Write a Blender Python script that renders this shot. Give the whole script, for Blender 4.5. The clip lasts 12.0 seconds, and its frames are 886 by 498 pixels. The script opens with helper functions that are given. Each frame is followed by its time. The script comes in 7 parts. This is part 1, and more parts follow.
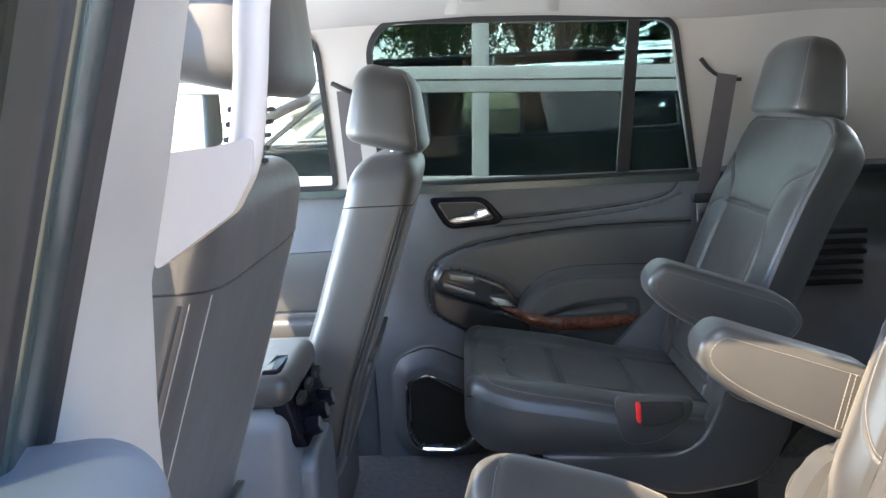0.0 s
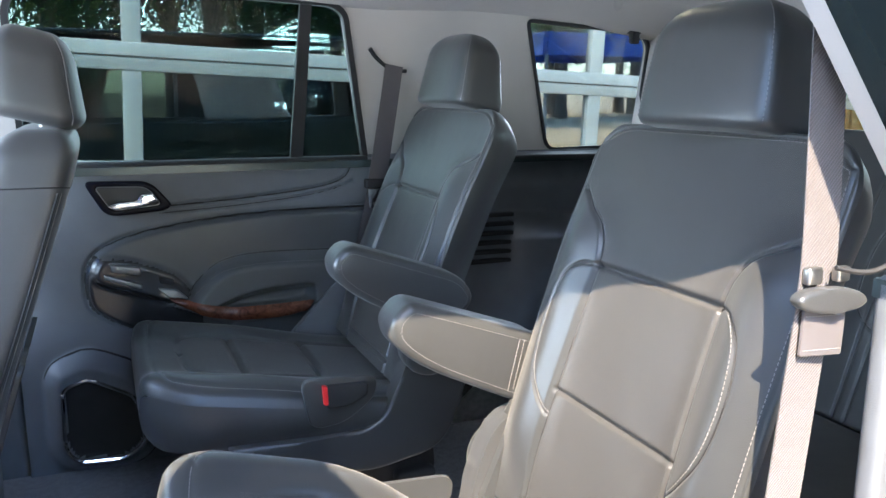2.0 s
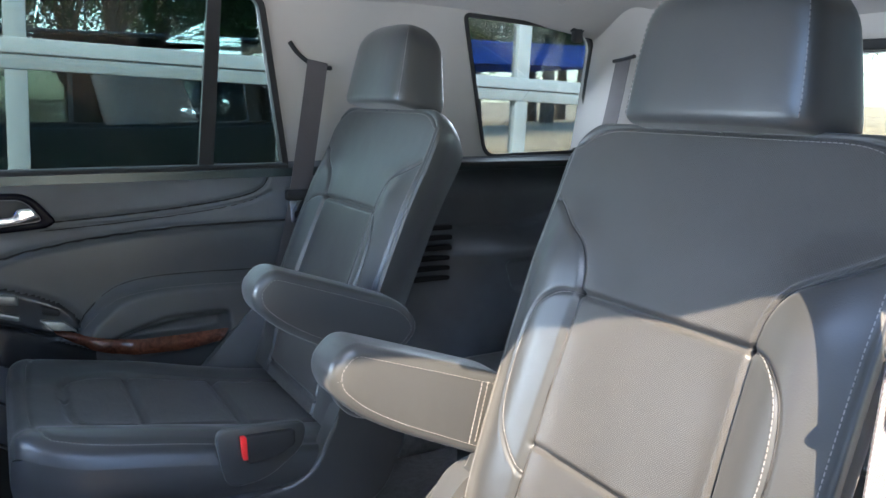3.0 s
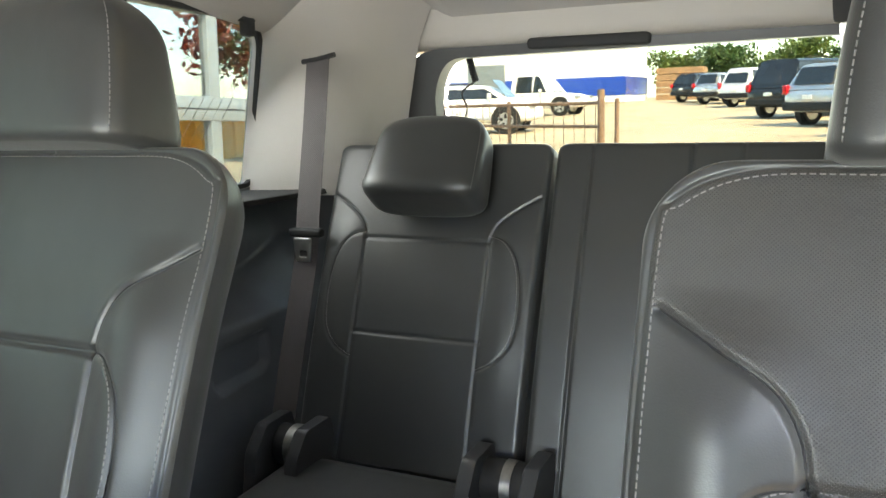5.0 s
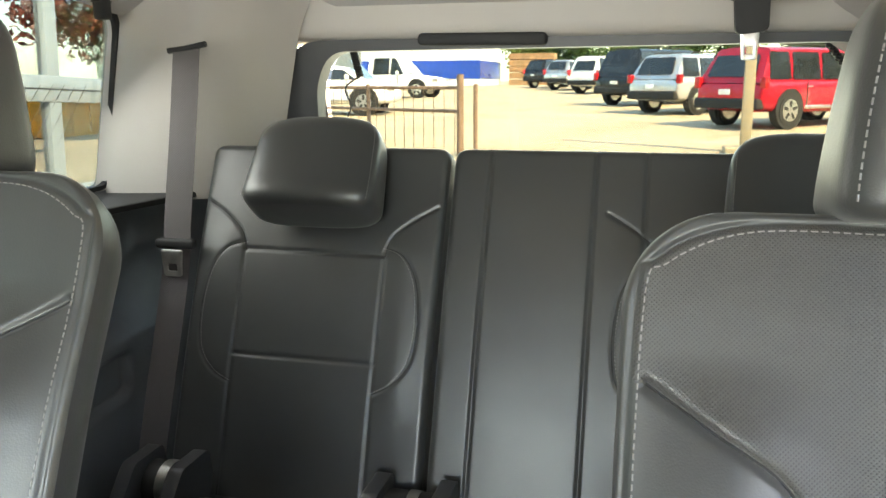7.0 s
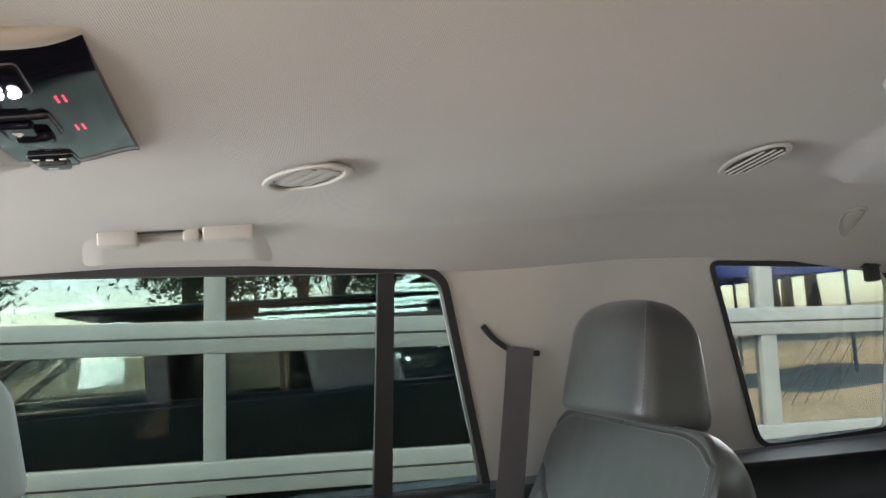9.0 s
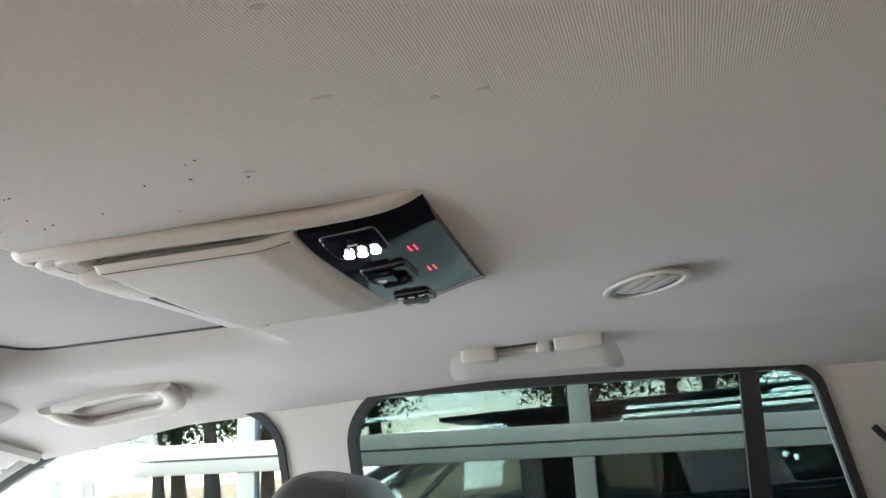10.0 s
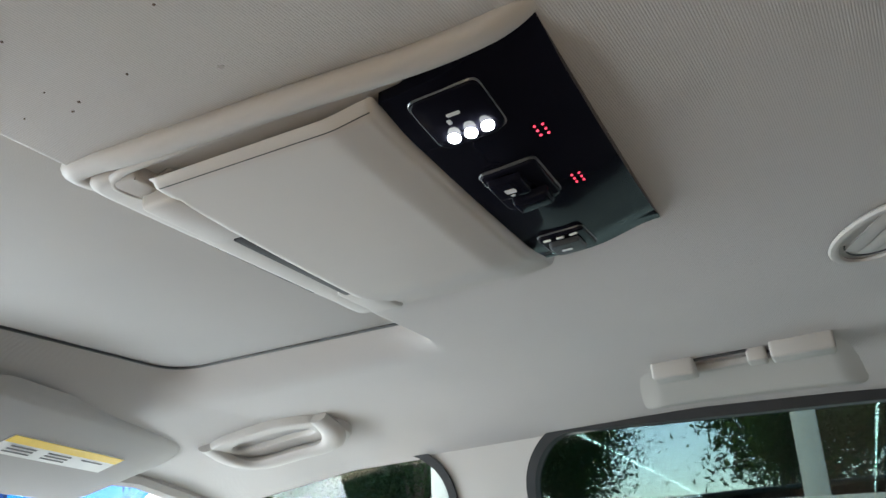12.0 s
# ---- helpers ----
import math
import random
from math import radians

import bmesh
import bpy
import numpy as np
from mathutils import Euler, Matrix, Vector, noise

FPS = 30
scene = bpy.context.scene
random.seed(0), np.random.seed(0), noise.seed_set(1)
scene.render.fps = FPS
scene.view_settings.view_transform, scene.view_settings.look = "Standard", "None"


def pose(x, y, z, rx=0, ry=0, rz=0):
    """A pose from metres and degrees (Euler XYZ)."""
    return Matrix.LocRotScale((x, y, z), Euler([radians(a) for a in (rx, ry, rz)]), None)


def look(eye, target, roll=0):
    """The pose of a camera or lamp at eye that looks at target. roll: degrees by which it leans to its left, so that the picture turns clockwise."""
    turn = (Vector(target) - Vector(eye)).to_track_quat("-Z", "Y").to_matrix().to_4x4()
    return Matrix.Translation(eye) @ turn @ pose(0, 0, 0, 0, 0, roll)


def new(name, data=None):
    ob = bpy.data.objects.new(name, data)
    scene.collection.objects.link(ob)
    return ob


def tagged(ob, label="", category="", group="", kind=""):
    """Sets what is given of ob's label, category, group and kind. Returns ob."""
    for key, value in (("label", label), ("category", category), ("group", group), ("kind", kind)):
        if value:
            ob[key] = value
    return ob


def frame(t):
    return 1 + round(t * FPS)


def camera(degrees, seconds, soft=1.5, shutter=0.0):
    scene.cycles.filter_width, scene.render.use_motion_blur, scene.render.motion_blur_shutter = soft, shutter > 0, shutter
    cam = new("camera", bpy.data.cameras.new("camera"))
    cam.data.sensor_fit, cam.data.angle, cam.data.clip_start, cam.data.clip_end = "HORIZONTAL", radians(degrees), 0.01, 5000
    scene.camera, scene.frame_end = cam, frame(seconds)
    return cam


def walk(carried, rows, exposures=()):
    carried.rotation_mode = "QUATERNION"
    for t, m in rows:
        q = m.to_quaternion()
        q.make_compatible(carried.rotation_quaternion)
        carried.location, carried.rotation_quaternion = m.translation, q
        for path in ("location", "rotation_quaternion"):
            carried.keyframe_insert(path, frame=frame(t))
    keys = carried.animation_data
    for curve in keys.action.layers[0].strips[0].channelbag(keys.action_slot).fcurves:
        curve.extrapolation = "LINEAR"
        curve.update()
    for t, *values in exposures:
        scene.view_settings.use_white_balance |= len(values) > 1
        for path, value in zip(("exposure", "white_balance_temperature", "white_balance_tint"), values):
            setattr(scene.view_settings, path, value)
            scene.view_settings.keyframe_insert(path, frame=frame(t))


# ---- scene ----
cam = camera(58.1, 12.0)
PATH = [
    (0, (0.262, -1.416, 1.514), (0.202, 0.553, 1.169), -2.9),
    (0.5, (0.221, -1.397, 1.501), (0.543, 0.54, 1.122), -1.5),
    (1, (0.21, -1.387, 1.492), (0.761, 0.494, 1.094), -0.6),
    (1.5, (0.208, -1.382, 1.493), (0.9, 0.452, 1.095), 0.0),
    (2, (0.208, -1.377, 1.495), (0.979, 0.427, 1.11), 0.3),
    (2.5, (0.221, -1.324, 1.494), (1.062, 0.45, 1.115), 0.5),
    (2.7, (0.238, -1.259, 1.485), (1.118, 0.498, 1.109), 0.7),
    (4.3, (0.327, -0.574, 1.461), (1.856, 0.674, 1.14), -2.1),
    (4.5, (0.336, -0.491, 1.472), (1.954, 0.638, 1.14), -2.2),
    (5, (0.361, -0.344, 1.496), (2.143, 0.489, 1.137), -1.8),
    (5.5, (0.382, -0.271, 1.52), (2.256, 0.31, 1.127), -1.2),
    (6, (0.414, -0.232, 1.528), (2.322, 0.189, 1.103), -0.6),
    (6.5, (0.443, -0.213, 1.527), (2.357, 0.168, 1.09), -0.3),
    (6.7, (0.446, -0.217, 1.529), (2.357, 0.183, 1.096), -0.4),
    (8.3, (0.446, -0.529, 1.574), (1.719, 1.01, 1.467), -1.5),
    (8.5, (0.455, -0.586, 1.586), (1.494, 1.123, 1.57), -2.6),
    (9, (0.468, -0.656, 1.606), (0.969, 1.269, 1.813), -4.2),
    (9.5, (0.485, -0.672, 1.619), (0.49, 1.289, 2.011), -4.9),
    (10, (0.489, -0.668, 1.621), (0.139, 1.234, 2.132), -5.3),
    (10.5, (0.485, -0.607, 1.598), (-0.1, 1.208, 2.203), -5.0),
    (11, (0.481, -0.531, 1.568), (-0.225, 1.209, 2.255), -4.6),
    (11.5, (0.471, -0.484, 1.548), (-0.289, 1.215, 2.283), -4.3),
    (12, (0.469, -0.47, 1.546), (-0.305, 1.211, 2.306), -4.2),
]
walk(cam, [(t, look(eye, target, roll)) for t, eye, target, roll in PATH], [(0, 3.85, 6050, 10), (1, 3.85, 5600, 9), (2.7, 3.85, 5450, 8), (4.3, 3.95, 6600, 7), (6.7, 4.15, 7200, 4), (8.3, 3.95, 7100, 12), (9.5, 3.2, 6350, 8), (12, 2.9, 6050, 4)])

# ---- light ----
SUN_EL, SUN_AZ = 47.5, 29.5  # height; how far the sun stands towards the nose of the car, seen from its left flank
world = bpy.data.worlds.new("world")
scene.world = world
world.use_nodes = True
wn = world.node_tree.nodes
sky = wn.new("ShaderNodeTexSky")
sky.sky_type = "NISHITA"
sky.sun_disc = False
sky.sun_elevation = radians(SUN_EL)
sun_from = Vector((-math.sin(radians(SUN_AZ)) * math.cos(radians(SUN_EL)), -math.cos(radians(SUN_AZ)) * math.cos(radians(SUN_EL)), math.sin(radians(SUN_EL))))
sky.sun_rotation = math.atan2(sun_from.x, sun_from.y)
sky.dust_density = 0.8
world.node_tree.links.new(sky.outputs[0], wn["Background"].inputs[0])
wn["Background"].inputs[1].default_value = 0.15
sun = new("sun", bpy.data.lights.new("sun", "SUN"))
sun.data.energy = 2.6
sun.data.angle = radians(0.53)
sun.data.color = (1.0, 0.75, 0.48)
sun.matrix_world = look(sun_from * 30, (0, 0, 0))


def daylight(name, at, towards, width, height, radiance):
    """An area lamp in an opening that stands in for the sky's light through it."""
    ob = new(name, bpy.data.lights.new(name, "AREA"))
    ob.data.shape, ob.data.size, ob.data.size_y = "RECTANGLE", width, height
    ob.data.energy = radiance * math.pi * width * height
    ob.data.color = (0.93, 0.97, 1.0)
    ob.matrix_world = look(at, towards)
    return ob


DAY = 1.3
daylight("daylight_tail_window", (2.22, -0.1, 1.46), (1.0, -0.1, 1.2), 1.1, 0.35, DAY * 0.45)
daylight("daylight_right_window", (0.46, 0.86, 1.53), (0.5, 0.0, 1.3), 0.8, 0.38, DAY * 0.35)
daylight("daylight_left_quarter", (1.62, -0.86, 1.51), (1.55, 0.0, 1.2), 0.4, 0.34, DAY * 0.12)
daylight("daylight_right_quarter", (1.60, 0.80, 1.50), (1.60, 0.35, 1.0), 0.26, 0.30, DAY * 0.6)
daylight("daylight_windscreen", (-1.30, 0, 1.46), (0.2, 0, 1.62), 1.3, 0.6, DAY * 1.8)
daylight("daylight_left_front", (-0.6, -0.84, 1.52), (0.6, -0.3, 1.25), 0.6, 0.3, DAY * 1.0)
daylight("daylight_right_front", (-0.6, 0.84, 1.52), (-0.2, -0.2, 1.68), 0.6, 0.3, DAY * 0.5)


# ---- materials ----
def shader(name, colour, rough=0.5, metal=0.0, vary=0.15, scale=6.0, bump=0.0, bump_scale=400.0, spec=0.5, dark=None, sheen=0.0):
    """Principled surface with broad and fine variation and a fine relief."""
    m = bpy.data.materials.new(name)
    m.use_nodes = True
    t = m.node_tree
    p = t.nodes["Principled BSDF"]
    p.inputs["Roughness"].default_value = rough
    p.inputs["Metallic"].default_value = metal
    p.inputs["Specular IOR Level"].default_value = spec
    if sheen:
        p.inputs["Sheen Weight"].default_value = sheen
    co = t.nodes.new("ShaderNodeTexCoord")
    n1 = t.nodes.new("ShaderNodeTexNoise")
    n1.inputs["Scale"].default_value = scale
    n1.inputs["Detail"].default_value = 6
    t.links.new(co.outputs["Object"], n1.inputs["Vector"])
    mix = t.nodes.new("ShaderNodeMix")
    mix.data_type = "RGBA"
    lo = dark or tuple(c * (1 - vary) for c in colour)
    hi = tuple(min(1, c * (1 + vary)) for c in colour)
    mix.inputs[6].default_value = (*lo, 1)
    mix.inputs[7].default_value = (*hi, 1)
    ramp = t.nodes.new("ShaderNodeMapRange")
    ramp.inputs[1].default_value, ramp.inputs[2].default_value = 0.3, 0.7
    t.links.new(n1.outputs[0], ramp.inputs[0])
    t.links.new(ramp.outputs[0], mix.inputs[0])
    t.links.new(mix.outputs[2], p.inputs["Base Color"])
    r2 = t.nodes.new("ShaderNodeMapRange")
    r2.inputs[3].default_value, r2.inputs[4].default_value = max(0, rough - 0.06), min(1, rough + 0.06)
    t.links.new(n1.outputs[0], r2.inputs[0])
    t.links.new(r2.outputs[0], p.inputs["Roughness"])
    if bump:
        n2 = t.nodes.new("ShaderNodeTexNoise")
        n2.inputs["Scale"].default_value = bump_scale
        n2.inputs["Detail"].default_value = 3
        t.links.new(co.outputs["Object"], n2.inputs["Vector"])
        b = t.nodes.new("ShaderNodeBump")
        b.inputs["Strength"].default_value = bump
        b.inputs["Distance"].default_value = 0.002
        t.links.new(n2.outputs[0], b.inputs["Height"])
        t.links.new(b.outputs[0], p.inputs["Normal"])
    return m


def leather(name, colour, rough=0.42, perforated=False):
    m = shader(name, colour, rough, vary=0.12, scale=5, sheen=0.08, spec=0.55)
    t = m.node_tree
    p = t.nodes["Principled BSDF"]
    co = t.nodes.new("ShaderNodeTexCoord")
    v = t.nodes.new("ShaderNodeTexVoronoi")
    v.inputs["Scale"].default_value = 620
    t.links.new(co.outputs["Object"], v.inputs["Vector"])
    wide = t.nodes.new("ShaderNodeTexNoise")
    wide.inputs["Scale"].default_value = 14
    wide.inputs["Detail"].default_value = 2
    t.links.new(co.outputs["Object"], wide.inputs["Vector"])
    b0 = t.nodes.new("ShaderNodeBump")
    b0.inputs["Strength"].default_value = 0.12
    b0.inputs["Distance"].default_value = 0.012
    t.links.new(wide.outputs[0], b0.inputs["Height"])
    b = t.nodes.new("ShaderNodeBump")
    b.inputs["Strength"].default_value = 0.14
    b.inputs["Distance"].default_value = 0.0006
    t.links.new(v.outputs["Distance"], b.inputs["Height"])
    t.links.new(b0.outputs[0], b.inputs["Normal"])
    last = b
    if perforated:
        mp = t.nodes.new("ShaderNodeMapping")
        mp.inputs["Scale"].default_value = (1, 0, 1)
        mp.inputs["Rotation"].default_value = (0, radians(45), 0)
        t.links.new(co.outputs["Object"], mp.inputs["Vector"])
        d = t.nodes.new("ShaderNodeTexVoronoi")
        d.inputs["Scale"].default_value = 460
        d.inputs["Randomness"].default_value = 0.0
        t.links.new(mp.outputs[0], d.inputs["Vector"])
        r = t.nodes.new("ShaderNodeMapRange")
        r.inputs[1].default_value, r.inputs[2].default_value = 0.17, 0.31
        t.links.new(d.outputs["Distance"], r.inputs[0])
        b2 = t.nodes.new("ShaderNodeBump")
        b2.inputs["Strength"].default_value = 0.6
        b2.inputs["Distance"].default_value = 0.0012
        t.links.new(r.outputs[0], b2.inputs["Height"])
        t.links.new(b.outputs[0], b2.inputs["Normal"])
        last = b2
        old = p.inputs["Base Color"].links[0].from_socket
        mix = t.nodes.new("ShaderNodeMix")
        mix.data_type = "RGBA"
        mix.inputs[6].default_value = (0.004, 0.004, 0.004, 1)
        t.links.new(r.outputs[0], mix.inputs[0])
        t.links.new(old, mix.inputs[7])
        t.links.new(mix.outputs[2], p.inputs["Base Color"])
    t.links.new(last.outputs[0], p.inputs["Normal"])
    return m


def glass(name, tint, base=0.03, rough=0.0):
    """A thin pane: clear or tinted, with real gloss."""
    m = bpy.data.materials.new(name)
    m.use_nodes = True
    t = m.node_tree
    t.nodes.remove(t.nodes["Principled BSDF"])
    tr = t.nodes.new("ShaderNodeBsdfTransparent")
    tr.inputs[0].default_value = (*tint, 1)
    gl = t.nodes.new("ShaderNodeBsdfGlossy")
    gl.inputs["Roughness"].default_value = rough
    lw = t.nodes.new("ShaderNodeLayerWeight")
    pw = t.nodes.new("ShaderNodeMath")
    pw.operation = "POWER"
    pw.inputs[1].default_value = 5
    t.links.new(lw.outputs["Facing"], pw.inputs[0])
    fr = t.nodes.new("ShaderNodeMapRange")
    fr.inputs[3].default_value, fr.inputs[4].default_value = base, 1.0
    t.links.new(pw.outputs[0], fr.inputs[0])
    mx = t.nodes.new("ShaderNodeMixShader")
    t.links.new(fr.outputs[0], mx.inputs[0])
    t.links.new(tr.outputs[0], mx.inputs[1])
    t.links.new(gl.outputs[0], mx.inputs[2])
    t.links.new(mx.outputs[0], t.nodes["Material Output"].inputs[0])
    return m


def glow(name, colour, power):
    m = bpy.data.materials.new(name)
    m.use_nodes = True
    p = m.node_tree.nodes["Principled BSDF"]
    p.inputs["Base Color"].default_value = (*colour, 1)
    p.inputs["Emission Color"].default_value = (*colour, 1)
    p.inputs["Emission Strength"].default_value = power
    return m


def webbing(name, colour):
    """Woven belt: ribs along and across."""
    m = shader(name, colour, 0.75, vary=0.08, scale=30, sheen=0.2)
    t = m.node_tree
    co = t.nodes.new("ShaderNodeTexCoord")
    w = t.nodes.new("ShaderNodeTexWave")
    w.wave_type, w.bands_direction = "BANDS", "DIAGONAL"
    w.inputs["Scale"].default_value = 130
    w.inputs["Distortion"].default_value = 1.0
    t.links.new(co.outputs["UV"], w.inputs["Vector"])
    b = t.nodes.new("ShaderNodeBump")
    b.inputs["Strength"].default_value = 0.5
    b.inputs["Distance"].default_value = 0.001
    t.links.new(w.outputs[1], b.inputs["Height"])
    t.links.new(b.outputs[0], t.nodes["Principled BSDF"].inputs["Normal"])
    return m


def burl(name):
    m = shader(name, (0.17, 0.062, 0.036), 0.2, vary=0.55, scale=45)
    t = m.node_tree
    n = [x for x in t.nodes if x.type == "TEX_NOISE"][0]
    n.inputs["Distortion"].default_value = 1.6
    n.inputs["Detail"].default_value = 9
    t.nodes["Principled BSDF"].inputs["Coat Weight"].default_value = 0.6
    return m


def cloth_roof(name, colour):
    """Knitted headliner: a fine diagonal rib, faint stains."""
    m = shader(name, colour, 0.92, vary=0.06, scale=3, sheen=0.15)
    t = m.node_tree
    co = t.nodes.new("ShaderNodeTexCoord")
    w = t.nodes.new("ShaderNodeTexWave")
    w.wave_type, w.bands_direction = "BANDS", "X"
    w.inputs["Scale"].default_value = 200
    mp = t.nodes.new("ShaderNodeMapping")
    mp.inputs["Rotation"].default_value = (0, 0, radians(5))
    t.links.new(co.outputs["Object"], mp.inputs["Vector"])
    t.links.new(mp.outputs[0], w.inputs["Vector"])
    n = t.nodes.new("ShaderNodeTexNoise")
    n.inputs["Scale"].default_value = 700
    t.links.new(co.outputs["Object"], n.inputs["Vector"])
    add = t.nodes.new("ShaderNodeMath")
    t.links.new(w.outputs[1], add.inputs[0])
    t.links.new(n.outputs[0], add.inputs[1])
    b = t.nodes.new("ShaderNodeBump")
    b.inputs["Strength"].default_value = 0.25
    b.inputs["Distance"].default_value = 0.0008
    t.links.new(add.outputs[0], b.inputs["Height"])
    t.links.new(b.outputs[0], t.nodes["Principled BSDF"].inputs["Normal"])
    return m


LEATHER = leather("black leather", (0.0285, 0.0295, 0.0297), 0.39)
PERF = leather("perforated black leather", (0.035, 0.0337, 0.032), 0.42, True)
BACKVINYL = leather("grey black vinyl", (0.036, 0.0365, 0.037), 0.42)
THREAD = shader("pale thread", (0.17, 0.165, 0.16), 0.8, vary=0.1, scale=80)
# leather made paler: daylight from the open side put into the door's colour
LEATHER_LIT = leather("black leather lightened for door light", (0.058, 0.062, 0.067), 0.40)
PLASTIC = shader("charcoal plastic", (0.102, 0.110, 0.123), 0.48, vary=0.12, scale=9, bump=0.25, bump_scale=900)
DARK = shader("black rubber", (0.016, 0.016, 0.017), 0.65, vary=0.2, scale=20, spec=0.3)
POD = shader("black switch pod plastic", (0.022, 0.023, 0.026), 0.22, vary=0.15, scale=14)
PIANO = shader("gloss black panel", (0.006, 0.006, 0.010), 0.07, vary=0.3, scale=10, spec=0.05)
BEIGE = shader("warm grey trim plastic", (0.36, 0.338, 0.315), 0.6, vary=0.04, scale=4, bump=0.08, bump_scale=1300)
# centre pillar: a darker grey than BEIGE
JAMB = shader("darker grey pillar plastic", (0.22, 0.212, 0.20), 0.55, vary=0.1, scale=5, bump=0.2, bump_scale=700)
ROOFCLOTH = cloth_roof("warm grey knitted headliner", (0.345, 0.325, 0.31))
SHADE = shader("sunroof shade cloth", (0.36, 0.345, 0.33), 0.9, vary=0.04, scale=5, bump=0.2, bump_scale=800)
CARPET = shader("black carpet", (0.11, 0.11, 0.115), 0.95, vary=0.3, scale=60, bump=0.9, bump_scale=500, sheen=0.2)
CHROME = shader("chrome", (0.75, 0.75, 0.76), 0.12, 1.0, vary=0.05, scale=20)
STEEL = shader("worn steel", (0.45, 0.44, 0.42), 0.35, 1.0, vary=0.2, scale=60)
WOOD = burl("dark burl veneer")
BELT = webbing("mauve grey webbing", (0.062, 0.054, 0.056))
SATIN = shader("satin silver plastic", (0.15, 0.155, 0.16), 0.30, 0.5, vary=0.08, scale=30)
TRIM = shader("black grained trim", (0.10, 0.108, 0.12), 0.36, vary=0.12, scale=12, bump=0.2, bump_scale=900)
SOFT = shader("soft black plastic", (0.03, 0.031, 0.034), 0.45, vary=0.12, scale=20, bump=0.15, bump_scale=900)
BAND = glass("blue shade band", (0.16, 0.42, 0.85))
RED = shader("red button", (0.55, 0.02, 0.02), 0.4, vary=0.1, scale=30)
TINT = glass("privacy glass", (0.36, 0.41, 0.395), 0.005)
QUARTERGLASS = glass("lighter privacy glass", (0.49, 0.53, 0.52))
TAILGLASS = glass("tail glass", (0.47, 0.49, 0.455))
CLEAR = glass("window glass", (0.88, 0.92, 0.9))
PANE = glass("coated pane", (0.5, 0.55, 0.55), 0.42)
ALU = shader("pale aluminium", (0.186, 0.211, 0.224), 0.5, 0.1, vary=0.08, scale=3, bump=0.1, bump_scale=120)
LED = glow("white tube", (0.9, 1.0, 0.98), 4)
SPOT = glow("reading lamp", (1.0, 0.97, 0.92), 6)
LENS = glow("warm lamp lens", (1.0, 0.80, 0.45), 1.2)
REDDOT = glow("red indicator", (0.9, 0.05, 0.1), 0.25)
LABELY = shader("yellow label", (0.75, 0.52, 0.03), 0.6, vary=0.05, scale=20)
LABELW = shader("white label", (0.75, 0.75, 0.72), 0.6, vary=0.05, scale=20)
INK = shader("grey ink", (0.12, 0.12, 0.12), 0.7, vary=0.1, scale=50)
LEGEND = shader("pale legend", (0.5, 0.5, 0.5), 0.6, vary=0.05, scale=50)
PAINT = shader("dark metallic paint", (0.045, 0.06, 0.06), 0.25, 0.4, vary=0.1, scale=4)
DIRT = shader("pale gravel", (0.38, 0.31, 0.205), 0.95, vary=0.18, scale=0.5, bump=0.8, bump_scale=25)
SMUDGE = shader("brownish smudge", (0.29, 0.268, 0.25), 0.9, vary=0.1, scale=200)
SPECK = shader("dark speck", (0.10, 0.07, 0.05), 0.9, vary=0.2, scale=90)


# ---- mesh tools ----
def link_mesh(name, verts, faces, mats, parent=None, label="", smooth=True, m=None):
    me = bpy.data.meshes.new(name)
    me.from_pydata([tuple(v) for v in verts], [], faces)
    for mt in mats if isinstance(mats, (list, tuple)) else [mats]:
        me.materials.append(mt)
    if smooth:
        me.polygons.foreach_set("use_smooth", [True] * len(me.polygons))
    ob = new(name, me)
    if parent:
        ob.parent = parent
    if m is not None:
        ob.matrix_basis = m
    return tagged(ob, label)


def part(name, bm, material, parent=None, label="", smooth=True, m=None):
    """Links a bmesh as one mesh object, under a thing or a part."""
    bmesh.ops.recalc_face_normals(bm, faces=bm.faces[:])
    me = bpy.data.meshes.new(name)
    bm.to_mesh(me)
    bm.free()
    me.materials.append(material)
    if smooth:
        me.polygons.foreach_set("use_smooth", [True] * len(me.polygons))
        me.set_sharp_from_angle(angle=radians(40))
    ob = new(name, me)
    if parent:
        ob.parent = parent
    if m is not None:
        ob.matrix_basis = m
    return tagged(ob, label)


def thing(name, label, category, at=(0, 0, 0), group="", kind=""):
    ob = new(name)
    ob.empty_display_size = 0.1
    ob.location = at
    tagged(ob, label, category, group, kind)
    return ob


def rbox(x0, x1, y0, y1, z0, z1, r=0.01, seg=3):
    bm = bmesh.new()
    bmesh.ops.create_cube(bm, size=1, matrix=Matrix.LocRotScale(((x0 + x1) / 2, (y0 + y1) / 2, (z0 + z1) / 2), None, (abs(x1 - x0), abs(y1 - y0), abs(z1 - z0))))
    if r:
        r = min(r, abs(x1 - x0) * 0.48, abs(y1 - y0) * 0.48, abs(z1 - z0) * 0.48)
        bmesh.ops.bevel(bm, geom=bm.edges[:], offset=r, segments=seg, profile=0.5, affect="EDGES")
    return bm


def rpoly(pts, r, n=6):
    """A polygon with its corners rounded; r one radius or one each."""
    out = []
    k = len(pts)
    rs = r if isinstance(r, (list, tuple)) else [r] * k
    for i in range(k):
        p, a, b = Vector(pts[i]), Vector(pts[i - 1]), Vector(pts[(i + 1) % k])
        u, v = (a - p), (b - p)
        if rs[i] <= 0:
            out.append(tuple(p))
            continue
        d = min(rs[i], u.length * 0.49, v.length * 0.49)
        s, e = p + u.normalized() * d, p + v.normalized() * d
        for j in range(n + 1):
            t = j / n
            out.append(tuple((1 - t) ** 2 * s + 2 * t * (1 - t) * p + t * t * e))
    return out


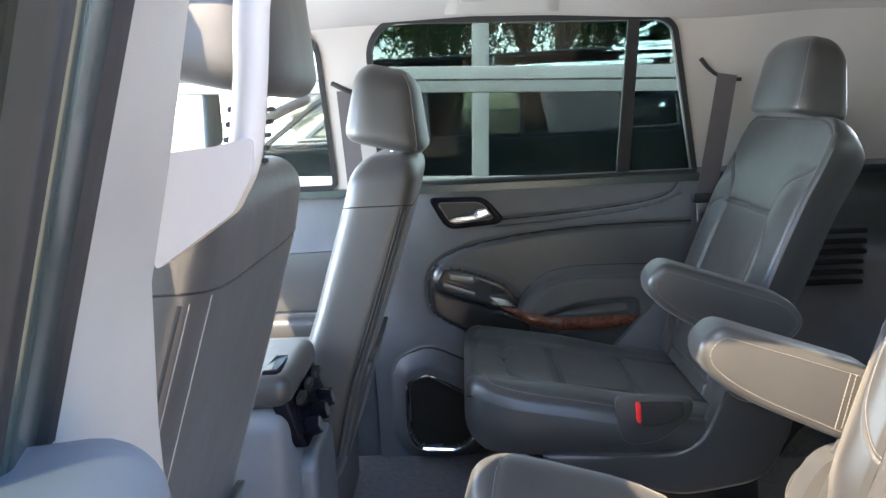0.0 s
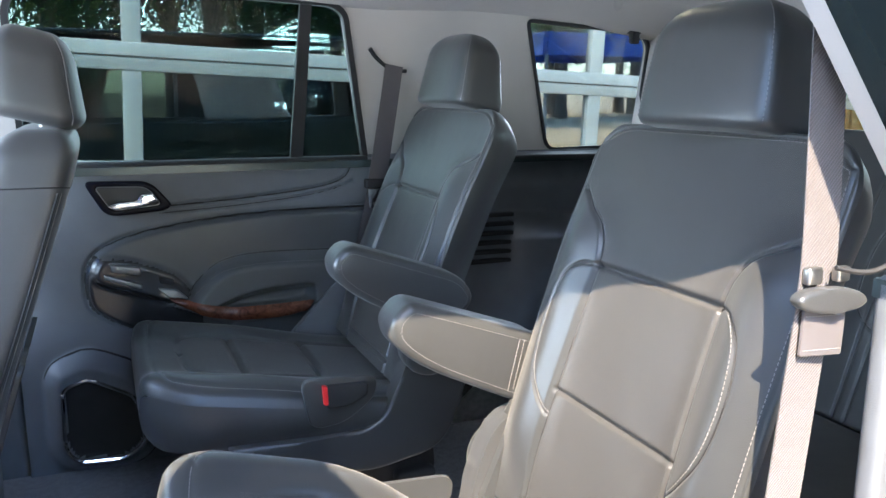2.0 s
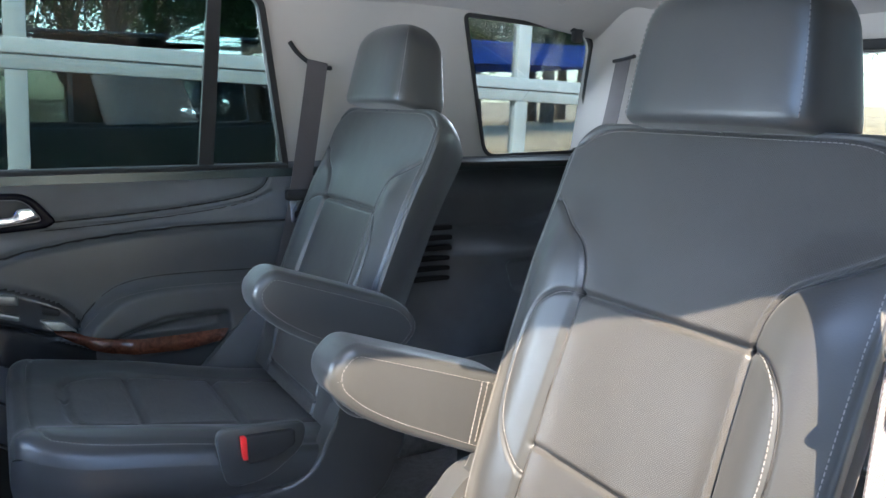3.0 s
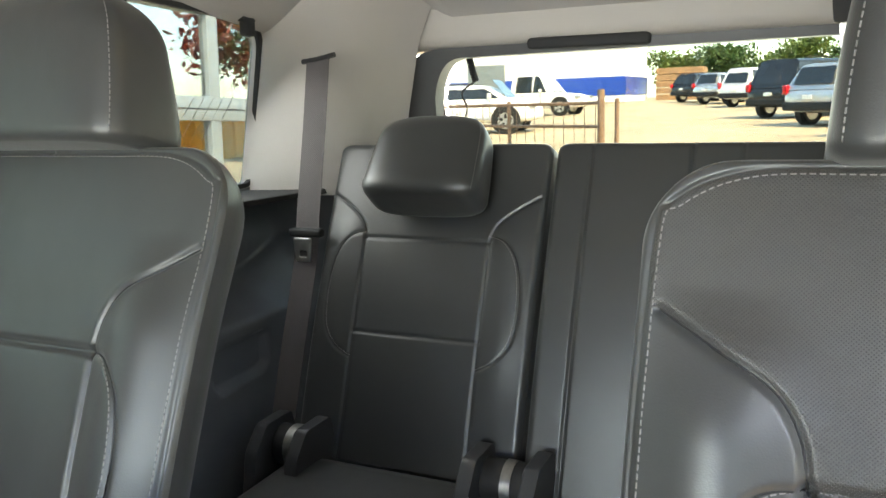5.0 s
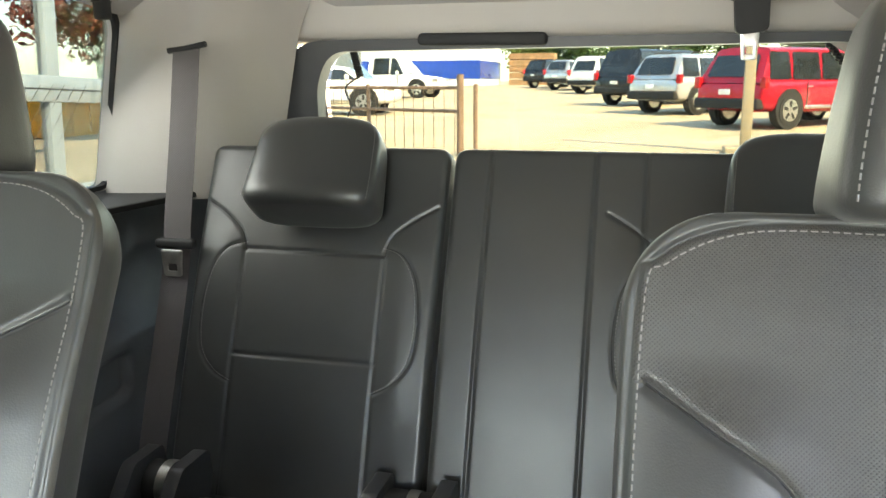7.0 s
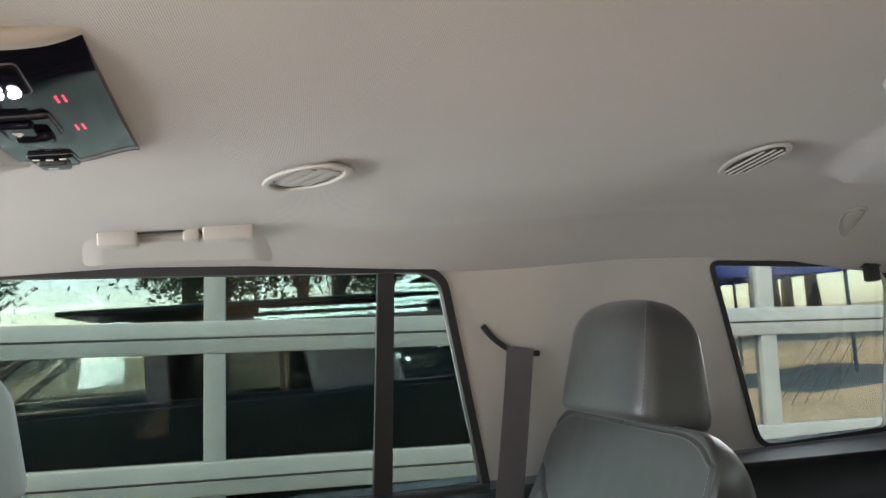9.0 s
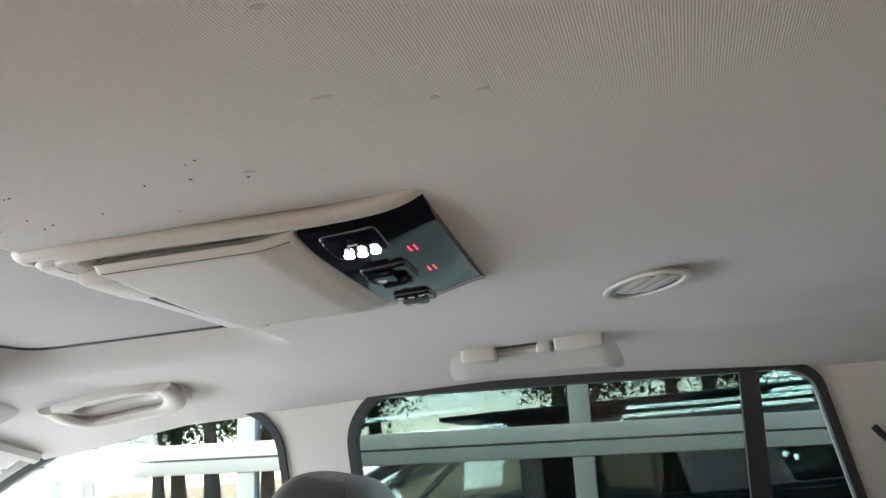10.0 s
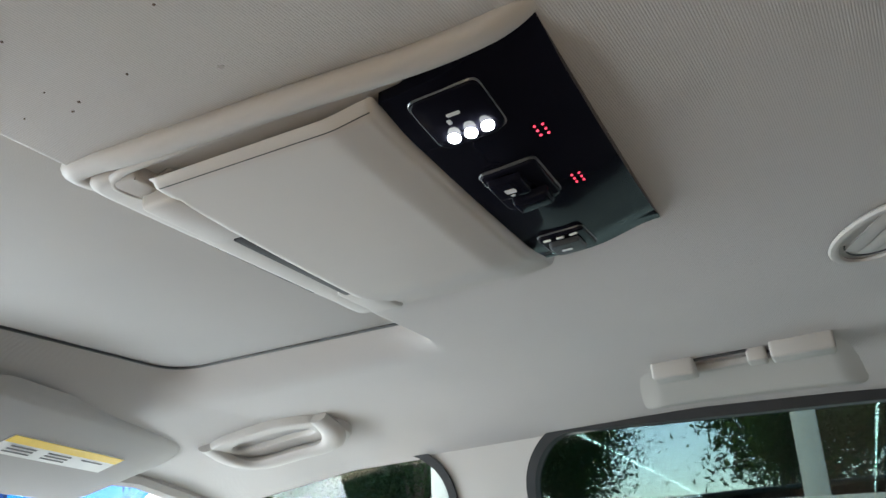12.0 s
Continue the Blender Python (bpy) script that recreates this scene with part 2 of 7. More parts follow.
def plate(outline, holes, thick, place, bevel=0.0):
    """A flat sheet with holes, given in (a, b); place(a, b, c) lays it into the world, c runs through its thickness."""
    bm = bmesh.new()
    for loop in [outline, *holes]:
        vs = [bm.verts.new((a, b, 0)) for a, b in loop]
        for i in range(len(vs)):
            bm.edges.new((vs[i - 1], vs[i]))
    bmesh.ops.triangle_fill(bm, use_beauty=True, use_dissolve=False, edges=bm.edges[:])
    if thick:
        g = bmesh.ops.extrude_face_region(bm, geom=bm.faces[:])
        top = [v for v in g["geom"] if isinstance(v, bmesh.types.BMVert)]
        for v in top:
            v.co.z += thick
        if bevel:
            es = [e for e in bm.edges if e.verts[0].co.z > thick * 0.5 and e.verts[1].co.z > thick * 0.5 and any(abs(f.normal.z) < 0.5 or min(v.co.z for v in f.verts) < thick * 0.5 for f in e.link_faces)]
            bmesh.ops.bevel(bm, geom=es, offset=bevel, segments=3, profile=0.5, affect="EDGES")
    for v in bm.verts:
        v.co = place(*v.co)
    return bm


def tube(pts, r, n=8, closed=False, flat=1.0):
    """A round or flattened bar along points."""
    P = [Vector(p) for p in pts]
    bm = bmesh.new()
    rings = []
    up = Vector((0, 0, 1))
    for i, p in enumerate(P):
        a = P[i - 1] if (i or closed) else p
        b = P[(i + 1) % len(P)] if (i < len(P) - 1 or closed) else p
        d = (b - a).normalized()
        s = d.cross(up)
        if s.length < 1e-3:
            s = d.cross(Vector((1, 0, 0)))
        s.normalize()
        w = s.cross(d).normalized()
        rr = r[i] if isinstance(r, (list, tuple)) else r
        rings.append([bm.verts.new(p + (s * math.cos(q) * rr + w * math.sin(q) * rr * flat)) for q in [2 * math.pi * j / n for j in range(n)]])
    for i in range(len(rings) - (0 if closed else 1)):
        A, B = rings[i], rings[(i + 1) % len(rings)]
        for j in range(n):
            bm.faces.new((A[j - 1], A[j], B[j], B[j - 1]))
    if not closed:
        bm.faces.new(rings[0])
        bm.faces.new(rings[-1])
    return bm


def smooth_line(pts, n=8, closed=False):
    """Catmull-Rom through points."""
    P = [np.array(p, float) for p in pts]
    k = len(P)
    out = []
    for i in range(k if closed else k - 1):
        a, b, c, d = P[(i - 1) % k] if (closed or i) else P[0], P[i], P[(i + 1) % k], P[(i + 2) % k] if (closed or i < k - 2) else P[-1]
        for j in range(n):
            t = j / n
            out.append(0.5 * (2 * b + (c - a) * t + (2 * a - 5 * b + 4 * c - d) * t * t + (3 * b - a - 3 * c + d) * t ** 3))
    if not closed:
        out.append(P[-1])
    return out


def seg_dist(U, V, line):
    """Distance of grid points to a polyline."""
    best = np.full(U.shape, 9.0)
    L = np.array(line, float)
    for (ax, ay), (bx, by) in zip(L[:-1], L[1:]):
        dx, dy = bx - ax, by - ay
        t = np.clip(((U - ax) * dx + (V - ay) * dy) / (dx * dx + dy * dy + 1e-12), 0, 1)
        best = np.minimum(best, np.hypot(U - ax - t * dx, V - ay - t * dy))
    return best


def inside(U, V, poly):
    r = np.zeros(U.shape, bool)
    n = len(poly)
    for i in range(n):
        (x1, y1), (x2, y2) = poly[i - 1][:2], poly[i][:2]
        c = (y1 > V) != (y2 > V)
        with np.errstate(divide="ignore", invalid="ignore"):
            r ^= c & (U < (x2 - x1) * (V - y1) / (y2 - y1 + 1e-15) + x1)
    return r


def signed(U, V, poly):
    """Signed distance, positive inside."""
    d = seg_dist(U, V, list(poly) + [poly[0]])
    return np.where(inside(U, V, poly), d, -d)


def step(x, a, b):
    t = np.clip((x - a) / (b - a), 0, 1)
    return t * t * (3 - 2 * t)


def dashes(line, r, dash, gap):
    """Stitches: short bars along a line of 3D points, in one mesh."""
    L = [Vector(p) for p in line]
    bm = bmesh.new()
    acc, seg = [0.0], []
    for a, b in zip(L[:-1], L[1:]):
        acc.append(acc[-1] + (b - a).length)

    def at(s):
        s = min(max(s, 0), acc[-1])
        for i in range(len(L) - 1):
            if acc[i + 1] >= s:
                t = (s - acc[i]) / max(acc[i + 1] - acc[i], 1e-9)
                return L[i].lerp(L[i + 1], t)
        return L[-1]

    s = 0.0
    while s + dash < acc[-1]:
        a, b = at(s), at(s + dash)
        d = (b - a)
        if d.length > 1e-6:
            rot = d.to_track_quat("Z", "Y").to_matrix().to_4x4()
            bmesh.ops.create_cone(bm, segments=5, radius1=r, radius2=r, depth=d.length, cap_ends=True, matrix=Matrix.Translation((a + b) / 2) @ rot)
        s += dash + gap
    return bm


def sheet_parts(U, V, W, regions, names, parent, m, order="uwv", flip=False):
    """Splits a grid surface by region into parts. regions: one number a cell; names: number -> (name, material, label)."""
    nv, nu = U.shape
    P = np.stack([U, W, V], -1) if order == "uwv" else np.stack([U, V, W], -1)
    N = np.cross(np.gradient(P, axis=1), np.gradient(P, axis=0)).reshape(-1, 3) * (-1 if flip else 1)
    N /= np.linalg.norm(N, axis=1)[:, None] + 1e-12
    P = P.reshape(-1, 3)
    made = []
    for k, (name, mat, label) in names.items():
        jj, ii = np.nonzero(regions == k)
        if not len(jj):
            continue
        q = np.stack([jj * nu + ii, jj * nu + ii + 1, (jj + 1) * nu + ii + 1, (jj + 1) * nu + ii], 1)
        if flip:
            q = q[:, ::-1]
        used, inv = np.unique(q, return_inverse=True)
        ob = link_mesh(name, P[used].tolist(), inv.reshape(q.shape).tolist(), mat, parent, label, True, m)
        if len(names) > 1:
            ob.data.normals_split_custom_set_from_vertices(N[used].tolist())
        else:
            uses = np.zeros(len(ob.data.edges), int)
            for lp in ob.data.loops:
                uses[lp.edge_index] += 1
            for ed in ob.data.edges:
                ed.use_edge_sharp = bool(uses[ed.index] == 1)
        made.append(ob)
    return made


def ribbon(pts, width, across, thick, mat, name, parent, label=""):
    """A belt of webbing along points, flat, with uv along it."""
    bm = bmesh.new()
    uv = bm.loops.layers.uv.new("uv")
    L = [Vector(p) for p in smooth_line(pts, 6)]
    ac = Vector(across).normalized()
    rows, s = [], 0.0
    for i, p in enumerate(L):
        d = (L[min(i + 1, len(L) - 1)] - L[max(i - 1, 0)]).normalized()
        n = d.cross(ac).normalized() * thick / 2
        a = (ac - d * ac.dot(d)).normalized() * width / 2
        if i:
            s += (p - L[i - 1]).length
        rows.append(([bm.verts.new(q) for q in (p - a + n, p + a + n, p + a - n, p - a - n)], s))
    for (A, sa), (B, sb) in zip(rows[:-1], rows[1:]):
        for j in range(4):
            f = bm.faces.new((A[j - 1], A[j], B[j], B[j - 1]))
            u0, u1 = (0, width) if j % 2 == 1 else (width, width)
            for lp, q in zip(f.loops, ((u0, sa), (u1, sa), (u1, sb), (u0, sb))):
                lp[uv].uv = q
    bm.faces.new(rows[0][0])
    bm.faces.new(rows[-1][0])
    return part(name, bm, mat, parent, label)
# ---- the shell of the cabin ----
def flank_y(z):
    return 0.838 - 0.2 * (z - 1.30)


def ceil_z(x, y):
    zc = np.interp(x, [-0.6, -0.3, 0.4, 0.8, 1.2, 1.54, 1.9, 2.02, 2.12], [1.745, 1.785, 1.80, 1.81, 1.822, 1.814, 1.765, 1.72, 1.65])
    side = np.clip((np.abs(y) - 0.40) / 0.36, 0, 1)
    rail = 0.012 * np.exp(-((np.abs(y) - 0.58) / 0.05) ** 2) * step(x, 0.55, 0.75)
    edge = 1.24 + 0.9 * y * y
    duct = 0.022 * step(x, edge, edge + 0.03) * (1 - step(np.abs(y), 0.40, 0.45))
    cove = (0.048 + 0.012 * step(x, 1.3, 1.7)) * step(np.abs(y), 0.60, 0.76) * step(x, 0.25, 1.0) + 0.05 * step(x, 1.84, 1.94) * step(np.abs(y), 0.46, 0.62)
    return zc - 0.055 * side ** 2.2 - rail - duct - cove


floor_bm = rbox(-1.6, 2.35, -0.84, 0.84, 0.40, 0.50, 0.01)
floor = tagged(part("floor", floor_bm, CARPET), "black carpeted cabin floor", "floor", kind="structure")
part("tunnel", rbox(-1.6, 0.55, -0.13, 0.13, 0.49, 0.56, 0.05, 4), CARPET, floor)

# headliner, rolled up round the sunroof opening
SUNROOF_O = rpoly([(-0.405, -0.385), (0.086, -0.385), (0.086, 0.385), (-0.405, 0.385)], [0.10, 0.02, 0.02, 0.10], 10)
SUNROOF_I = rpoly([(-0.285, -0.305), (0.0845, -0.305), (0.0845, 0.305), (-0.285, 0.305)], [0.05, 0.01, 0.01, 0.05], 10)
xs = np.unique(np.round(np.concatenate([np.linspace(-0.60, -0.42, 11), np.linspace(-0.42, -0.26, 41), np.linspace(-0.26, 0.07, 19), np.linspace(0.07, 0.10, 21), np.linspace(0.10, 2.12, 112)]), 5))
ys = np.unique(np.round(np.concatenate([np.linspace(-0.76, -0.40, 19), np.linspace(-0.40, -0.28, 31), np.linspace(-0.28, 0.28, 29), np.linspace(0.28, 0.40, 31), np.linspace(0.40, 0.76, 19)]), 5))
X, Y = np.meshgrid(xs, ys)
Y = np.where((Y < -0.5), -0.5 + (Y + 0.5) * np.interp(X, [0.93, 1.02], [0.83, 1.0]), Y)
do, di = np.maximum(signed(X, Y, SUNROOF_O), 0), signed(X, Y, SUNROOF_I)
roll = np.where(di > 0, 1.0, do / (do + np.maximum(-di, 1e-6)))
Z = ceil_z(X, Y)
Z = Z + (1.8205 - Z) * roll ** 2.2 + np.clip(di, 0, 0.012) * 0.4
cd = (di[:-1, :-1] + di[1:, 1:]) / 2
reg = np.where(cd > 0.016, 0, 1)
ceiling = sheet_parts(X, Y, Z, reg, {1: ("ceiling", ROOFCLOTH, "")}, None, None, "uvw", flip=True)[0]
sol = ceiling.modifiers.new("thickness", "SOLIDIFY")
sol.thickness, sol.offset = 0.012, -1
tagged(ceiling, "warm grey knitted headliner with small dark stains", "headliner", kind="structure")

tagged(part("roof", rbox(-0.62, 2.3, -0.742, 0.80, 1.865, 1.90, 0.03), PAINT), "dark painted steel roof panel", "roof", kind="structure")

rail = tagged(part("trim_left_rail", plate([(-0.62, 0.0), (0.96, 0.0), (0.96, 1.0), (-0.62, 1.0)], [], 0.012, lambda a, b, c: Vector((a, -0.712 - 0.030 * b + c, 1.752 + 0.125 * b))), BEIGE), "pale trim along the roof edge above the open door", "trim", kind="structure")
part("rear_rail", plate([(0.95, 0.0), (2.2, 0.0), (2.2, 1.0), (0.95, 1.0)], [], 0.012, lambda a, b, c: Vector((a, -0.758 + 0.014 * b + c, 1.745 + 0.13 * b))), BEIGE, rail)

# sunroof: closed shade above the rolled edge
sunroof = thing("sunroof_shade", "closed pale fabric sunroof shade let into the headliner", "sunroof shade", (-0.13, 0, 1.82))
part("panel", rbox(-0.23, 0.222, -0.345, 0.345, 0.0, 0.012, 0.004), SHADE, sunroof)
part("shade_gap", tube([(a + 0.13, b, -0.001) for a, b in SUNROOF_I], 0.0022, 6, closed=True), SOFT, sunroof, "dark strip for the gap and its shade round the shade")

# flank trims with their openings (driver side has its rear door open)
W_REAR = rpoly([(0.035, 1.31), (0.025, 1.69), (0.075, 1.748), (0.795, 1.722), (0.83, 1.70), (0.905, 1.31)], [0.01, 0.06, 0.06, 0.05, 0.05, 0.01])
W_QUART = rpoly([(1.385, 1.706), (1.80, 1.682), (1.835, 1.645), (1.845, 1.325), (1.505, 1.318)], [0.02, 0.05, 0.05, 0.03, 0.04])
W_FRONT = rpoly([(-0.10, 1.31), (-0.112, 1.70), (-0.17, 1.752), (-0.45, 1.748), (-0.74, 1.645), (-1.18, 1.31)], [0.02, 0.05, 0.05, 0.15, 0.2, 0.02])


def grow(poly, d):
    c = np.mean(np.array(poly), 0)
    out = []
    n = len(poly)
    for i in range(n):
        a, b = np.array(poly[i - 1]), np.array(poly[(i + 1) % n])
        t = b - a
        nn = np.array([t[1], -t[0]]) / (np.linalg.norm(t) + 1e-9)
        p = np.array(poly[i])
        if nn @ (p - c) < 0:
            nn = -nn
        out.append(tuple(p + nn * d))
    return out


def on_flank(sgn, off=0.0):
    def place(a, b, c):
        return Vector((a, sgn * (flank_y(b) + off + c), b))
    return place


outline = [(-1.25, 1.30), (-0.82, 1.62), (-0.5, 1.775), (0.0, 1.785), (0.9, 1.79), (1.5, 1.79), (1.84, 1.75), (1.86, 1.30)]
side_label = "warm grey moulded pillar trim round the side windows"
tagged(part("wall_right", plate(outline, [grow(W_REAR, 0.006), W_QUART, W_FRONT], 0.03, on_flank(1)), BEIGE, smooth=False), side_label, "pillar trim", kind="structure")
C_OUT = [(0.995, 1.30), (0.948, 1.387), (0.836, 1.58), (0.795, 1.655), (0.74, 1.71), (0.68, 1.745), (0.60, 1.775), (0.50, 1.80), (0.50, 1.84), (1.5, 1.84), (1.84, 1.80), (1.86, 1.30)]
left_c = tagged(part("wall_left", plate(C_OUT, [W_QUART], 0.03, on_flank(-1)), BEIGE, smooth=False), "warm grey moulded rear pillar trim", "pillar trim", kind="structure")
# unseen strip added behind the pillar edge to trim the sun patch on the seat
shade_edge = bmesh.new()
rows = []
for k, (a, b) in enumerate([(1.0, 1.29)] + C_OUT[1:8]):
    y, out, fore = -(flank_y(b) + 0.025), (0.115 if k < 5 else 0.05 if k == 5 else 0.012), (0.035 if k < 5 else 0.015 if k == 5 else 0.0)
    rows.append([shade_edge.verts.new((a + da, y - dy, b + 0.4 * max(da, 0))) for da, dy in ((0.0, 0.0), (-fore * 0.5, out * 0.4), (-fore, out), (0.02 - fore, out + 0.012), (0.11, out + 0.012))])
for A, B in zip(rows[:-1], rows[1:]):
    for j in range(4):
        shade_edge.faces.new((A[j], A[j + 1], B[j + 1], B[j]))
bmesh.ops.solidify(shade_edge, geom=shade_edge.faces[:], thickness=0.006)
part("shade_flange", shade_edge, PAINT, left_c, "unseen dark edge added to shade the left seat")
F_OUT = [(-1.25, 1.30), (-0.82, 1.645), (-0.5, 1.775), (-0.07, 1.785), (-0.07, 1.30)]
tagged(part("wall_left_front", plate(F_OUT, [grow(W_FRONT, -0.012)], 0.03, on_flank(-1)), BEIGE, smooth=False), "warm grey front pillar trim", "pillar trim", kind="structure")

# glass of the flanks
for sgn, name in ((1, "right"), (-1, "left")):
    w = tagged(part("window_quarter_" + name, plate(grow(W_QUART, 0.012), [], 0.004, on_flank(sgn, 0.022)), QUARTERGLASS, smooth=False), "tinted rear quarter window", "window", kind="structure")
    w.visible_shadow = False
    part("seal", plate(grow(W_QUART, 0.004), [grow(W_QUART, -0.006)], 0.012, on_flank(sgn, -0.004)), DARK, w, "black rubber seal")
    w = tagged(part("window_front_" + name, plate(grow(W_FRONT, 0.012), [], 0.004, on_flank(sgn, 0.022)), CLEAR, smooth=False), "clear front door window", "window", kind="structure")
    w.visible_shadow = False
    part("seal", plate(grow(W_FRONT, 0.006), [grow(W_FRONT, -0.008)], 0.012, on_flank(sgn, -0.006)), DARK, w, "black rubber seal")

# defroster lines low in the right quarter glass
bm = bmesh.new()
for k in range(5):
    a, b = Vector((1.56 + 0.035 * k, 0, 1.40)), Vector((1.66 + 0.03 * k, 0, 1.53))
    for p in (a, b):
        p.y = flank_y(p.z) + 0.018
    q = tube([a, b], 0.0005, 4)
    me_tmp = bpy.data.meshes.new("tmp")
    q.to_mesh(me_tmp)
    q.free()
    bm.from_mesh(me_tmp)
    bpy.data.meshes.remove(me_tmp)
part("antenna_lines", bm, DARK, bpy.data.objects["window_quarter_right"])

# outer skin of the car
for sgn in (1, -1):
    nm = "right" if sgn > 0 else "left"
    if sgn > 0:
        o = [(-2.6, 0.25), (-2.6, 1.05), (-1.3, 1.28), (2.25, 1.30), (2.3, 0.25)]
        bm = plate(o, [], 0.04, lambda a, b, c: Vector((a, 0.97 + c, b)), 0.02)
    else:
        o = [(-2.6, 0.45), (-2.6, 1.05), (-1.3, 1.28), (-0.06, 1.29), (-0.06, 0.45)]
        bm = plate(o, [], 0.04, lambda a, b, c: Vector((a, -0.97 - c, b)), 0.02)
    skin = tagged(part("body_side_" + nm, bm, PAINT), "dark metallic painted side panel of the car", "body panel", kind="structure")
    if sgn < 0:
        part("rear_quarter", plate([(0.96, 0.45), (0.95, 1.30), (2.25, 1.30), (2.3, 0.5)], [], 0.04, lambda a, b, c: Vector((a, -0.97 - c, b)), 0.02), PAINT, skin)
        part("sill", rbox(-0.06, 0.96, -1.0, -0.78, 0.38, 0.50, 0.02), PLASTIC, skin)
    part("belt_ledge", plate([(-1.3, 0.80), (2.25, 0.80), (2.25, 0.99), (-1.3, 0.99)] if sgn > 0 else [(0.95, 0.80), (2.25, 0.80), (2.25, 0.99), (0.95, 0.99)], [], 0.02, (lambda s: lambda a, b, c: Vector((a, s * b, 1.285 + c)))(sgn)), PAINT, skin)
tagged(part("bonnet", rbox(-2.9, -1.75, -0.95, 0.95, 0.5, 1.12, 0.08), PAINT), "dark painted bonnet", "bonnet", kind="structure")
tagged(part("dashboard", rbox(-1.78, -1.25, -0.82, 0.82, 0.5, 1.16, 0.08, 4), PLASTIC), "black soft dashboard", "dashboard", kind="structure")

WHEEL_T = shader("car tyre", (0.02, 0.02, 0.02), 0.85, vary=0.2, scale=20)
wheels = thing("road_wheels", "black tyres of the parked car with alloy rims", "wheels", (0, 0, 0), kind="structure")
for wx in (-2.05, 1.35):
    for s in (-1, 1):
        bm = bmesh.new()
        bmesh.ops.create_cone(bm, segments=40, radius1=0.40, radius2=0.40, depth=0.27, cap_ends=True, matrix=Matrix.Translation((wx, s * 0.86, 0.40)) @ pose(0, 0, 0, 90, 0, 0))
        bmesh.ops.bevel(bm, geom=[e for e in bm.edges if e.calc_face_angle(0) > 1], offset=0.04, segments=3, affect="EDGES")
        tyre = part("tyre", bm, WHEEL_T, wheels)
        bm = bmesh.new()
        bmesh.ops.create_cone(bm, segments=32, radius1=0.27, radius2=0.25, depth=0.28, cap_ends=True, matrix=Matrix.Translation((wx, s * 0.86, 0.40)) @ pose(0, 0, 0, 90, 0, 0))
        part("rim", bm, STEEL, tyre)

# windscreen
ws = thing("windscreen", "clear raked windscreen under the headliner", "windscreen", kind="structure")
pane = part("pane", plate([(-0.74, 0), (0.74, 0), (0.66, 0.86), (-0.66, 0.86)], [], 0.005, lambda a, b, c: Vector((-1.72 + b * 1.12, a, 1.14 + b * 0.62 + c))), CLEAR, ws, smooth=False)
pane.visible_shadow = False
band = part("shade_band", plate([(-0.66, 0.86), (0.66, 0.86), (0.64, 1.0), (-0.64, 1.0)], [], 0.005, lambda a, b, c: Vector((-1.72 + b * 1.12, a, 1.14 + b * 0.62 + c))), BAND, ws, "blue shade band", smooth=False)
band.visible_shadow = False
part("header_trim", tube([(-0.595, -0.72, 1.70), (-0.60, -0.55, 1.735), (-0.605, 0, 1.75), (-0.60, 0.55, 1.735), (-0.595, 0.72, 1.70)], 0.016, 8), BEIGE, ws, "pale header edge")
for sgn in (1, -1):
    part("pillar", tube([(-1.75, sgn * 0.80, 1.12), (-1.4, sgn * 0.77, 1.42), (-1.0, sgn * 0.73, 1.60), (-0.6, sgn * 0.70, 1.745)], [0.05, 0.045, 0.045, 0.04], 10), BEIGE, ws, "warm grey front pillar cover")

# tail: rear pillars, header, glass
for sgn, nm in ((1, "right"), (-1, "left")):
    plan = smooth_line([(1.853, 0.86), (1.857, 0.81), (1.868, 0.765), (1.89, 0.705), (1.94, 0.645), (2.0, 0.60), (2.045, 0.565)] if sgn > 0 else [(1.83, 0.85), (1.84, 0.80), (1.87, 0.77), (1.93, 0.74), (2.0, 0.70), (2.06, 0.67)], 5)
    zz = np.linspace(1.30, 1.76, 14)
    U = np.array([[p[0] + 0.0 * z for p in plan] for z in zz])
    V = np.array([[sgn * (p[1] - 0.20 * (z - 1.30) - 0.03 * step(z, 1.62, 1.78)) for p in plan] for z in zz])
    Zg = np.array([[z] * len(plan) for z in zz])
    ob = sheet_parts(U, V, Zg, np.ones((len(zz) - 1, len(plan) - 1), int), {1: ("wall_tail_" + nm, BEIGE, "")}, None, None, "uvw", flip=sgn > 0)[0]
    s = ob.modifiers.new("thickness", "SOLIDIFY")
    s.thickness, s.offset = 0.02, -1
    tagged(ob, "warm grey moulded tail pillar trim", "pillar trim", kind="structure")

tail = thing("tailgate", "closed tailgate with black glass surround", "tailgate", (2.1, 0, 0.6))
BACK_O = rpoly([(0.575, 0.68), (0.575, 0.90), (0.50, 1.018), (-0.66, 1.018), (-0.74, 0.90), (-0.74, 0.68)], [0.02, 0.12, 0.09, 0.06, 0.06, 0.02])
BACK_I = rpoly([(0.455, 0.66), (0.455, 0.93), (0.42, 0.995), (-0.60, 1.0), (-0.665, 0.93), (-0.70, 0.66)], [0.0, 0.06, 0.06, 0.08, 0.06, 0.0])


def on_tail(a, b, c):
    return Vector((-0.03 + c - (b - 0.7) * 0.08, a, b))


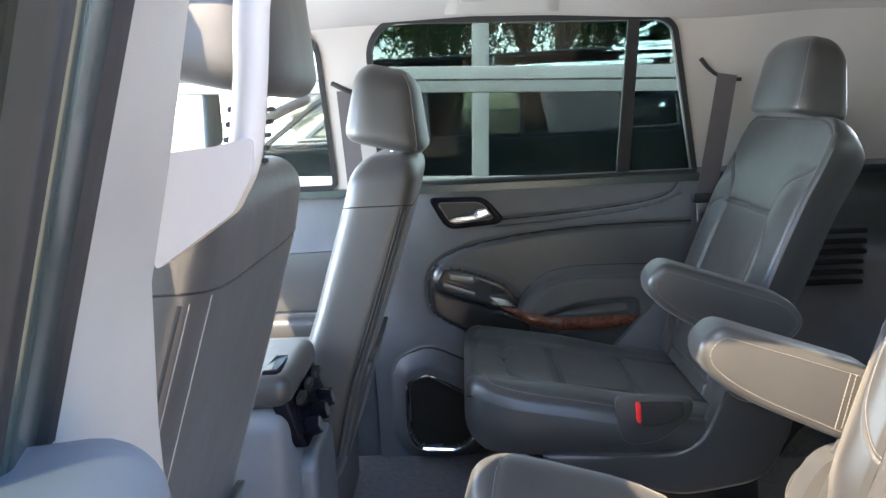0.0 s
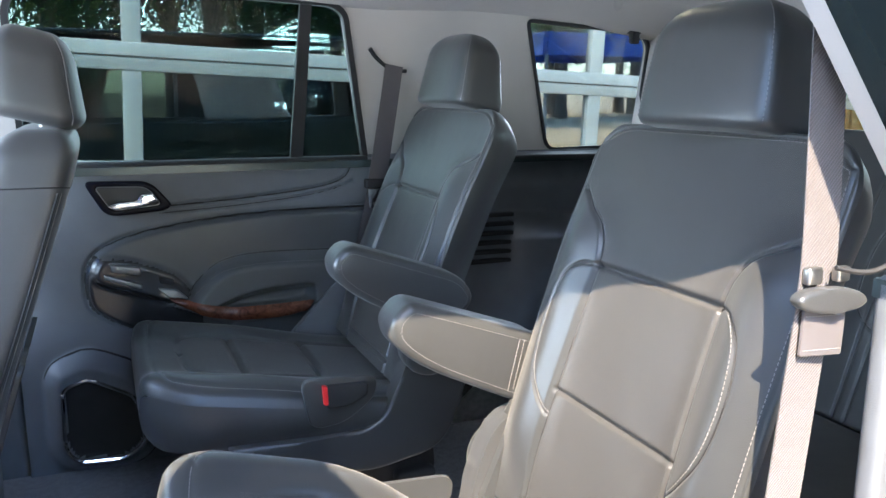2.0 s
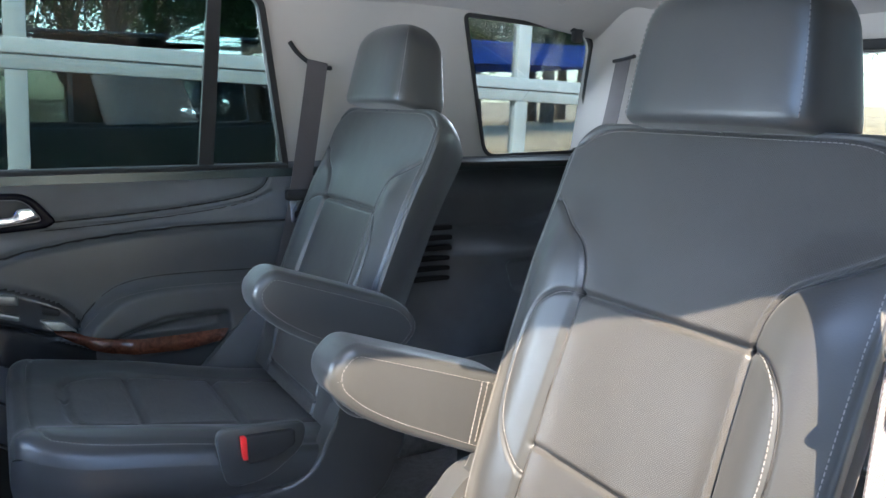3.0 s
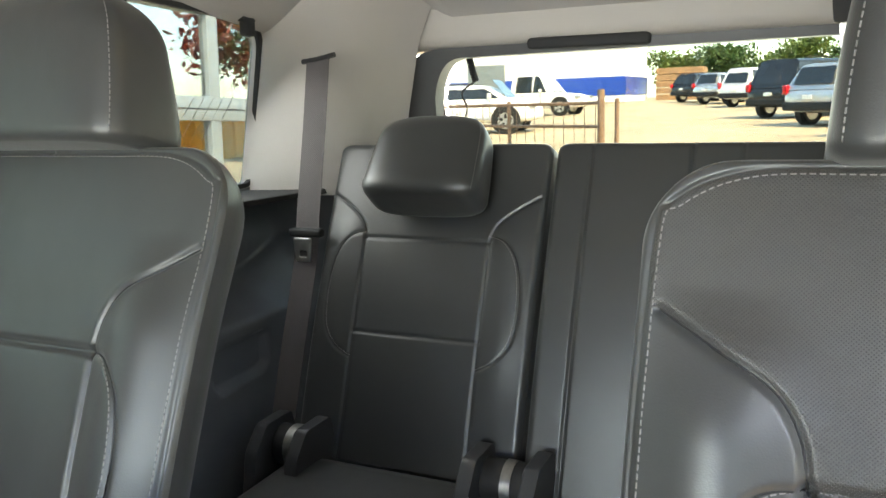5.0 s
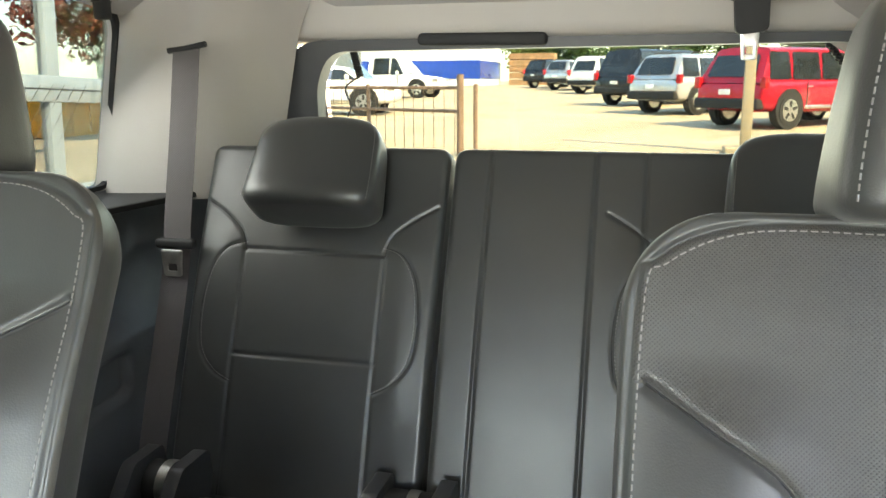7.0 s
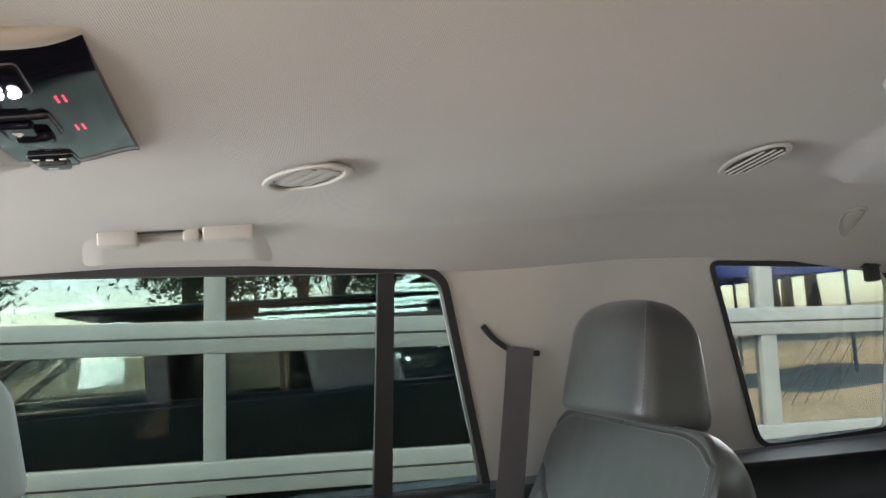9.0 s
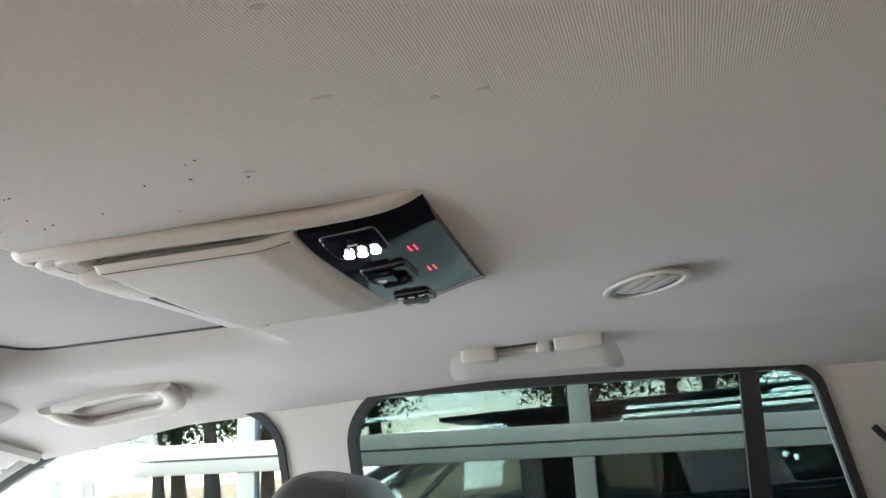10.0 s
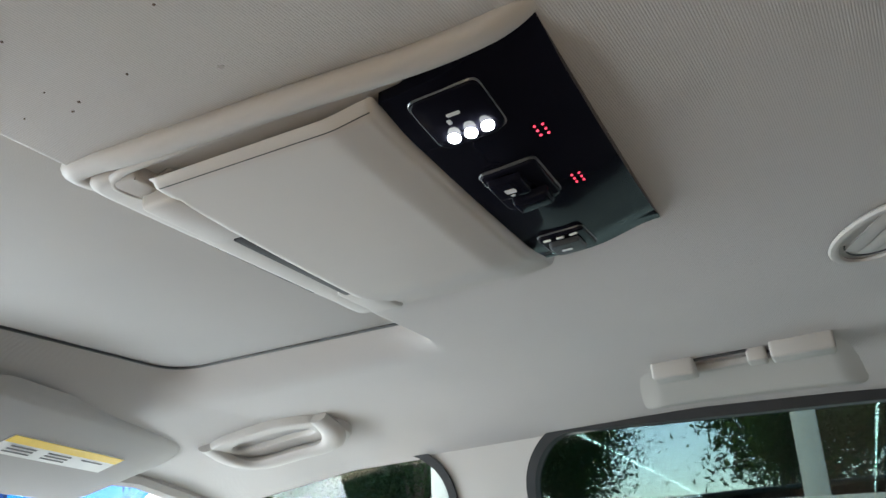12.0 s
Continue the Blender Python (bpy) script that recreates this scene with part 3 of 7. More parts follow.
part("surround", plate(BACK_O, [BACK_I], 0.06, on_tail, 0.015), SOFT, tail, "black plastic glass surround")
g = part("pane", plate(grow(BACK_I, 0.02), [], 0.005, lambda a, b, c: Vector((0.10 + c - (b - 0.7) * 0.15, a, b))), TAILGLASS, tail, smooth=False)
g.visible_shadow = False
part("inner_panel", rbox(-0.02, 0.10, -0.80, 0.80, -0.2, 0.68, 0.03), TRIM, tail)
part("outer_flank", rbox(-0.05, 0.16, 0.60, 0.90, -0.2, 1.05, 0.03), TRIM, tail)
part("outer_flank", rbox(-0.05, 0.16, -0.92, -0.76, -0.2, 1.05, 0.03), TRIM, tail)
part("header", rbox(-0.06, 0.12, -0.74, 0.66, 1.016, 1.16, 0.03, 4), BEIGE, tail, "warm grey header trim")
part("brake_lamp", plate(rpoly([(-0.035, 1.0), (-0.035, 1.026), (0.225, 1.028), (0.225, 1.004)], 0.012), [], 0.05, lambda a, b, c: Vector((0.0 - c * 1.4, a, b)), 0.005), DARK, tail, "dark high brake lamp housing")
for y0, y1, za, zb in ((0.40, 0.385, 1.00, 0.945), (-0.555, -0.60, 1.0, 0.94)):
    coil = [(0.03 + 0.006 * math.cos(k * 1.1), y0 + (y1 - y0) * k / 60 + 0.006 * math.sin(k * 1.1), za + (zb - za) * k / 60) for k in range(61)]
    part("coiled_cord", tube(coil, 0.0035, 5), DARK, tail, "black coiled cord")
part("cord", tube(smooth_line([(0.03, -0.60, 0.94), (0.03, -0.63, 0.92), (0.035, -0.67, 0.90)], 6), 0.0022, 5), DARK, tail)
part("cord", tube(smooth_line([(0.03, 0.385, 0.945), (0.03, 0.42, 0.92), (0.035, 0.41, 0.88), (0.03, 0.425, 0.84)], 6), 0.0022, 5), DARK, tail)

# ---- ceiling fittings ----
console = thing("overhead_console", "roof console with closed pale lid and gloss black switch panel", "roof console", (0.23, 0, 1.80))
part("base", plate(rpoly([(-0.145, -0.168), (0.075, -0.166), (0.075, 0.150), (-0.145, 0.150)], 0.02), [], 0.019, lambda a, b, c: Vector((a, b, -c + 0.012)), 0.004), BEIGE, console)
# pale lip along one side, curling in at both ends
pts = smooth_line([(-0.139, -0.118, -0.004), (-0.146, -0.150, -0.004), (-0.147, -0.168, -0.004), (-0.126, -0.171, -0.005), (-0.09, -0.170, -0.007), (0.03, -0.166, -0.008), (0.09, -0.161, -0.006), (0.13, -0.160, -0.002), (0.154, -0.162, 0.006)], 8)
part("side_lip", tube(pts, [0.0095 * min(1.0, 0.45 + k / 12) for k in range(len(pts))], 12, flat=0.75), BEIGE, console)
pts = smooth_line([(-0.126, -0.118, -0.010), (-0.132, -0.140, -0.011), (-0.130, -0.154, -0.011), (-0.116, -0.1605, -0.011), (-0.09, -0.1615, -0.011), (-0.03, -0.160, -0.010), (0.03, -0.158, -0.008)], 8)
part("inner_lip", tube(pts, [0.0048 - 0.0030 * k / len(pts) for k in range(len(pts))], 10, flat=0.85), BEIGE, console, "stepped inner moulding")
U, V = np.meshgrid(np.linspace(-0.104, 0.056, 60), np.linspace(-0.1505, 0.158, 80))
Wf = -0.022 - 0.006 * np.cos(V / 0.16) + 0.014 * step(V, 0.08, 0.158) - 0.02 * V + 0.004 * step(U, 0.02, 0.056)
ed = np.minimum(np.minimum(U + 0.104, 0.056 - U), V + 0.1505)
Wf = Wf + 0.007 * (1 - np.sqrt(np.clip(1 - (1 - np.clip(ed / 0.008, 0, 1)) ** 2, 0, 1)))
lid = sheet_parts(U, V, Wf, np.ones((79, 59), int), {1: ("lid", BEIGE, "closed pale lid")}, console, None, "uvw", flip=True)[0]
s = lid.modifiers.new("thickness", "SOLIDIFY")
s.thickness, s.offset = 0.014, -1
def on_lid(u, v):
    j, i = int(np.clip((v + 0.1505) / 0.3085 * 79, 0, 79)), int(np.clip((u + 0.104) / 0.16 * 59, 0, 59))
    return Vector((u, v, Wf[j, i] - 0.0002))


part("lid_seam", tube([on_lid(-0.103 + 0.155 * k / 30, -0.1465) for k in range(31)], 0.0004, 5), SOFT, console, "fine seam in the lid")
part("front_rail", plate(rpoly([(-0.150, -0.167), (-0.107, -0.158), (-0.107, -0.136), (-0.116, -0.130), (-0.116, 0.168), (-0.148, 0.168)], [0.022, 0.005, 0.003, 0.003, 0.012, 0.012]), [], 0.02, lambda a, b, c: Vector((a, b, -c + 0.006)), 0.006), BEIGE, console)
for y0, y1 in ((-0.134, -0.062), (0.094, 0.160)):
    part("latch_tab", rbox(-0.128, -0.095, y0, y1, (-0.0265 if y0 < 0 else -0.0155) - 0.02 * y0, -0.010, 0.004), BEIGE, console)
part("latch_gap_shade", rbox(-0.149, -0.143, -0.064, 0.089, -0.0125, -0.004, 0.001), DARK, console, "dark strip for the gap and its shade")
# black bar stands in for the shadow of the lid's front edge on the rail
part("latch_gap_shade", rbox(-0.1155, -0.1035, -0.058, 0.09, -0.0215, -0.004, 0.001), DARK, console, "dark strip for the gap and its shade")


def panel_w(u, v):
    return -0.012 - 0.009 * np.cos((v + 0.01) / 0.17) + 0.013 * step(u, 0.085, 0.156) ** 1.2 + 0.004 * step(np.abs(v + 0.01), 0.1, 0.145)


# gloss black switch panel, bowed across
S_, T_ = np.meshgrid(np.linspace(0, 1, 40), np.linspace(0, 1, 60))
U = 0.058 + 0.096 * S_
V = (-0.147 - 0.010 * S_) + (0.147 + 0.010 * S_ + 0.128 + 0.004 * S_) * T_
bp = sheet_parts(U, V, panel_w(U, V), np.ones((59, 39), int), {1: ("switch_panel", PIANO, "gloss black switch panel")}, console, None, "uvw", flip=True)[0]
s = bp.modifiers.new("thickness", "SOLIDIFY")
s.thickness, s.offset = 0.012, -1


def on_panel(lift):
    return lambda a, b, c: Vector((a, b, float(panel_w(a, b)) - lift - c))


def panel_ring(x0, x1, y0, y1, mat, name, parent, r=0.0007):
    out = rpoly([(x0, y0), (x1, y0), (x1, y1), (x0, y1)], 0.007)
    return part(name, tube([on_panel(0.001)(a, b, 0) for a, b in out], r, 5, closed=True), mat, parent)


def panel_button(name, x0, x1, y0, y1, thick, parent, r=0.005, mat=PIANO, lift=0.0, label=""):
    return part(name, plate(rpoly([(x0, y0), (x1, y0), (x1, y1), (x0, y1)], r), [], thick, on_panel(lift), min(0.002, thick * 0.4)), mat, parent, label)


h1 = panel_button("lamp_housing", 0.071, 0.113, -0.141, -0.094, 0.003, console, 0.009)
panel_ring(0.071, 0.113, -0.141, -0.094, SATIN, "bezel", h1)
panel_button("legend", 0.088, 0.096, -0.126, -0.1235, 0.0004, h1, 0.001, LEGEND, 0.003)
panel_button("legend", 0.086, 0.0885, -0.1215, -0.1175, 0.0004, h1, 0.001, LEGEND, 0.003)
for k in range(3):
    u = 0.083 + 0.0105 * k
    disc = [(u + 0.0037 * math.cos(a), -0.1045 + 0.0042 * math.sin(a)) for a in np.linspace(0, 6.283, 18, endpoint=False)]
    part("reading_lamp", plate(disc, [], 0.002, on_panel(0.003), 0.0008), SPOT, console, "lit white reading lamp")
sw2 = panel_button("switch", 0.074, 0.112, -0.052, 0.004, 0.004, console, 0.006)
panel_ring(0.074, 0.112, -0.052, 0.004, SOFT, "bezel", sw2, 0.0012)
panel_button("rocker", 0.077, 0.100, -0.047, -0.022, 0.004, sw2, 0.004, PIANO, 0.004)
panel_button("rocker", 0.083, 0.108, -0.019, 0.000, 0.006, sw2, 0.004, PIANO, 0.004)
panel_button("legend", 0.085, 0.092, -0.036, -0.0305, 0.0004, sw2, 0.001, LEGEND, 0.008)
panel_button("legend", 0.0865, 0.0895, -0.0285, -0.026, 0.0004, sw2, 0.001, LEGEND, 0.008)
sw3 = panel_button("switch", 0.070, 0.106, 0.066, 0.112, 0.004, console, 0.006)
panel_ring(0.070, 0.106, 0.066, 0.112, SATIN, "bezel", sw3)
panel_button("rocker", 0.076, 0.100, 0.076, 0.102, 0.004, sw3, 0.004, SOFT, 0.004)
panel_button("legend", 0.083, 0.091, 0.087, 0.091, 0.0004, sw3, 0.001, LEGEND, 0.008)
for k in range(3):
    panel_button("lens", 0.074 + 0.0105 * k, 0.080 + 0.0105 * k, 0.069, 0.0725, 0.0006, sw3, 0.001, LABELW, 0.004, "small unlit lamp lens")
for y in (-0.077, -0.006):
    for i in range(3):
        for j in range(2):
            bm = bmesh.new()
            a, b = 0.1225 + 0.0045 * j, y + 0.0055 * i + 0.002 * j
            bmesh.ops.create_icosphere(bm, subdivisions=1, radius=0.0010, matrix=Matrix.Translation(on_panel(0.0003)(a, b, 0)))
            part("indicator", bm, REDDOT, console, "small red indicator dot")


def oval_vent(x, y, z, open_slats, rx, ry, turn, tip=0.0):
    v = thing("ceiling_vent", "oval pale ceiling air vent" + (" with open dark slats" if open_slats else " with closed slats"), "air vent", (x, y, z), "ceiling vents")
    v.rotation_euler = (radians(tip), 0, radians(turn))
    ring = [(rx * math.cos(a), ry * math.sin(a), -0.003) for a in np.linspace(0, 2 * math.pi, 48, endpoint=False)]
    part("rim", tube(ring, 0.005, 8, closed=True, flat=0.6), BEIGE, v)
    disc = [((rx - 0.004) * math.cos(a), (ry - 0.005) * math.sin(a)) for a in np.linspace(0, 2 * math.pi, 40, endpoint=False)]
    part("backing", plate(disc, [], 0.004, lambda a, b, c: Vector((a, b, (-0.002 if open_slats else 0.002) - c)), 0), DARK if open_slats else BEIGE, v)
    n = 4 if open_slats else 3
    if not open_slats:
        part("groove", tube([(0.80 * rx * math.cos(a), 0.80 * ry * math.sin(a), -0.0022) for a in np.linspace(-0.3, 2.6, 30)], 0.0009, 5), SOFT, v, "dark groove round the slats")
    for k in range(n):
        sc = 1.0 if open_slats else 0.78
        xx = (-1 + (2 * k + 1) / n) * 0.8 * sc * (rx - 0.002)
        wd = sc * (ry - 0.008) * math.sqrt(1 - (xx / (sc * rx)) ** 2)
        w = (0.30 if open_slats else 0.795 * sc) * rx / n - 0.0005
        bm = rbox(-w, w, -wd, wd, -0.0012, 0.0012, 0.0008, 2)
        part("slat", bm, BEIGE, v, m=pose(xx, 0, -0.007 if open_slats else -0.0022, 0, -10 if open_slats else 3, 0))
    return v


oval_vent(0.552, 0.285, 1.802, False, 0.040, 0.072, 22)
oval_vent(1.165, 0.285, 1.814, True, 0.032, 0.058, 4, -7)
lamp = thing("dome_lamp", "small oval pale ceiling lamp", "ceiling lamp", (1.10, -0.10, 1.815))
part("rim", tube([(0.03 * math.cos(a), 0.07 * math.sin(a), -0.002) for a in np.linspace(0, 2 * math.pi, 40, endpoint=False)], 0.006, 8, closed=True), BEIGE, lamp)
part("lens", plate([(0.027 * math.cos(a), 0.066 * math.sin(a)) for a in np.linspace(0, 2 * math.pi, 40, endpoint=False)], [], 0.006, lambda a, b, c: Vector((a, b, -c)), 0.002), LENS, lamp, "lit warm lens")


def on_roof(x, y, drop=0.0):
    return Vector((x, y, float(ceil_z(np.array(x), np.array(y))) - 0.0005 - drop))


def folded_handle(x0, x1, y0, y1):
    """A grip folded up against the roof edge: two hinge blocks on a moulded ramp."""
    h = thing("grab_handle", "pale folding grab handle folded up above the rear door window", "grab handle", on_roof((x0 + x1) / 2, y0), "grab handles")
    q = h.location
    ramp = rpoly([(x0 - 0.045, y1), (x0 - 0.03, y0 + 0.01), (x1 + 0.02, y0 + 0.01), (x1 + 0.035, y1)], [0.02, 0.035, 0.035, 0.02], 5)
    U, V = np.meshgrid(np.linspace(x0 - 0.05, x1 + 0.04, 70), np.linspace(y0, y1, 30))
    sd = signed(U, V, ramp)
    Wr = np.array([[on_roof(u, v).z for u, v in zip(ru, rv)] for ru, rv in zip(U, V)]) - 0.012 * step(sd, -0.012, 0.035) * (0.35 + 0.65 * step(V, y0, y1 - 0.02))
    ob = sheet_parts(U - q.x, V - q.y, Wr - q.z + 0.003, np.ones((29, 69), int), {1: ("ramp", BEIGE, "moulded ramp under the grip")}, h, None, "uvw", flip=True)[0]
    m = ob.modifiers.new("thickness", "SOLIDIFY")
    m.thickness, m.offset = 0.006, -1
    for xa, xb in ((x0, x0 + 0.055), (x1 - 0.075, x1)):
        p = on_roof((xa + xb) / 2, y0 + 0.012) - q
        part("hinge_block", rbox(p.x - (xb - xa) / 2, p.x + (xb - xa) / 2, p.y - 0.016, p.y + 0.024, p.z - 0.018, p.z + 0.010, 0.004), BEIGE, h, "pale hinge block")
    p = on_roof(x1 - 0.092, y0 + 0.018) - q
    part("spring_cover", rbox(p.x - 0.012, p.x + 0.012, p.y - 0.014, p.y + 0.020, p.z - 0.014, p.z + 0.01, 0.003), BEIGE, h)
    pts = [on_roof(x, y0 + 0.030, 0.002) - q for x in np.linspace(x0 + 0.02, x1 - 0.02, 12)]
    part("grip", tube(pts, 0.010, 10, flat=0.7), BEIGE, h)
    part("gap", tube([on_roof(x, y0 + 0.006, 0.001) - q for x in np.linspace(x0 + 0.055, x1 - 0.10, 8)], 0.0022, 6), SOFT, h, "dark strip for the gap and its shade behind the grip")
    return h


def loop_handle(x0, x1, y0, y1):
    """A fixed grip: a rounded bar standing off a dished base."""
    h = thing("grab_handle", "pale fixed grab handle above the front door window", "grab handle", on_roof((x0 + x1) / 2, (y0 + y1) / 2), "grab handles")
    q = h.location
    L, yc, hw = (x1 - x0) / 2, (y0 + y1) / 2, (y1 - y0) / 2
    oval = [(q.x + L * math.copysign(abs(math.cos(a)) ** 0.55, math.cos(a)), yc + hw * math.copysign(abs(math.sin(a)) ** 0.7, math.sin(a))) for a in np.linspace(0, 2 * math.pi, 56, endpoint=False)]
    hole = [(q.x + 0.60 * (a - q.x), yc - 0.016 + 0.34 * (b - yc)) for a, b in oval]
    part("base", plate(oval, [hole], 0.014, lambda a, b, c: on_roof(a, b, c - 0.002) - q, 0.004), BEIGE, h, "moulded body of the handle")
    part("recess", plate(hole, [], 0.002, lambda a, b, c: on_roof(a, b, 0.001 + c) - q), SHADE, h, "shaded finger recess")
    bar = smooth_line([(x0 + 0.018, y0 + 0.012, 0.002), (x0 + 0.020, yc, 0.012), (x0 + 0.05, y1 - 0.024, 0.019), (q.x, y1 - 0.018, 0.021), (x1 - 0.05, y1 - 0.024, 0.019), (x1 - 0.020, yc, 0.012), (x1 - 0.018, y0 + 0.012, 0.002)], 7)
    part("grip", tube([on_roof(p[0], p[1], p[2]) - q for p in bar], 0.019, 12, flat=0.55), BEIGE, h)
    return h


folded_handle(0.272, 0.495, 0.582, 0.728)
loop_handle(-0.435, -0.195, 0.505, 0.625)
hk = thing("coat_hook", "small pale flush hook cover on the headliner", "coat hook", on_roof(1.625, 0.63))
ring = [(1.625 + 0.035 * math.cos(a) * 0.5 + 0.045 * math.sin(a) * 0.5, 0.63 - 0.012 * math.cos(a) + 0.05 * math.sin(a)) for a in np.linspace(0, 2 * math.pi, 32, endpoint=False)]
part("rim", tube([on_roof(a, b, 0.0) - hk.location for a, b in ring], 0.0016, 6, closed=True), BEIGE, hk)
part("body", plate([(1.625 + (a - 1.625) * 0.7, 0.63 + (b - 0.63) * 0.7) for a, b in ring], [], 0.002, lambda a, b, c: on_roof(a, b, 0.0005 + c) - hk.location, 0.0006), BEIGE, hk)
clipq = thing("hinge_clip", "black clip at the top of the quarter window", "clip", (1.755, 0.742, 1.668))
part("body", rbox(-0.014, 0.014, -0.012, 0.012, -0.022, 0.016, 0.006), DARK, clipq)
part("foot", rbox(-0.022, 0.022, -0.008, 0.012, 0.008, 0.02, 0.004), DARK, clipq)

visor = thing("sun_visor", "pale folded sun visor with a yellow and white warning label", "sun visor", (-0.475, 0.285, 1.745))
visor.rotation_euler = (0, 0, radians(17))
part("panel", plate(rpoly([(-0.10, -0.27), (0.09, -0.25), (0.09, 0.20), (0.05, 0.235), (-0.10, 0.20)], [0.03, 0.04, 0.03, 0.05, 0.04]), [], 0.02, lambda a, b, c: Vector((a, b, 0.004 - c + a * 0.38)), 0.008), SHADE, visor)
lab = part("warning_label", plate([(-0.010, -0.12), (0.030, -0.12), (0.030, 0.125), (-0.010, 0.125)], [], 0.0008, lambda a, b, c: Vector((a, b, -0.0165 - c + a * 0.38)), 0), LABELW, visor, "white warning label", smooth=False)
part("stripe", plate([(0.016, -0.12), (0.03, -0.12), (0.03, 0.125), (0.016, 0.125)], [], 0.0006, lambda a, b, c: Vector((a, b, -0.0174 - c + a * 0.38)), 0), LABELY, lab, smooth=False)
for k in range(7):
    a0, b0 = 0.011 - 0.006 * (k % 3), -0.10 + 0.075 * (k // 3)
    part("text_line", plate([(a0 - 0.002, b0), (a0, b0), (a0, b0 + 0.05), (a0 - 0.002, b0 + 0.05)], [], 0.0006, lambda a, b, c: Vector((a, b, -0.0176 - c + a * 0.38))), INK, lab, smooth=False)

STAINS = ((0.376, -0.407, 0.0035, 0.002), (0.371, -0.323, 0.006, 0.0018), (0.424, -0.299, 0.0025, 0.002), (0.299, -0.249, 0.0032, 0.003), (0.45, -0.298, 0.004, 0.002), (0.229, -0.205, 0.002, 0.0018))
# dark specks on the headliner
rnd = random.Random(4)
for k in range(13):
    x, y = 0.10 + rnd.random() * 0.20, -0.215 - rnd.random() * 0.07
    r = rnd.choice((0.0005, 0.0006, 0.0008, 0.001))
    blob = [(r * math.cos(a) * (0.7 + 0.5 * rnd.random()), r * math.sin(a) * (0.7 + 0.5 * rnd.random())) for a in np.linspace(0, 2 * math.pi, 9, endpoint=False)]
    zc = float(ceil_z(np.array(x), np.array(y)))
    part("stain", plate(blob, [], 0.0004, (lambda x, y, zc: lambda a, b, c: Vector((x + a, y + b, zc - 0.0004 - c)))(x, y, zc)), SPECK, ceiling, smooth=False)


for x, y, la, lb in STAINS:
    zc = float(ceil_z(np.array(x), np.array(y)))
    blob = [(la * math.cos(a) * (0.7 + 0.5 * rnd.random()), lb * math.sin(a) * (0.7 + 0.5 * rnd.random())) for a in np.linspace(0, 2 * math.pi, 14, endpoint=False)]
    part("stain", plate(blob, [], 0.0001, (lambda x, y, zc: lambda a, b, c: Vector((x + a, y + b, float(ceil_z(np.array(x + a), np.array(y + b))) - 0.0001 - c)))(x, y, zc)), SMUDGE, ceiling, smooth=False)

# ---- rear right door ----
door = thing("rear_door", "closed rear car door with leather armrest, wood strip and speaker", "car door", (0.45, 0.82, 0.45))
DX, DZ = 0.45, 0.45
U, V = np.meshgrid(np.linspace(-0.02, 0.93, 200), np.linspace(0.47, 1.318, 180))
W = np.full(U.shape, 0.0)
line1 = smooth_line([(0.335, 1.198), (0.5, 1.207), (0.65, 1.219), (0.78, 1.236), (0.845, 1.262), (0.868, 1.318)], 8)
line2 = smooth_line([(0.93, 1.173), (0.75, 1.174), (0.579, 1.170), (0.43, 1.157), (0.292, 1.135), (0.205, 1.105), (0.160, 1.068), (0.147, 1.016), (0.152, 0.955), (0.175, 0.925), (0.225, 0.893), (0.30, 0.858), (0.42, 0.82), (0.6, 0.80), (0.93, 0.80)], 8)
mid_poly = [tuple(p) for p in line2]
sd = signed(U, V, mid_poly + [(1.0, 0.8), (1.0, 1.173)])
W += 0.022 * step(sd, -0.004, 0.012)
arm_line = smooth_line([(0.385, 0.950), (0.42, 0.995), (0.465, 1.034), (0.512, 1.052), (0.60, 1.060), (0.786, 1.056), (0.93, 1.048)], 8)
arm_poly = [tuple(p) for p in arm_line] + [(0.96, 0.90), (0.735, 0.895), (0.503, 0.868), (0.339, 0.94)]
sa = signed(U, V, arm_poly)
W += 0.045 * step(sa, -0.006, 0.035)
pull = [tuple(p) for p in smooth_line([(0.455, 0.921), (0.50, 0.946), (0.571, 0.965), (0.65, 0.972), (0.717, 0.971), (0.728, 0.95), (0.715, 0.915), (0.60, 0.905), (0.5, 0.908)], 5, True)]
sp = signed(U, V, pull)
W -= 0.045 * step(sp, -0.006, 0.022)
sw_poly = [tuple(p) for p in smooth_line([(0.172, 1.05), (0.205, 1.078), (0.28, 1.062), (0.37, 1.02), (0.405, 0.965), (0.35, 0.95), (0.27, 0.975), (0.18, 1.01)], 5, True)]
ss = signed(U, V, sw_poly)
W += 0.018 * step(ss, -0.008, 0.012)
# wood ledge
W += 0.010 * np.exp(-(seg_dist(U, V, [(0.339, 0.935), (0.41, 0.893), (0.503, 0.876), (0.60, 0.876), (0.735, 0.897)]) / 0.028) ** 2) * (1 - step(sp, -0.01, 0.01))
spk = [(0.045, 0.796), (0.137, 0.833), (0.255, 0.777), (0.295, 0.66), (0.280, 0.53), (0.21, 0.50), (0.075, 0.515), (0.04, 0.57)]
sk = signed(U, V, rpoly(spk, 0.04))
W += 0.05 * step(sk, -0.02, 0.03)
spk_in = rpoly([(0.078, 0.750), (0.136, 0.768), (0.240, 0.708), (0.262, 0.64), (0.260, 0.576), (0.212, 0.542), (0.098, 0.550), (0.074, 0.59)], 0.022)
si = signed(U, V, spk_in)
W -= 0.016 * step(si, -0.002, 0.006)
W += 0.012 * step(V, 0.45, 0.85) * (1 - step(V, 1.1, 1.318))
W -= 0.006 * np.exp(-(seg_dist(U, V, line1) / 0.0055) ** 2)
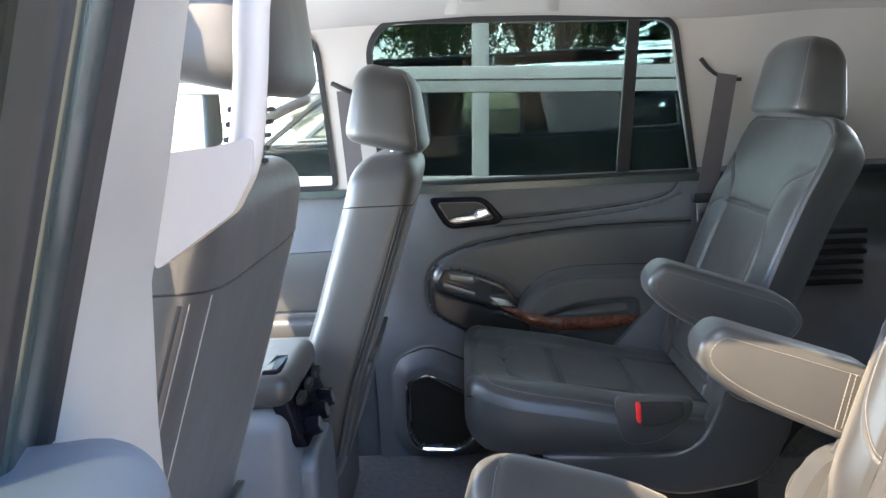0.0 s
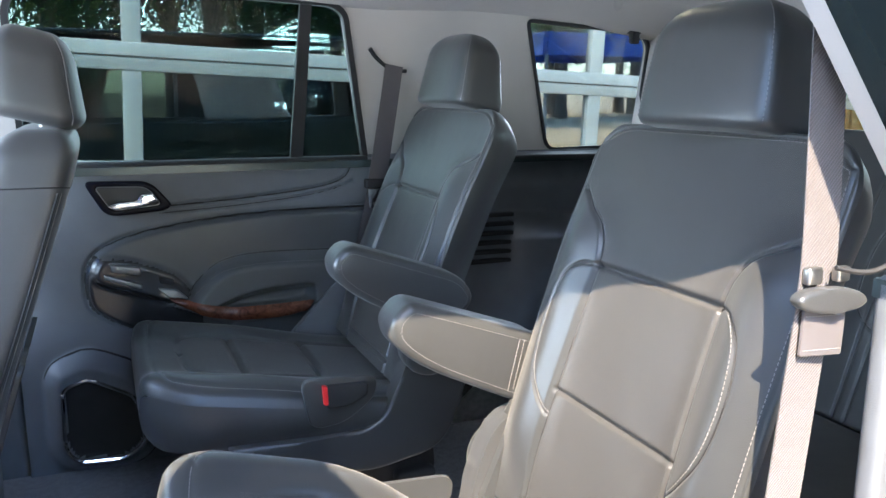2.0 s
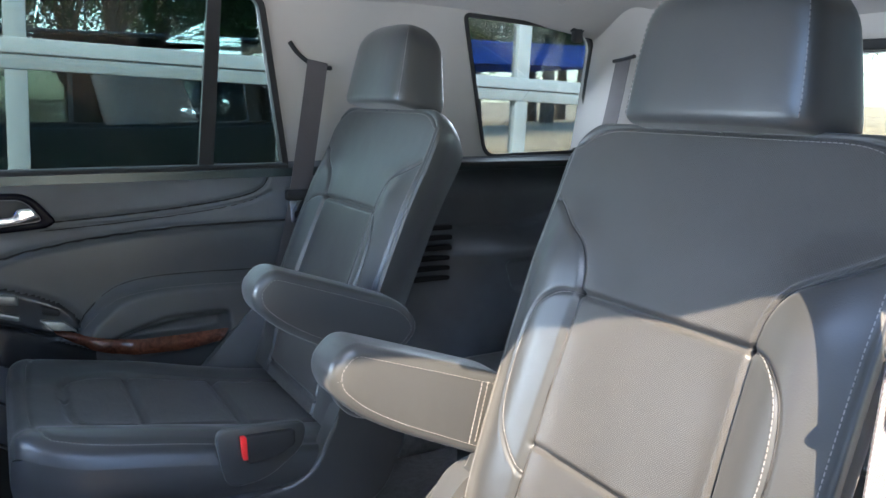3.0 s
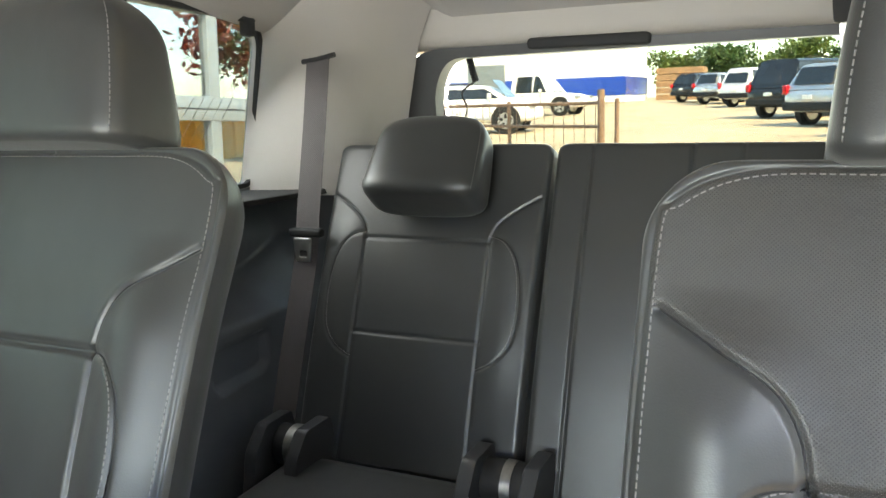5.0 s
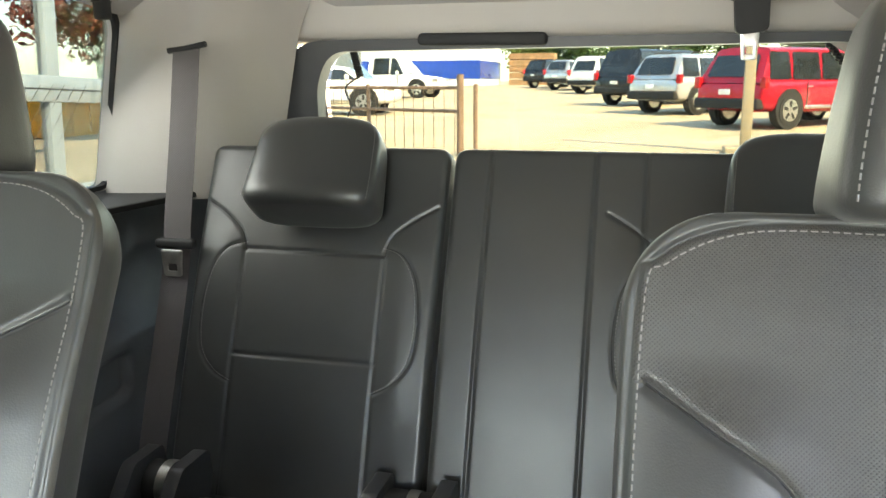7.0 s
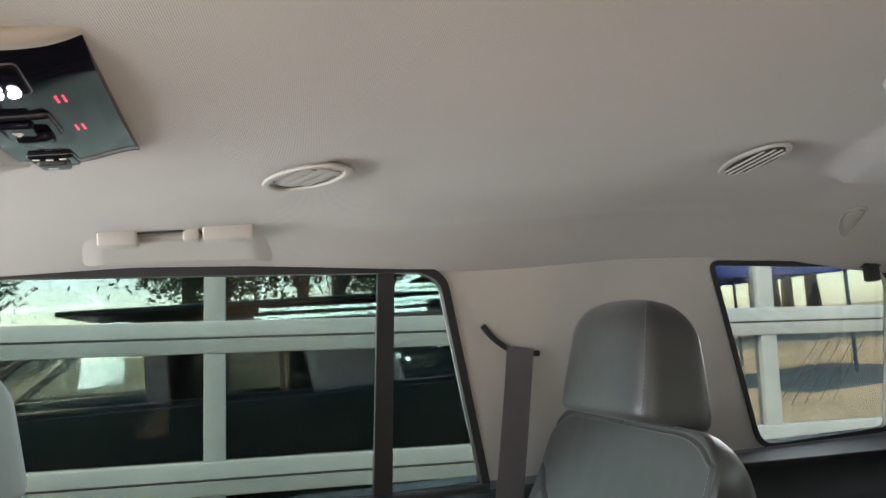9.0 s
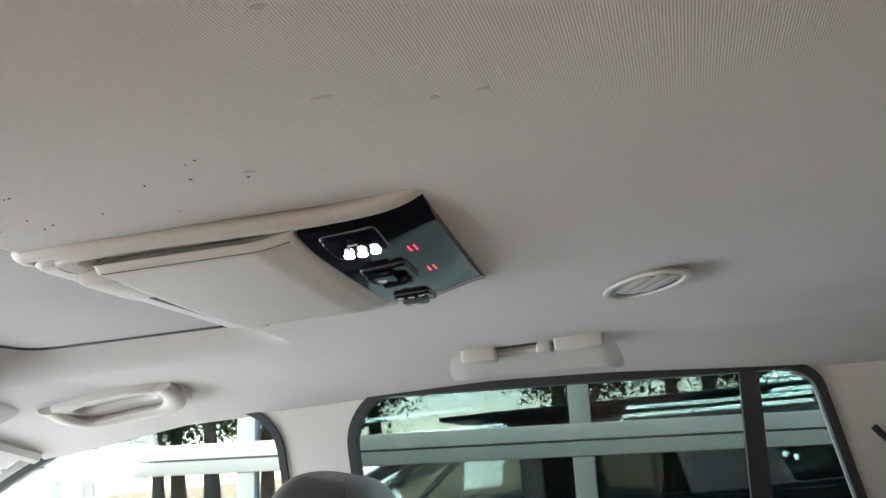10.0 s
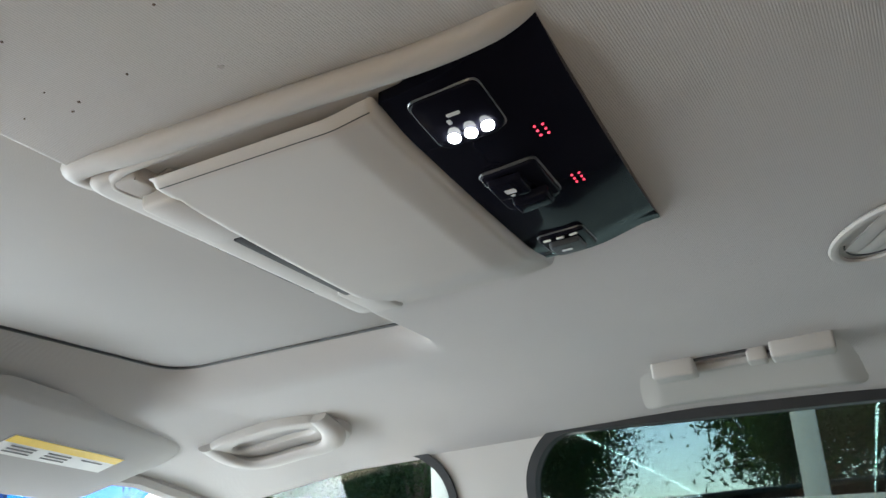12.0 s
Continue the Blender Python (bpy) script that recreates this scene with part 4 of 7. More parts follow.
W -= 0.006 * np.exp(-(seg_dist(U, V, smooth_line([(0.352, 1.187), (0.5, 1.192), (0.65, 1.204), (0.79, 1.221), (0.862, 1.245)], 8)) / 0.004) ** 2)
W -= 0.007 * np.exp(-(seg_dist(U, V, line2[:80]) / 0.005) ** 2)
W -= 0.004 * np.exp(-(seg_dist(U, V, [(p[0], p[1] - 0.014) for p in arm_line]) / 0.003) ** 2)
W -= 0.014 * step(V, 1.298, 1.318)
ycell = (U[:-1, :-1] + U[1:, 1:]) / 2, (V[:-1, :-1] + V[1:, 1:]) / 2
reg = np.full(ycell[0].shape, 1)
reg[signed(*ycell, mid_poly + [(1.0, 0.8), (1.0, 1.173)]) > 0] = 2
reg[signed(*ycell, arm_poly) > 0.004] = 3
reg[(signed(*ycell, pull) > 0)] = 2
pod = (reg == 2) & (ycell[0] < 0.43) & (ycell[1] < 1.085 - 0.52 * (ycell[0] - 0.17)) & (signed(*ycell, pull) < 0)
reg[pod | (signed(*ycell, sw_poly) > 0.004)] = 4
reg[(signed(*ycell, spk_in) > 0.003)] = 5
door_m = Matrix.Translation((-DX, 0, -DZ))
sheet_parts(U, V, -W, reg, {1: ("panel", PLASTIC, "charcoal moulded door panel"), 2: ("insert", LEATHER_LIT, "black leather insert"), 3: ("armrest", LEATHER_LIT, "stitched black leather armrest"), 4: ("switch_plate", POD, "glossy black switch pod"), 5: ("speaker_grille", DARK, "black speaker grille")}, door, door_m, "uwv")


def on_door(u, v, lift=0.0):
    i, j = int(np.clip((u + 0.02) / 0.95 * 199, 0, 199)), int(np.clip((v - 0.47) / 0.848 * 179, 0, 179))
    return Vector((u - DX, -W[j, i] - lift, v - DZ))


def on_door_plate(lift):
    return lambda a, b, c: on_door(a, b, lift + c)


part("stitching", dashes([on_door(p[0], p[1] - 0.020, 0.0005) for p in arm_line], 0.0007, 0.0045, 0.0025), THREAD, door, "grey stitching")
for gap_line, r in ((line1, 0.0022), ([(p[0], p[1] - 0.017) for p in line1[:34]], 0.0012), (line2[:104], 0.0026), ([(p[0], p[1] + 0.004) for p in arm_line], 0.0016), (pull, 0.0014)):
    part("panel_gap", tube([on_door(p[0], p[1], -0.001) for p in gap_line], r, 6), DARK, door, "dark strip for the gap and its shade between panels")
part("speaker_gap", tube([on_door(a, b, -0.002) for a, b in grow(rpoly(spk, 0.04), 0.012)[:-12]], 0.003, 6), DARK, door, "dark strip for the gap and its shade round the speaker pod")
part("chrome_ring", tube([on_door(a, b, 0.004) for a, b in grow(spk_in, 0.004)], 0.0052, 6, closed=True), CHROME, door, "bright speaker ring")
wood_t = smooth_line([(0.343, 0.967), (0.383, 0.957), (0.451, 0.939), (0.509, 0.930), (0.592, 0.925), (0.666, 0.925), (0.726, 0.926)], 6)
wood_b = smooth_line([(0.356, 0.950), (0.393, 0.928), (0.449, 0.906), (0.507, 0.894), (0.591, 0.887), (0.652, 0.888), (0.702, 0.896)], 6)


def front_most(a, b):
    """Where a strip between a and b clears the door's relief."""
    return min(on_door(a[0] * (1 - t) + b[0] * t, a[1] * (1 - t) + b[1] * t).y for t in (0, 0.25, 0.5, 0.75, 1))


bm = bmesh.new()
rows = []
for a, b in zip(wood_t, wood_b):
    rows.append([bm.verts.new(Vector((a[0] * (1 - t) + b[0] * t - DX, front_most(a, b) - 0.004 - 0.008 * math.sin(math.pi * t), a[1] * (1 - t) + b[1] * t - DZ))) for t in (0, 0.2, 0.4, 0.6, 0.8, 1)])
for A, B in zip(rows[:-1], rows[1:]):
    for j in range(5):
        bm.faces.new((A[j], A[j + 1], B[j + 1], B[j]))
bmesh.ops.solidify(bm, geom=bm.faces[:], thickness=0.012)
part("wood_strip", bm, WOOD, door, "glossy dark burl wood strip")
bez = rpoly([(0.158, 1.272), (0.318, 1.268), (0.370, 1.204), (0.350, 1.190), (0.208, 1.180)], [0.022, 0.03, 0.012, 0.02, 0.03])
bez_in = rpoly([(0.185, 1.258), (0.308, 1.255), (0.342, 1.208), (0.222, 1.196)], [0.014, 0.022, 0.014, 0.02])
hb = part("handle_bezel", plate(bez, [bez_in], 0.020, lambda a, b, c: Vector((a - DX, -0.010 - c, b - DZ)), 0.006), PIANO, door, "gloss black handle surround")
part("handle_cup", plate(bez_in, [], 0.004, lambda a, b, c: Vector((a - DX, -0.014 - c * 0.2, b - DZ))), SOFT, hb)
part("handle_trim", tube([(a - DX, -0.031, b - DZ) for a, b in bez_in], 0.0013, 5, closed=True), SATIN, hb)
lever = rpoly([(0.210, 1.208), (0.234, 1.217), (0.283, 1.220), (0.292, 1.236), (0.322, 1.238), (0.336, 1.215), (0.293, 1.203), (0.226, 1.198)], 0.006, 3)
part("door_handle", plate(lever, [], 0.016, lambda a, b, c: Vector((a - DX, -0.020 - c, b - DZ)), 0.005), CHROME, hb, "chrome door lever")
part("window_switch", plate(rpoly([(0.207, 1.064), (0.279, 1.052), (0.281, 1.030), (0.209, 1.043)], 0.006), [], 0.012, on_door_plate(0.002), 0.004), SATIN, door, "bright window switch")
part("switch_trim", plate(rpoly([(0.193, 1.039), (0.282, 1.006), (0.280, 0.994), (0.191, 1.026)], 0.004), [], 0.008, on_door_plate(0.004), 0.003), SATIN, door, "bright switch trim")
part("lock_switch", plate(rpoly([(0.317, 0.994), (0.367, 0.984), (0.394, 0.956), (0.343, 0.967)], 0.006), [], 0.010, on_door_plate(0.002), 0.003), SATIN, door, "bright switch")
part("lock_button", plate(rpoly([(0.322, 1.021), (0.359, 1.012), (0.360, 0.998), (0.325, 1.004)], 0.005), [], 0.006, on_door_plate(0.002), 0.002), DARK, door, "black button")
# frame, seal, divider and panes of the door window
wf = lambda off: (lambda a, b, c: Vector((a - DX, flank_y(b) + off + c - 0.82, b - DZ)))
part("window_frame", plate(grow(W_REAR, 0.009), [grow(W_REAR, -0.006)], 0.03, wf(-0.008), 0.003), DARK, door, "black window frame")
part("divider", plate([(0.690, 1.30), (0.725, 1.30), (0.742, 1.735), (0.712, 1.735)], [], 0.02, wf(-0.002), 0.004), DARK, door, "black window divider bar")
for poly in ([(0.025, 1.30), (0.70, 1.30), (0.72, 1.73), (0.08, 1.755), (0.02, 1.70)], [(0.715, 1.30), (0.90, 1.30), (0.82, 1.71), (0.73, 1.735)]):
    g = part("pane", plate(poly, [], 0.004, wf(0.012)), TINT, door, "tinted pane", smooth=False)
    g.visible_shadow = False
part("sill_strip", rbox(-0.02 - DX, 0.91 - DX, -0.005, 0.045, 1.300 - DZ, 1.316 - DZ, 0.005), DARK, door)
part("outer_panel", rbox(-0.03 - DX, 0.95 - DX, 0.10, 0.14, 0.0, 0.84, 0.02), PAINT, door)

fd = thing("front_door", "closed front car door with charcoal panel and armrest", "car door", (-0.6, 0.84, 0.45))
part("panel", rbox(-0.62, 0.575, 0.0, 0.04, 0.0, 0.865, 0.015), PLASTIC, fd, "charcoal moulded panel")
part("armrest", rbox(-0.25, 0.50, -0.07, 0.01, 0.42, 0.50, 0.025, 4), LEATHER, fd, "black leather armrest")
part("insert", plate(rpoly([(-0.45, 0.52), (0.52, 0.50), (0.53, 0.68), (-0.40, 0.66)], 0.06), [], 0.012, lambda a, b, c: Vector((a, 0.002 - c, b)), 0.005), LEATHER, fd, "black leather insert")

# rear right quarter trim under its window
qt = thing("quarter_trim", "dark moulded side trim with a shelf and louvred pocket", "side trim", (1.4, 0.8, 0.5))
U, V = np.meshgrid(np.linspace(0.90, 2.05, 150), np.linspace(0.50, 1.32, 110))
W = 0.80 + 0.03 * step(V, 1.2, 1.3) - 0.14 * step(U, 1.86, 2.02)
z_up = np.interp(U, [1.2, 1.47, 1.57, 1.665, 1.766, 1.873, 2.0], [1.14, 1.130, 1.120, 1.132, 1.161, 1.203, 1.23])
slope = np.clip((z_up - V) / (z_up - 1.062), 0, 1)
W = W - (0.012 * step(slope, 0.0, 0.12) + 0.088 * slope) * step(U, 1.15, 1.42)
pk = signed(U, V, rpoly([(1.50, 1.03), (1.70, 1.035), (1.69, 0.95), (1.53, 0.94)], 0.02))
W = W + 0.02 * step(pk, -0.002, 0.006)
sheet_parts(U, V, W, np.ones((109, 149), int), {1: ("panel", TRIM, "")}, qt, Matrix.Translation((-1.4, -0.8, -0.5)), "uwv")
part("window_ledge", plate([(1.30, 0.70), (2.02, 0.60), (2.02, 0.86), (1.30, 0.86)], [], 0.012, lambda a, b, c: Vector((a - 1.4, b - 0.8 + 0.045, 0.802 + c)), 0.004), DARK, qt)
for k in range(6):
    part("louvre", rbox(1.16 - 1.4, 1.34 - 1.4, -0.075, -0.05, 0.49 + 0.028 * k, 0.503 + 0.028 * k, 0.004, 2), DARK, qt)
ql = thing("quarter_trim", "dark moulded side trim beside the rear bench", "side trim", (1.4, -0.8, 0.5))
part("panel", rbox(-0.45, 0.65, -0.03, 0.0, 0.0, 0.81, 0.01), PLASTIC, ql)
# ---- second-row seats ----
LEAN = radians(21.8)


def recline(x, y, z, lean=LEAN):
    """Local x across, y out of the seat's front, z up along its back."""
    su, cu = math.sin(lean), math.cos(lean)
    return Matrix(((0, -cu, su, x), (1, 0, 0, y), (0, su, cu, z), (0, 0, 0, 1)))


def back_sheet(hw, v1, seams, bolsters, crown=0.0, nu=110, nv=140, corner=0.07, edge=0.045, drop=0.045):
    """Front of a backrest: half width hw, height v1, with seams pressed in and raised side bolsters."""
    v = np.linspace(0, v1, nv)
    t = np.clip((v - (v1 - corner)) / corner, 0, 1)
    half = hw - corner * (1 - np.sqrt(1 - np.minimum(t, 0.999) ** 2))
    s = np.linspace(-1, 1, nu)
    S, V = np.meshgrid(s, v)
    U = S * half[:, None]
    A = np.abs(U)
    W = crown * np.cos(U / hw * 1.2) + 0.010 * np.sin(V / v1 * 3.1)
    W = W + bolsters * np.exp(-((A - 0.195) / 0.05) ** 2) * step(V, 0.0, 0.15) * (1 - step(V, v1 * 0.68, v1 * 0.86))
    e = np.clip((A - (half[:, None] - edge)) / edge, 0, 1)
    W = W - drop * (1 - np.sqrt(1 - np.minimum(e, 0.9995) ** 2))
    ev = np.clip((V - (v1 - edge)) / edge, 0, 1)
    W = W - drop * (1 - np.sqrt(1 - np.minimum(ev, 0.9995) ** 2))
    for line, depth, width in seams:
        W = W - depth * np.exp(-(seg_dist(U, V, line) / width) ** 2)
    return U, V, W


def back_rim(U, V, W, depth, shrink=0.02, fall=0.0):
    """Sides, top and rear of the backrest: the outline carried back and closed."""
    path = [(U[j, 0], W[j, 0], V[j, 0]) for j in range(0, U.shape[0], 4)] + [(U[-1, i], W[-1, i], V[-1, i]) for i in range(0, U.shape[1], 4)] + [(U[j, -1], W[j, -1], V[j, -1]) for j in range(U.shape[0] - 1, -1, -4)]
    bm = bmesh.new()
    rings = []
    for k in range(6):
        t = k / 5
        bulge = 0.003 * math.sin(math.pi * min(1, t * 1.05))
        ring = []
        for u, w, v in path:
            d = Vector((u, 0, max(0, v - 0.5))).normalized() if abs(u) > 1e-6 else Vector((0, 0, 1))
            o = d * (bulge - shrink * t ** 1.6)
            ring.append(bm.verts.new((u + o.x, w - depth * t, v + o.z - fall * t * max(0.0, 1 - (V[-1, 0] - v) / 0.12))))
        rings.append(ring)
    for A, B in zip(rings[:-1], rings[1:]):
        for j in range(len(A) - 1):
            bm.faces.new((A[j], A[j + 1], B[j + 1], B[j]))
    bm.faces.new(rings[-1])
    return bm


def surf_line(U, V, W, line, lift):
    """Lays a (u, v) line onto the sheet."""
    out = []
    for u, v in line:
        j = int(np.clip(round(v / V[-1, 0] * (V.shape[0] - 1)), 0, V.shape[0] - 1))
        i = int(np.argmin(np.abs(U[j] - u)))
        out.append((u, W[j, i] + lift, v))
    return out


def head_section(z, hw, h, d, taper):
    """Half width, front and rear of a head restraint at height z: broad at its foot, slimmer to the top."""
    k = z / h
    return hw * (1 - (1 - taper) * k ** 1.6), d * 0.5, -d * 0.5 * (1 - 0.75 * max(0.0, k - 0.15))


def head_rest(hw, h, d, taper=0.86, box=0.36, soft=0.016):
    """A padded block with soft edges: local like the backrest, foot at the origin."""
    bm = bmesh.new()
    rings = []
    n = 64
    prof = []
    for k in range(6):
        q = math.pi / 2 * k / 5
        prof.append((soft * (1 - math.cos(q)), soft * (1 - math.sin(q))))
    zs = [(z, i) for z, i in prof]
    for k in range(1, 10):
        zs.append((soft + (h - 0.05 - soft) * k / 10, 0.0))
    for k in range(9):
        q = math.pi / 2 * k / 8
        zs.append((h - 0.05 + 0.05 * math.sin(q), 0.05 * (1 - math.cos(q))))
    for z, inset in zs:
        w, f, b = head_section(z, hw, h, d, taper)
        w, f, b = w - inset, f - inset * 0.75, b + inset * 0.75
        cy, hd = (f + b) / 2, max(0.004, (f - b) / 2)
        ring = []
        for i in range(n):
            om = 2 * math.pi * (i + 0.5) / n
            c, s = math.cos(om), math.sin(om)
            x = w * math.copysign(abs(c) ** box, c)
            y = cy + hd * math.copysign(abs(s) ** box, s)
            crown = 0.008 * (1 - (x / hw) ** 2) * (1 if y > cy else -1)
            ring.append(bm.verts.new((x, y + crown * min(1, abs(y - cy) / hd), z - 0.010 * (x / hw) ** 2 * (z / h))))
        rings.append(ring)
    for A, B in zip(rings[:-1], rings[1:]):
        for i in range(n):
            bm.faces.new((A[i - 1], A[i], B[i], B[i - 1]))
    bm.faces.new(rings[0])
    bm.faces.new(rings[-1])
    return bm


def head_stitch(hw, h, d, taper, s, at=0.93, rear=False):
    """Stitch line down the corner between face and side."""
    out = []
    for k in range(40):
        z = h * (0.07 + 0.90 * k / 39)
        w, f, b = head_section(z, hw, h, d, taper)
        inset = 0.05 * (1 - math.sqrt(max(0, 1 - max(0, (z - h + 0.05) / 0.05) ** 2)))
        w, f, b = w - inset, f - inset * 0.75, b + inset * 0.75
        cy, hd = (f + b) / 2, (f - b) / 2
        c = at ** (1 / 0.36)
        sn = math.sqrt(1 - c * c) ** 0.36
        x = s * w * at
        sg = -1 if rear else 1
        out.append((x, cy + sg * hd * sn + sg * (0.008 * (1 - (x / hw) ** 2) + 0.0004), z - 0.010 * (x / hw) ** 2 * (z / h)))
    return out


V_SIDE = {1: 0.657, -1: 0.665}
P_TOP, P_MID = 0.431, 0.223


def captain_seams(V1):
    lines, threads = [], []
    for s in (-1, 1):
        shoulder = smooth_line([(s * 0.243, 0.547), (s * 0.20, 0.520), (s * 0.160, 0.495), (s * 0.142, 0.465), (s * 0.136, P_TOP)], 6)
        side = [(s * 0.136, P_TOP), (s * 0.140, 0.30), (s * 0.145, 0.15), (s * 0.150, 0.0)]
        dee = smooth_line([(s * 0.138, P_TOP), (s * 0.168, 0.424), (s * 0.196, 0.39), (s * 0.206, 0.32), (s * 0.198, 0.25), (s * 0.172, 0.205), (s * 0.146, 0.18)], 6)
        pipe = smooth_line([(s * 0.254, 0.0), (s * 0.254, 0.3), (s * 0.253, V1 - 0.076), (s * 0.238, V1 - 0.033), (s * 0.186, V1 - 0.010), (s * 0.10, V1 - 0.008), (0, V1 - 0.008)], 8)
        lines += [(shoulder, 0.005, 0.004), (side, 0.007, 0.0045), (dee, 0.003, 0.0035), (pipe, 0.0025, 0.0025)]
        threads += [[(u - s * 0.006 * min(1, max(0, (V1 + 0.008 - v) / 0.03)), v - 0.005 * float(step(np.array(v), V1 - 0.07, V1 - 0.02))) for u, v in pipe], [(u - s * 0.005, v) for u, v in dee]]
    lines += [([(-0.136, P_TOP), (0.136, P_TOP)], 0.008, 0.0045), ([(-0.142, P_MID), (0.142, P_MID)], 0.006, 0.004), ([(-0.15, 0.03), (0.15, 0.03)], 0.008, 0.005)]
    return lines, threads


def captain_seat(side):
    """side +1: right seat, -1: left one; its armrest stands towards the aisle."""
    yc = 0.468 if side > 0 else -0.487
    seat = thing("captain_chair", "black leather captain's chair with raised armrests" if side > 0 else "black perforated leather captain's chair lit by the sun", "car seat", (0.6, yc, 0.50 if side > 0 else 0.468), "second-row seats")
    back = recline(0.777 - 0.6, -0.012, 0.85 - 0.50) if side > 0 else recline(0.789 - 0.6, 0, 0.85 - 0.50, radians(18.5))
    V1 = V_SIDE[side]
    seams, threads = captain_seams(V1)
    U, V, W = back_sheet(0.261, V1, seams, 0.024, 0.004, nu=300, nv=320, edge=0.008, drop=0.008)
    cu, cv = (U[:-1, :-1] + U[1:, 1:]) / 2, (V[:-1, :-1] + V[1:, 1:]) / 2
    reg = np.full(cu.shape, 1)
    reg[(np.abs(cu) < 0.140) & (cv < P_TOP)] = 2
    reg[(np.abs(cu) < 0.142) & (cv < P_MID)] = 3
    sh = np.interp(np.abs(cu), [0.0, 0.136, 0.142, 0.160, 0.2, 0.246], [P_TOP, P_TOP, 0.465, 0.495, 0.520, 0.548])
    reg[(reg == 1) & (cu > 0)] = 7
    reg[cv > sh] = 4
    for s, k in ((-1, 5), (1, 6)):
        dee = [(s * 0.138, P_TOP), (s * 0.168, 0.424), (s * 0.196, 0.39), (s * 0.206, 0.32), (s * 0.198, 0.25), (s * 0.172, 0.205), (s * 0.146, 0.18)]
        reg[inside(cu, cv, dee)] = k
    edge_r = [(0.254, -0.1), (0.254, 0.3), (0.253, V1 - 0.076), (0.248, V1 - 0.052), (0.238, V1 - 0.033), (0.218, V1 - 0.019), (0.186, V1 - 0.010), (0.10, V1 - 0.008)]
    reg[~inside(cu, cv, edge_r + [(-a, b) for a, b in edge_r[::-1]])] = 8
    perf = PERF
    names = {8: ("edge_band", LEATHER, ""), 1: ("side_bolster", LEATHER, ""), 2: ("upper_insert", perf if side < 0 else LEATHER, "perforated leather insert" if side < 0 else "smooth leather insert"), 3: ("lower_insert", perf, "perforated leather insert"), 4: ("shoulder_panel", PERF if side < 0 else LEATHER, ""), 5: ("bolster_pad", LEATHER, ""), 6: ("bolster_pad", LEATHER, ""), 7: ("side_bolster", LEATHER, "")}
    sheet_parts(U, V, W, reg, names, seat, back, flip=True)
    part("back_shell", back_rim(U, V, W, 0.095, 0.058, 0.0 if side > 0 else 0.05), LEATHER, seat, "", m=back)
    for th in threads:
        part("stitching", dashes(surf_line(U, V, W, th, 0.0003), 0.0007, 0.0042, 0.0022), THREAD, seat, "pale stitching", m=back)
    for line, dp, wd in seams:
        if len(line) < 40:
            part("seam", tube(surf_line(U, V, W, [tuple(p) for p in line], 0.0), 0.0011, 5), DARK, seat, "dark seam", m=back)
    HWH = 0.144 if side > 0 else 0.136
    hr = part("headrest", head_rest(HWH, 0.176, 0.125, 0.84), LEATHER, seat, "padded leather headrest", m=back @ pose(0, -0.005 if side > 0 else -0.015, V1 - 0.004, -7, 0, 0))
    for s in (-1, 1):
        ln = head_stitch(HWH, 0.176, 0.125, 0.84, s)
        part("stitching", dashes(ln, 0.0007, 0.0042, 0.0022), THREAD, hr, "pale stitching")
        part("post", tube([(s * 0.06, -0.06, V1 - 0.06), (s * 0.06, -0.045, V1 + 0.02)], 0.006, 8), STEEL, seat, m=back)
    # cushion
    U, V = np.meshgrid(np.linspace(-0.27, 0.27, 100), np.linspace(0.0, 0.58, 100))
    A = np.abs(U)
    hwv = 0.27 - 0.075 * (1 - np.sqrt(1 - np.clip(1 - V / 0.13, 0, 0.999) ** 2))
    U = U / 0.27 * hwv
    A = np.abs(U)
    Wc = 0.010 * np.cos(U / 0.27 * 1.4) - 0.100 * V / 0.58 + 0.024 * np.exp(-((A - 0.205) / 0.05) ** 2) * (1 - 0.7 * step(V, 0.22, 0.5))
    e = np.clip((A - (hwv - 0.028)) / 0.028, 0, 1)
    Wc -= 0.026 * (1 - np.sqrt(1 - np.minimum(e, 0.9995) ** 2))
    nose, fall = (0.05, 0.034) if side > 0 else (0.085, 0.052)
    ef = np.clip((nose - V) / nose, 0, 1)
    Wc -= fall * (1 - np.sqrt(1 - np.minimum(ef, 0.9995) ** 2))
    if side < 0:
        Wc -= 1.3 * np.clip(V - 0.2, 0, 0.25) ** 2
    cl = []
    for s in (-1, 1):
        cl.append((smooth_line([(s * 0.13, 0.58), (s * 0.14, 0.35), (s * 0.15, 0.2), (s * 0.135, 0.13), (s * 0.10, 0.10), (0, 0.095)], 6), 0.007, 0.006))
    cl += [([(-0.14, 0.22), (0.14, 0.22)], 0.012, 0.008), ([(-0.135, 0.40), (0.135, 0.40)], 0.012, 0.008)]
    rim_l = smooth_line([(-0.24, 0.58), (-0.243, 0.3), (-0.235, 0.09), (-0.20, 0.045), (-0.1, 0.032), (0, 0.03), (0.1, 0.032), (0.20, 0.045), (0.235, 0.09), (0.243, 0.3), (0.24, 0.58)], 6)
    for line, dp, wd in cl + [(rim_l, 0.004, 0.004)]:
        Wc -= dp * np.exp(-(seg_dist(U, V, line) / wd) ** 2)
    cm = Matrix(((0, 1, 0, 0.245 - 0.6), (1, 0, 0, 0), (0, 0 if side > 0 else -0.25, 1, 0.912 - 0.50 + (0 if side > 0 else 0.078)), (0, 0, 0, 1)))
    cu, cv = (U[:-1, :-1] + U[1:, 1:]) / 2, (V[:-1, :-1] + V[1:, 1:]) / 2
    reg = np.where((np.abs(cu) < 0.145) & (cv > 0.10), 2, 1)
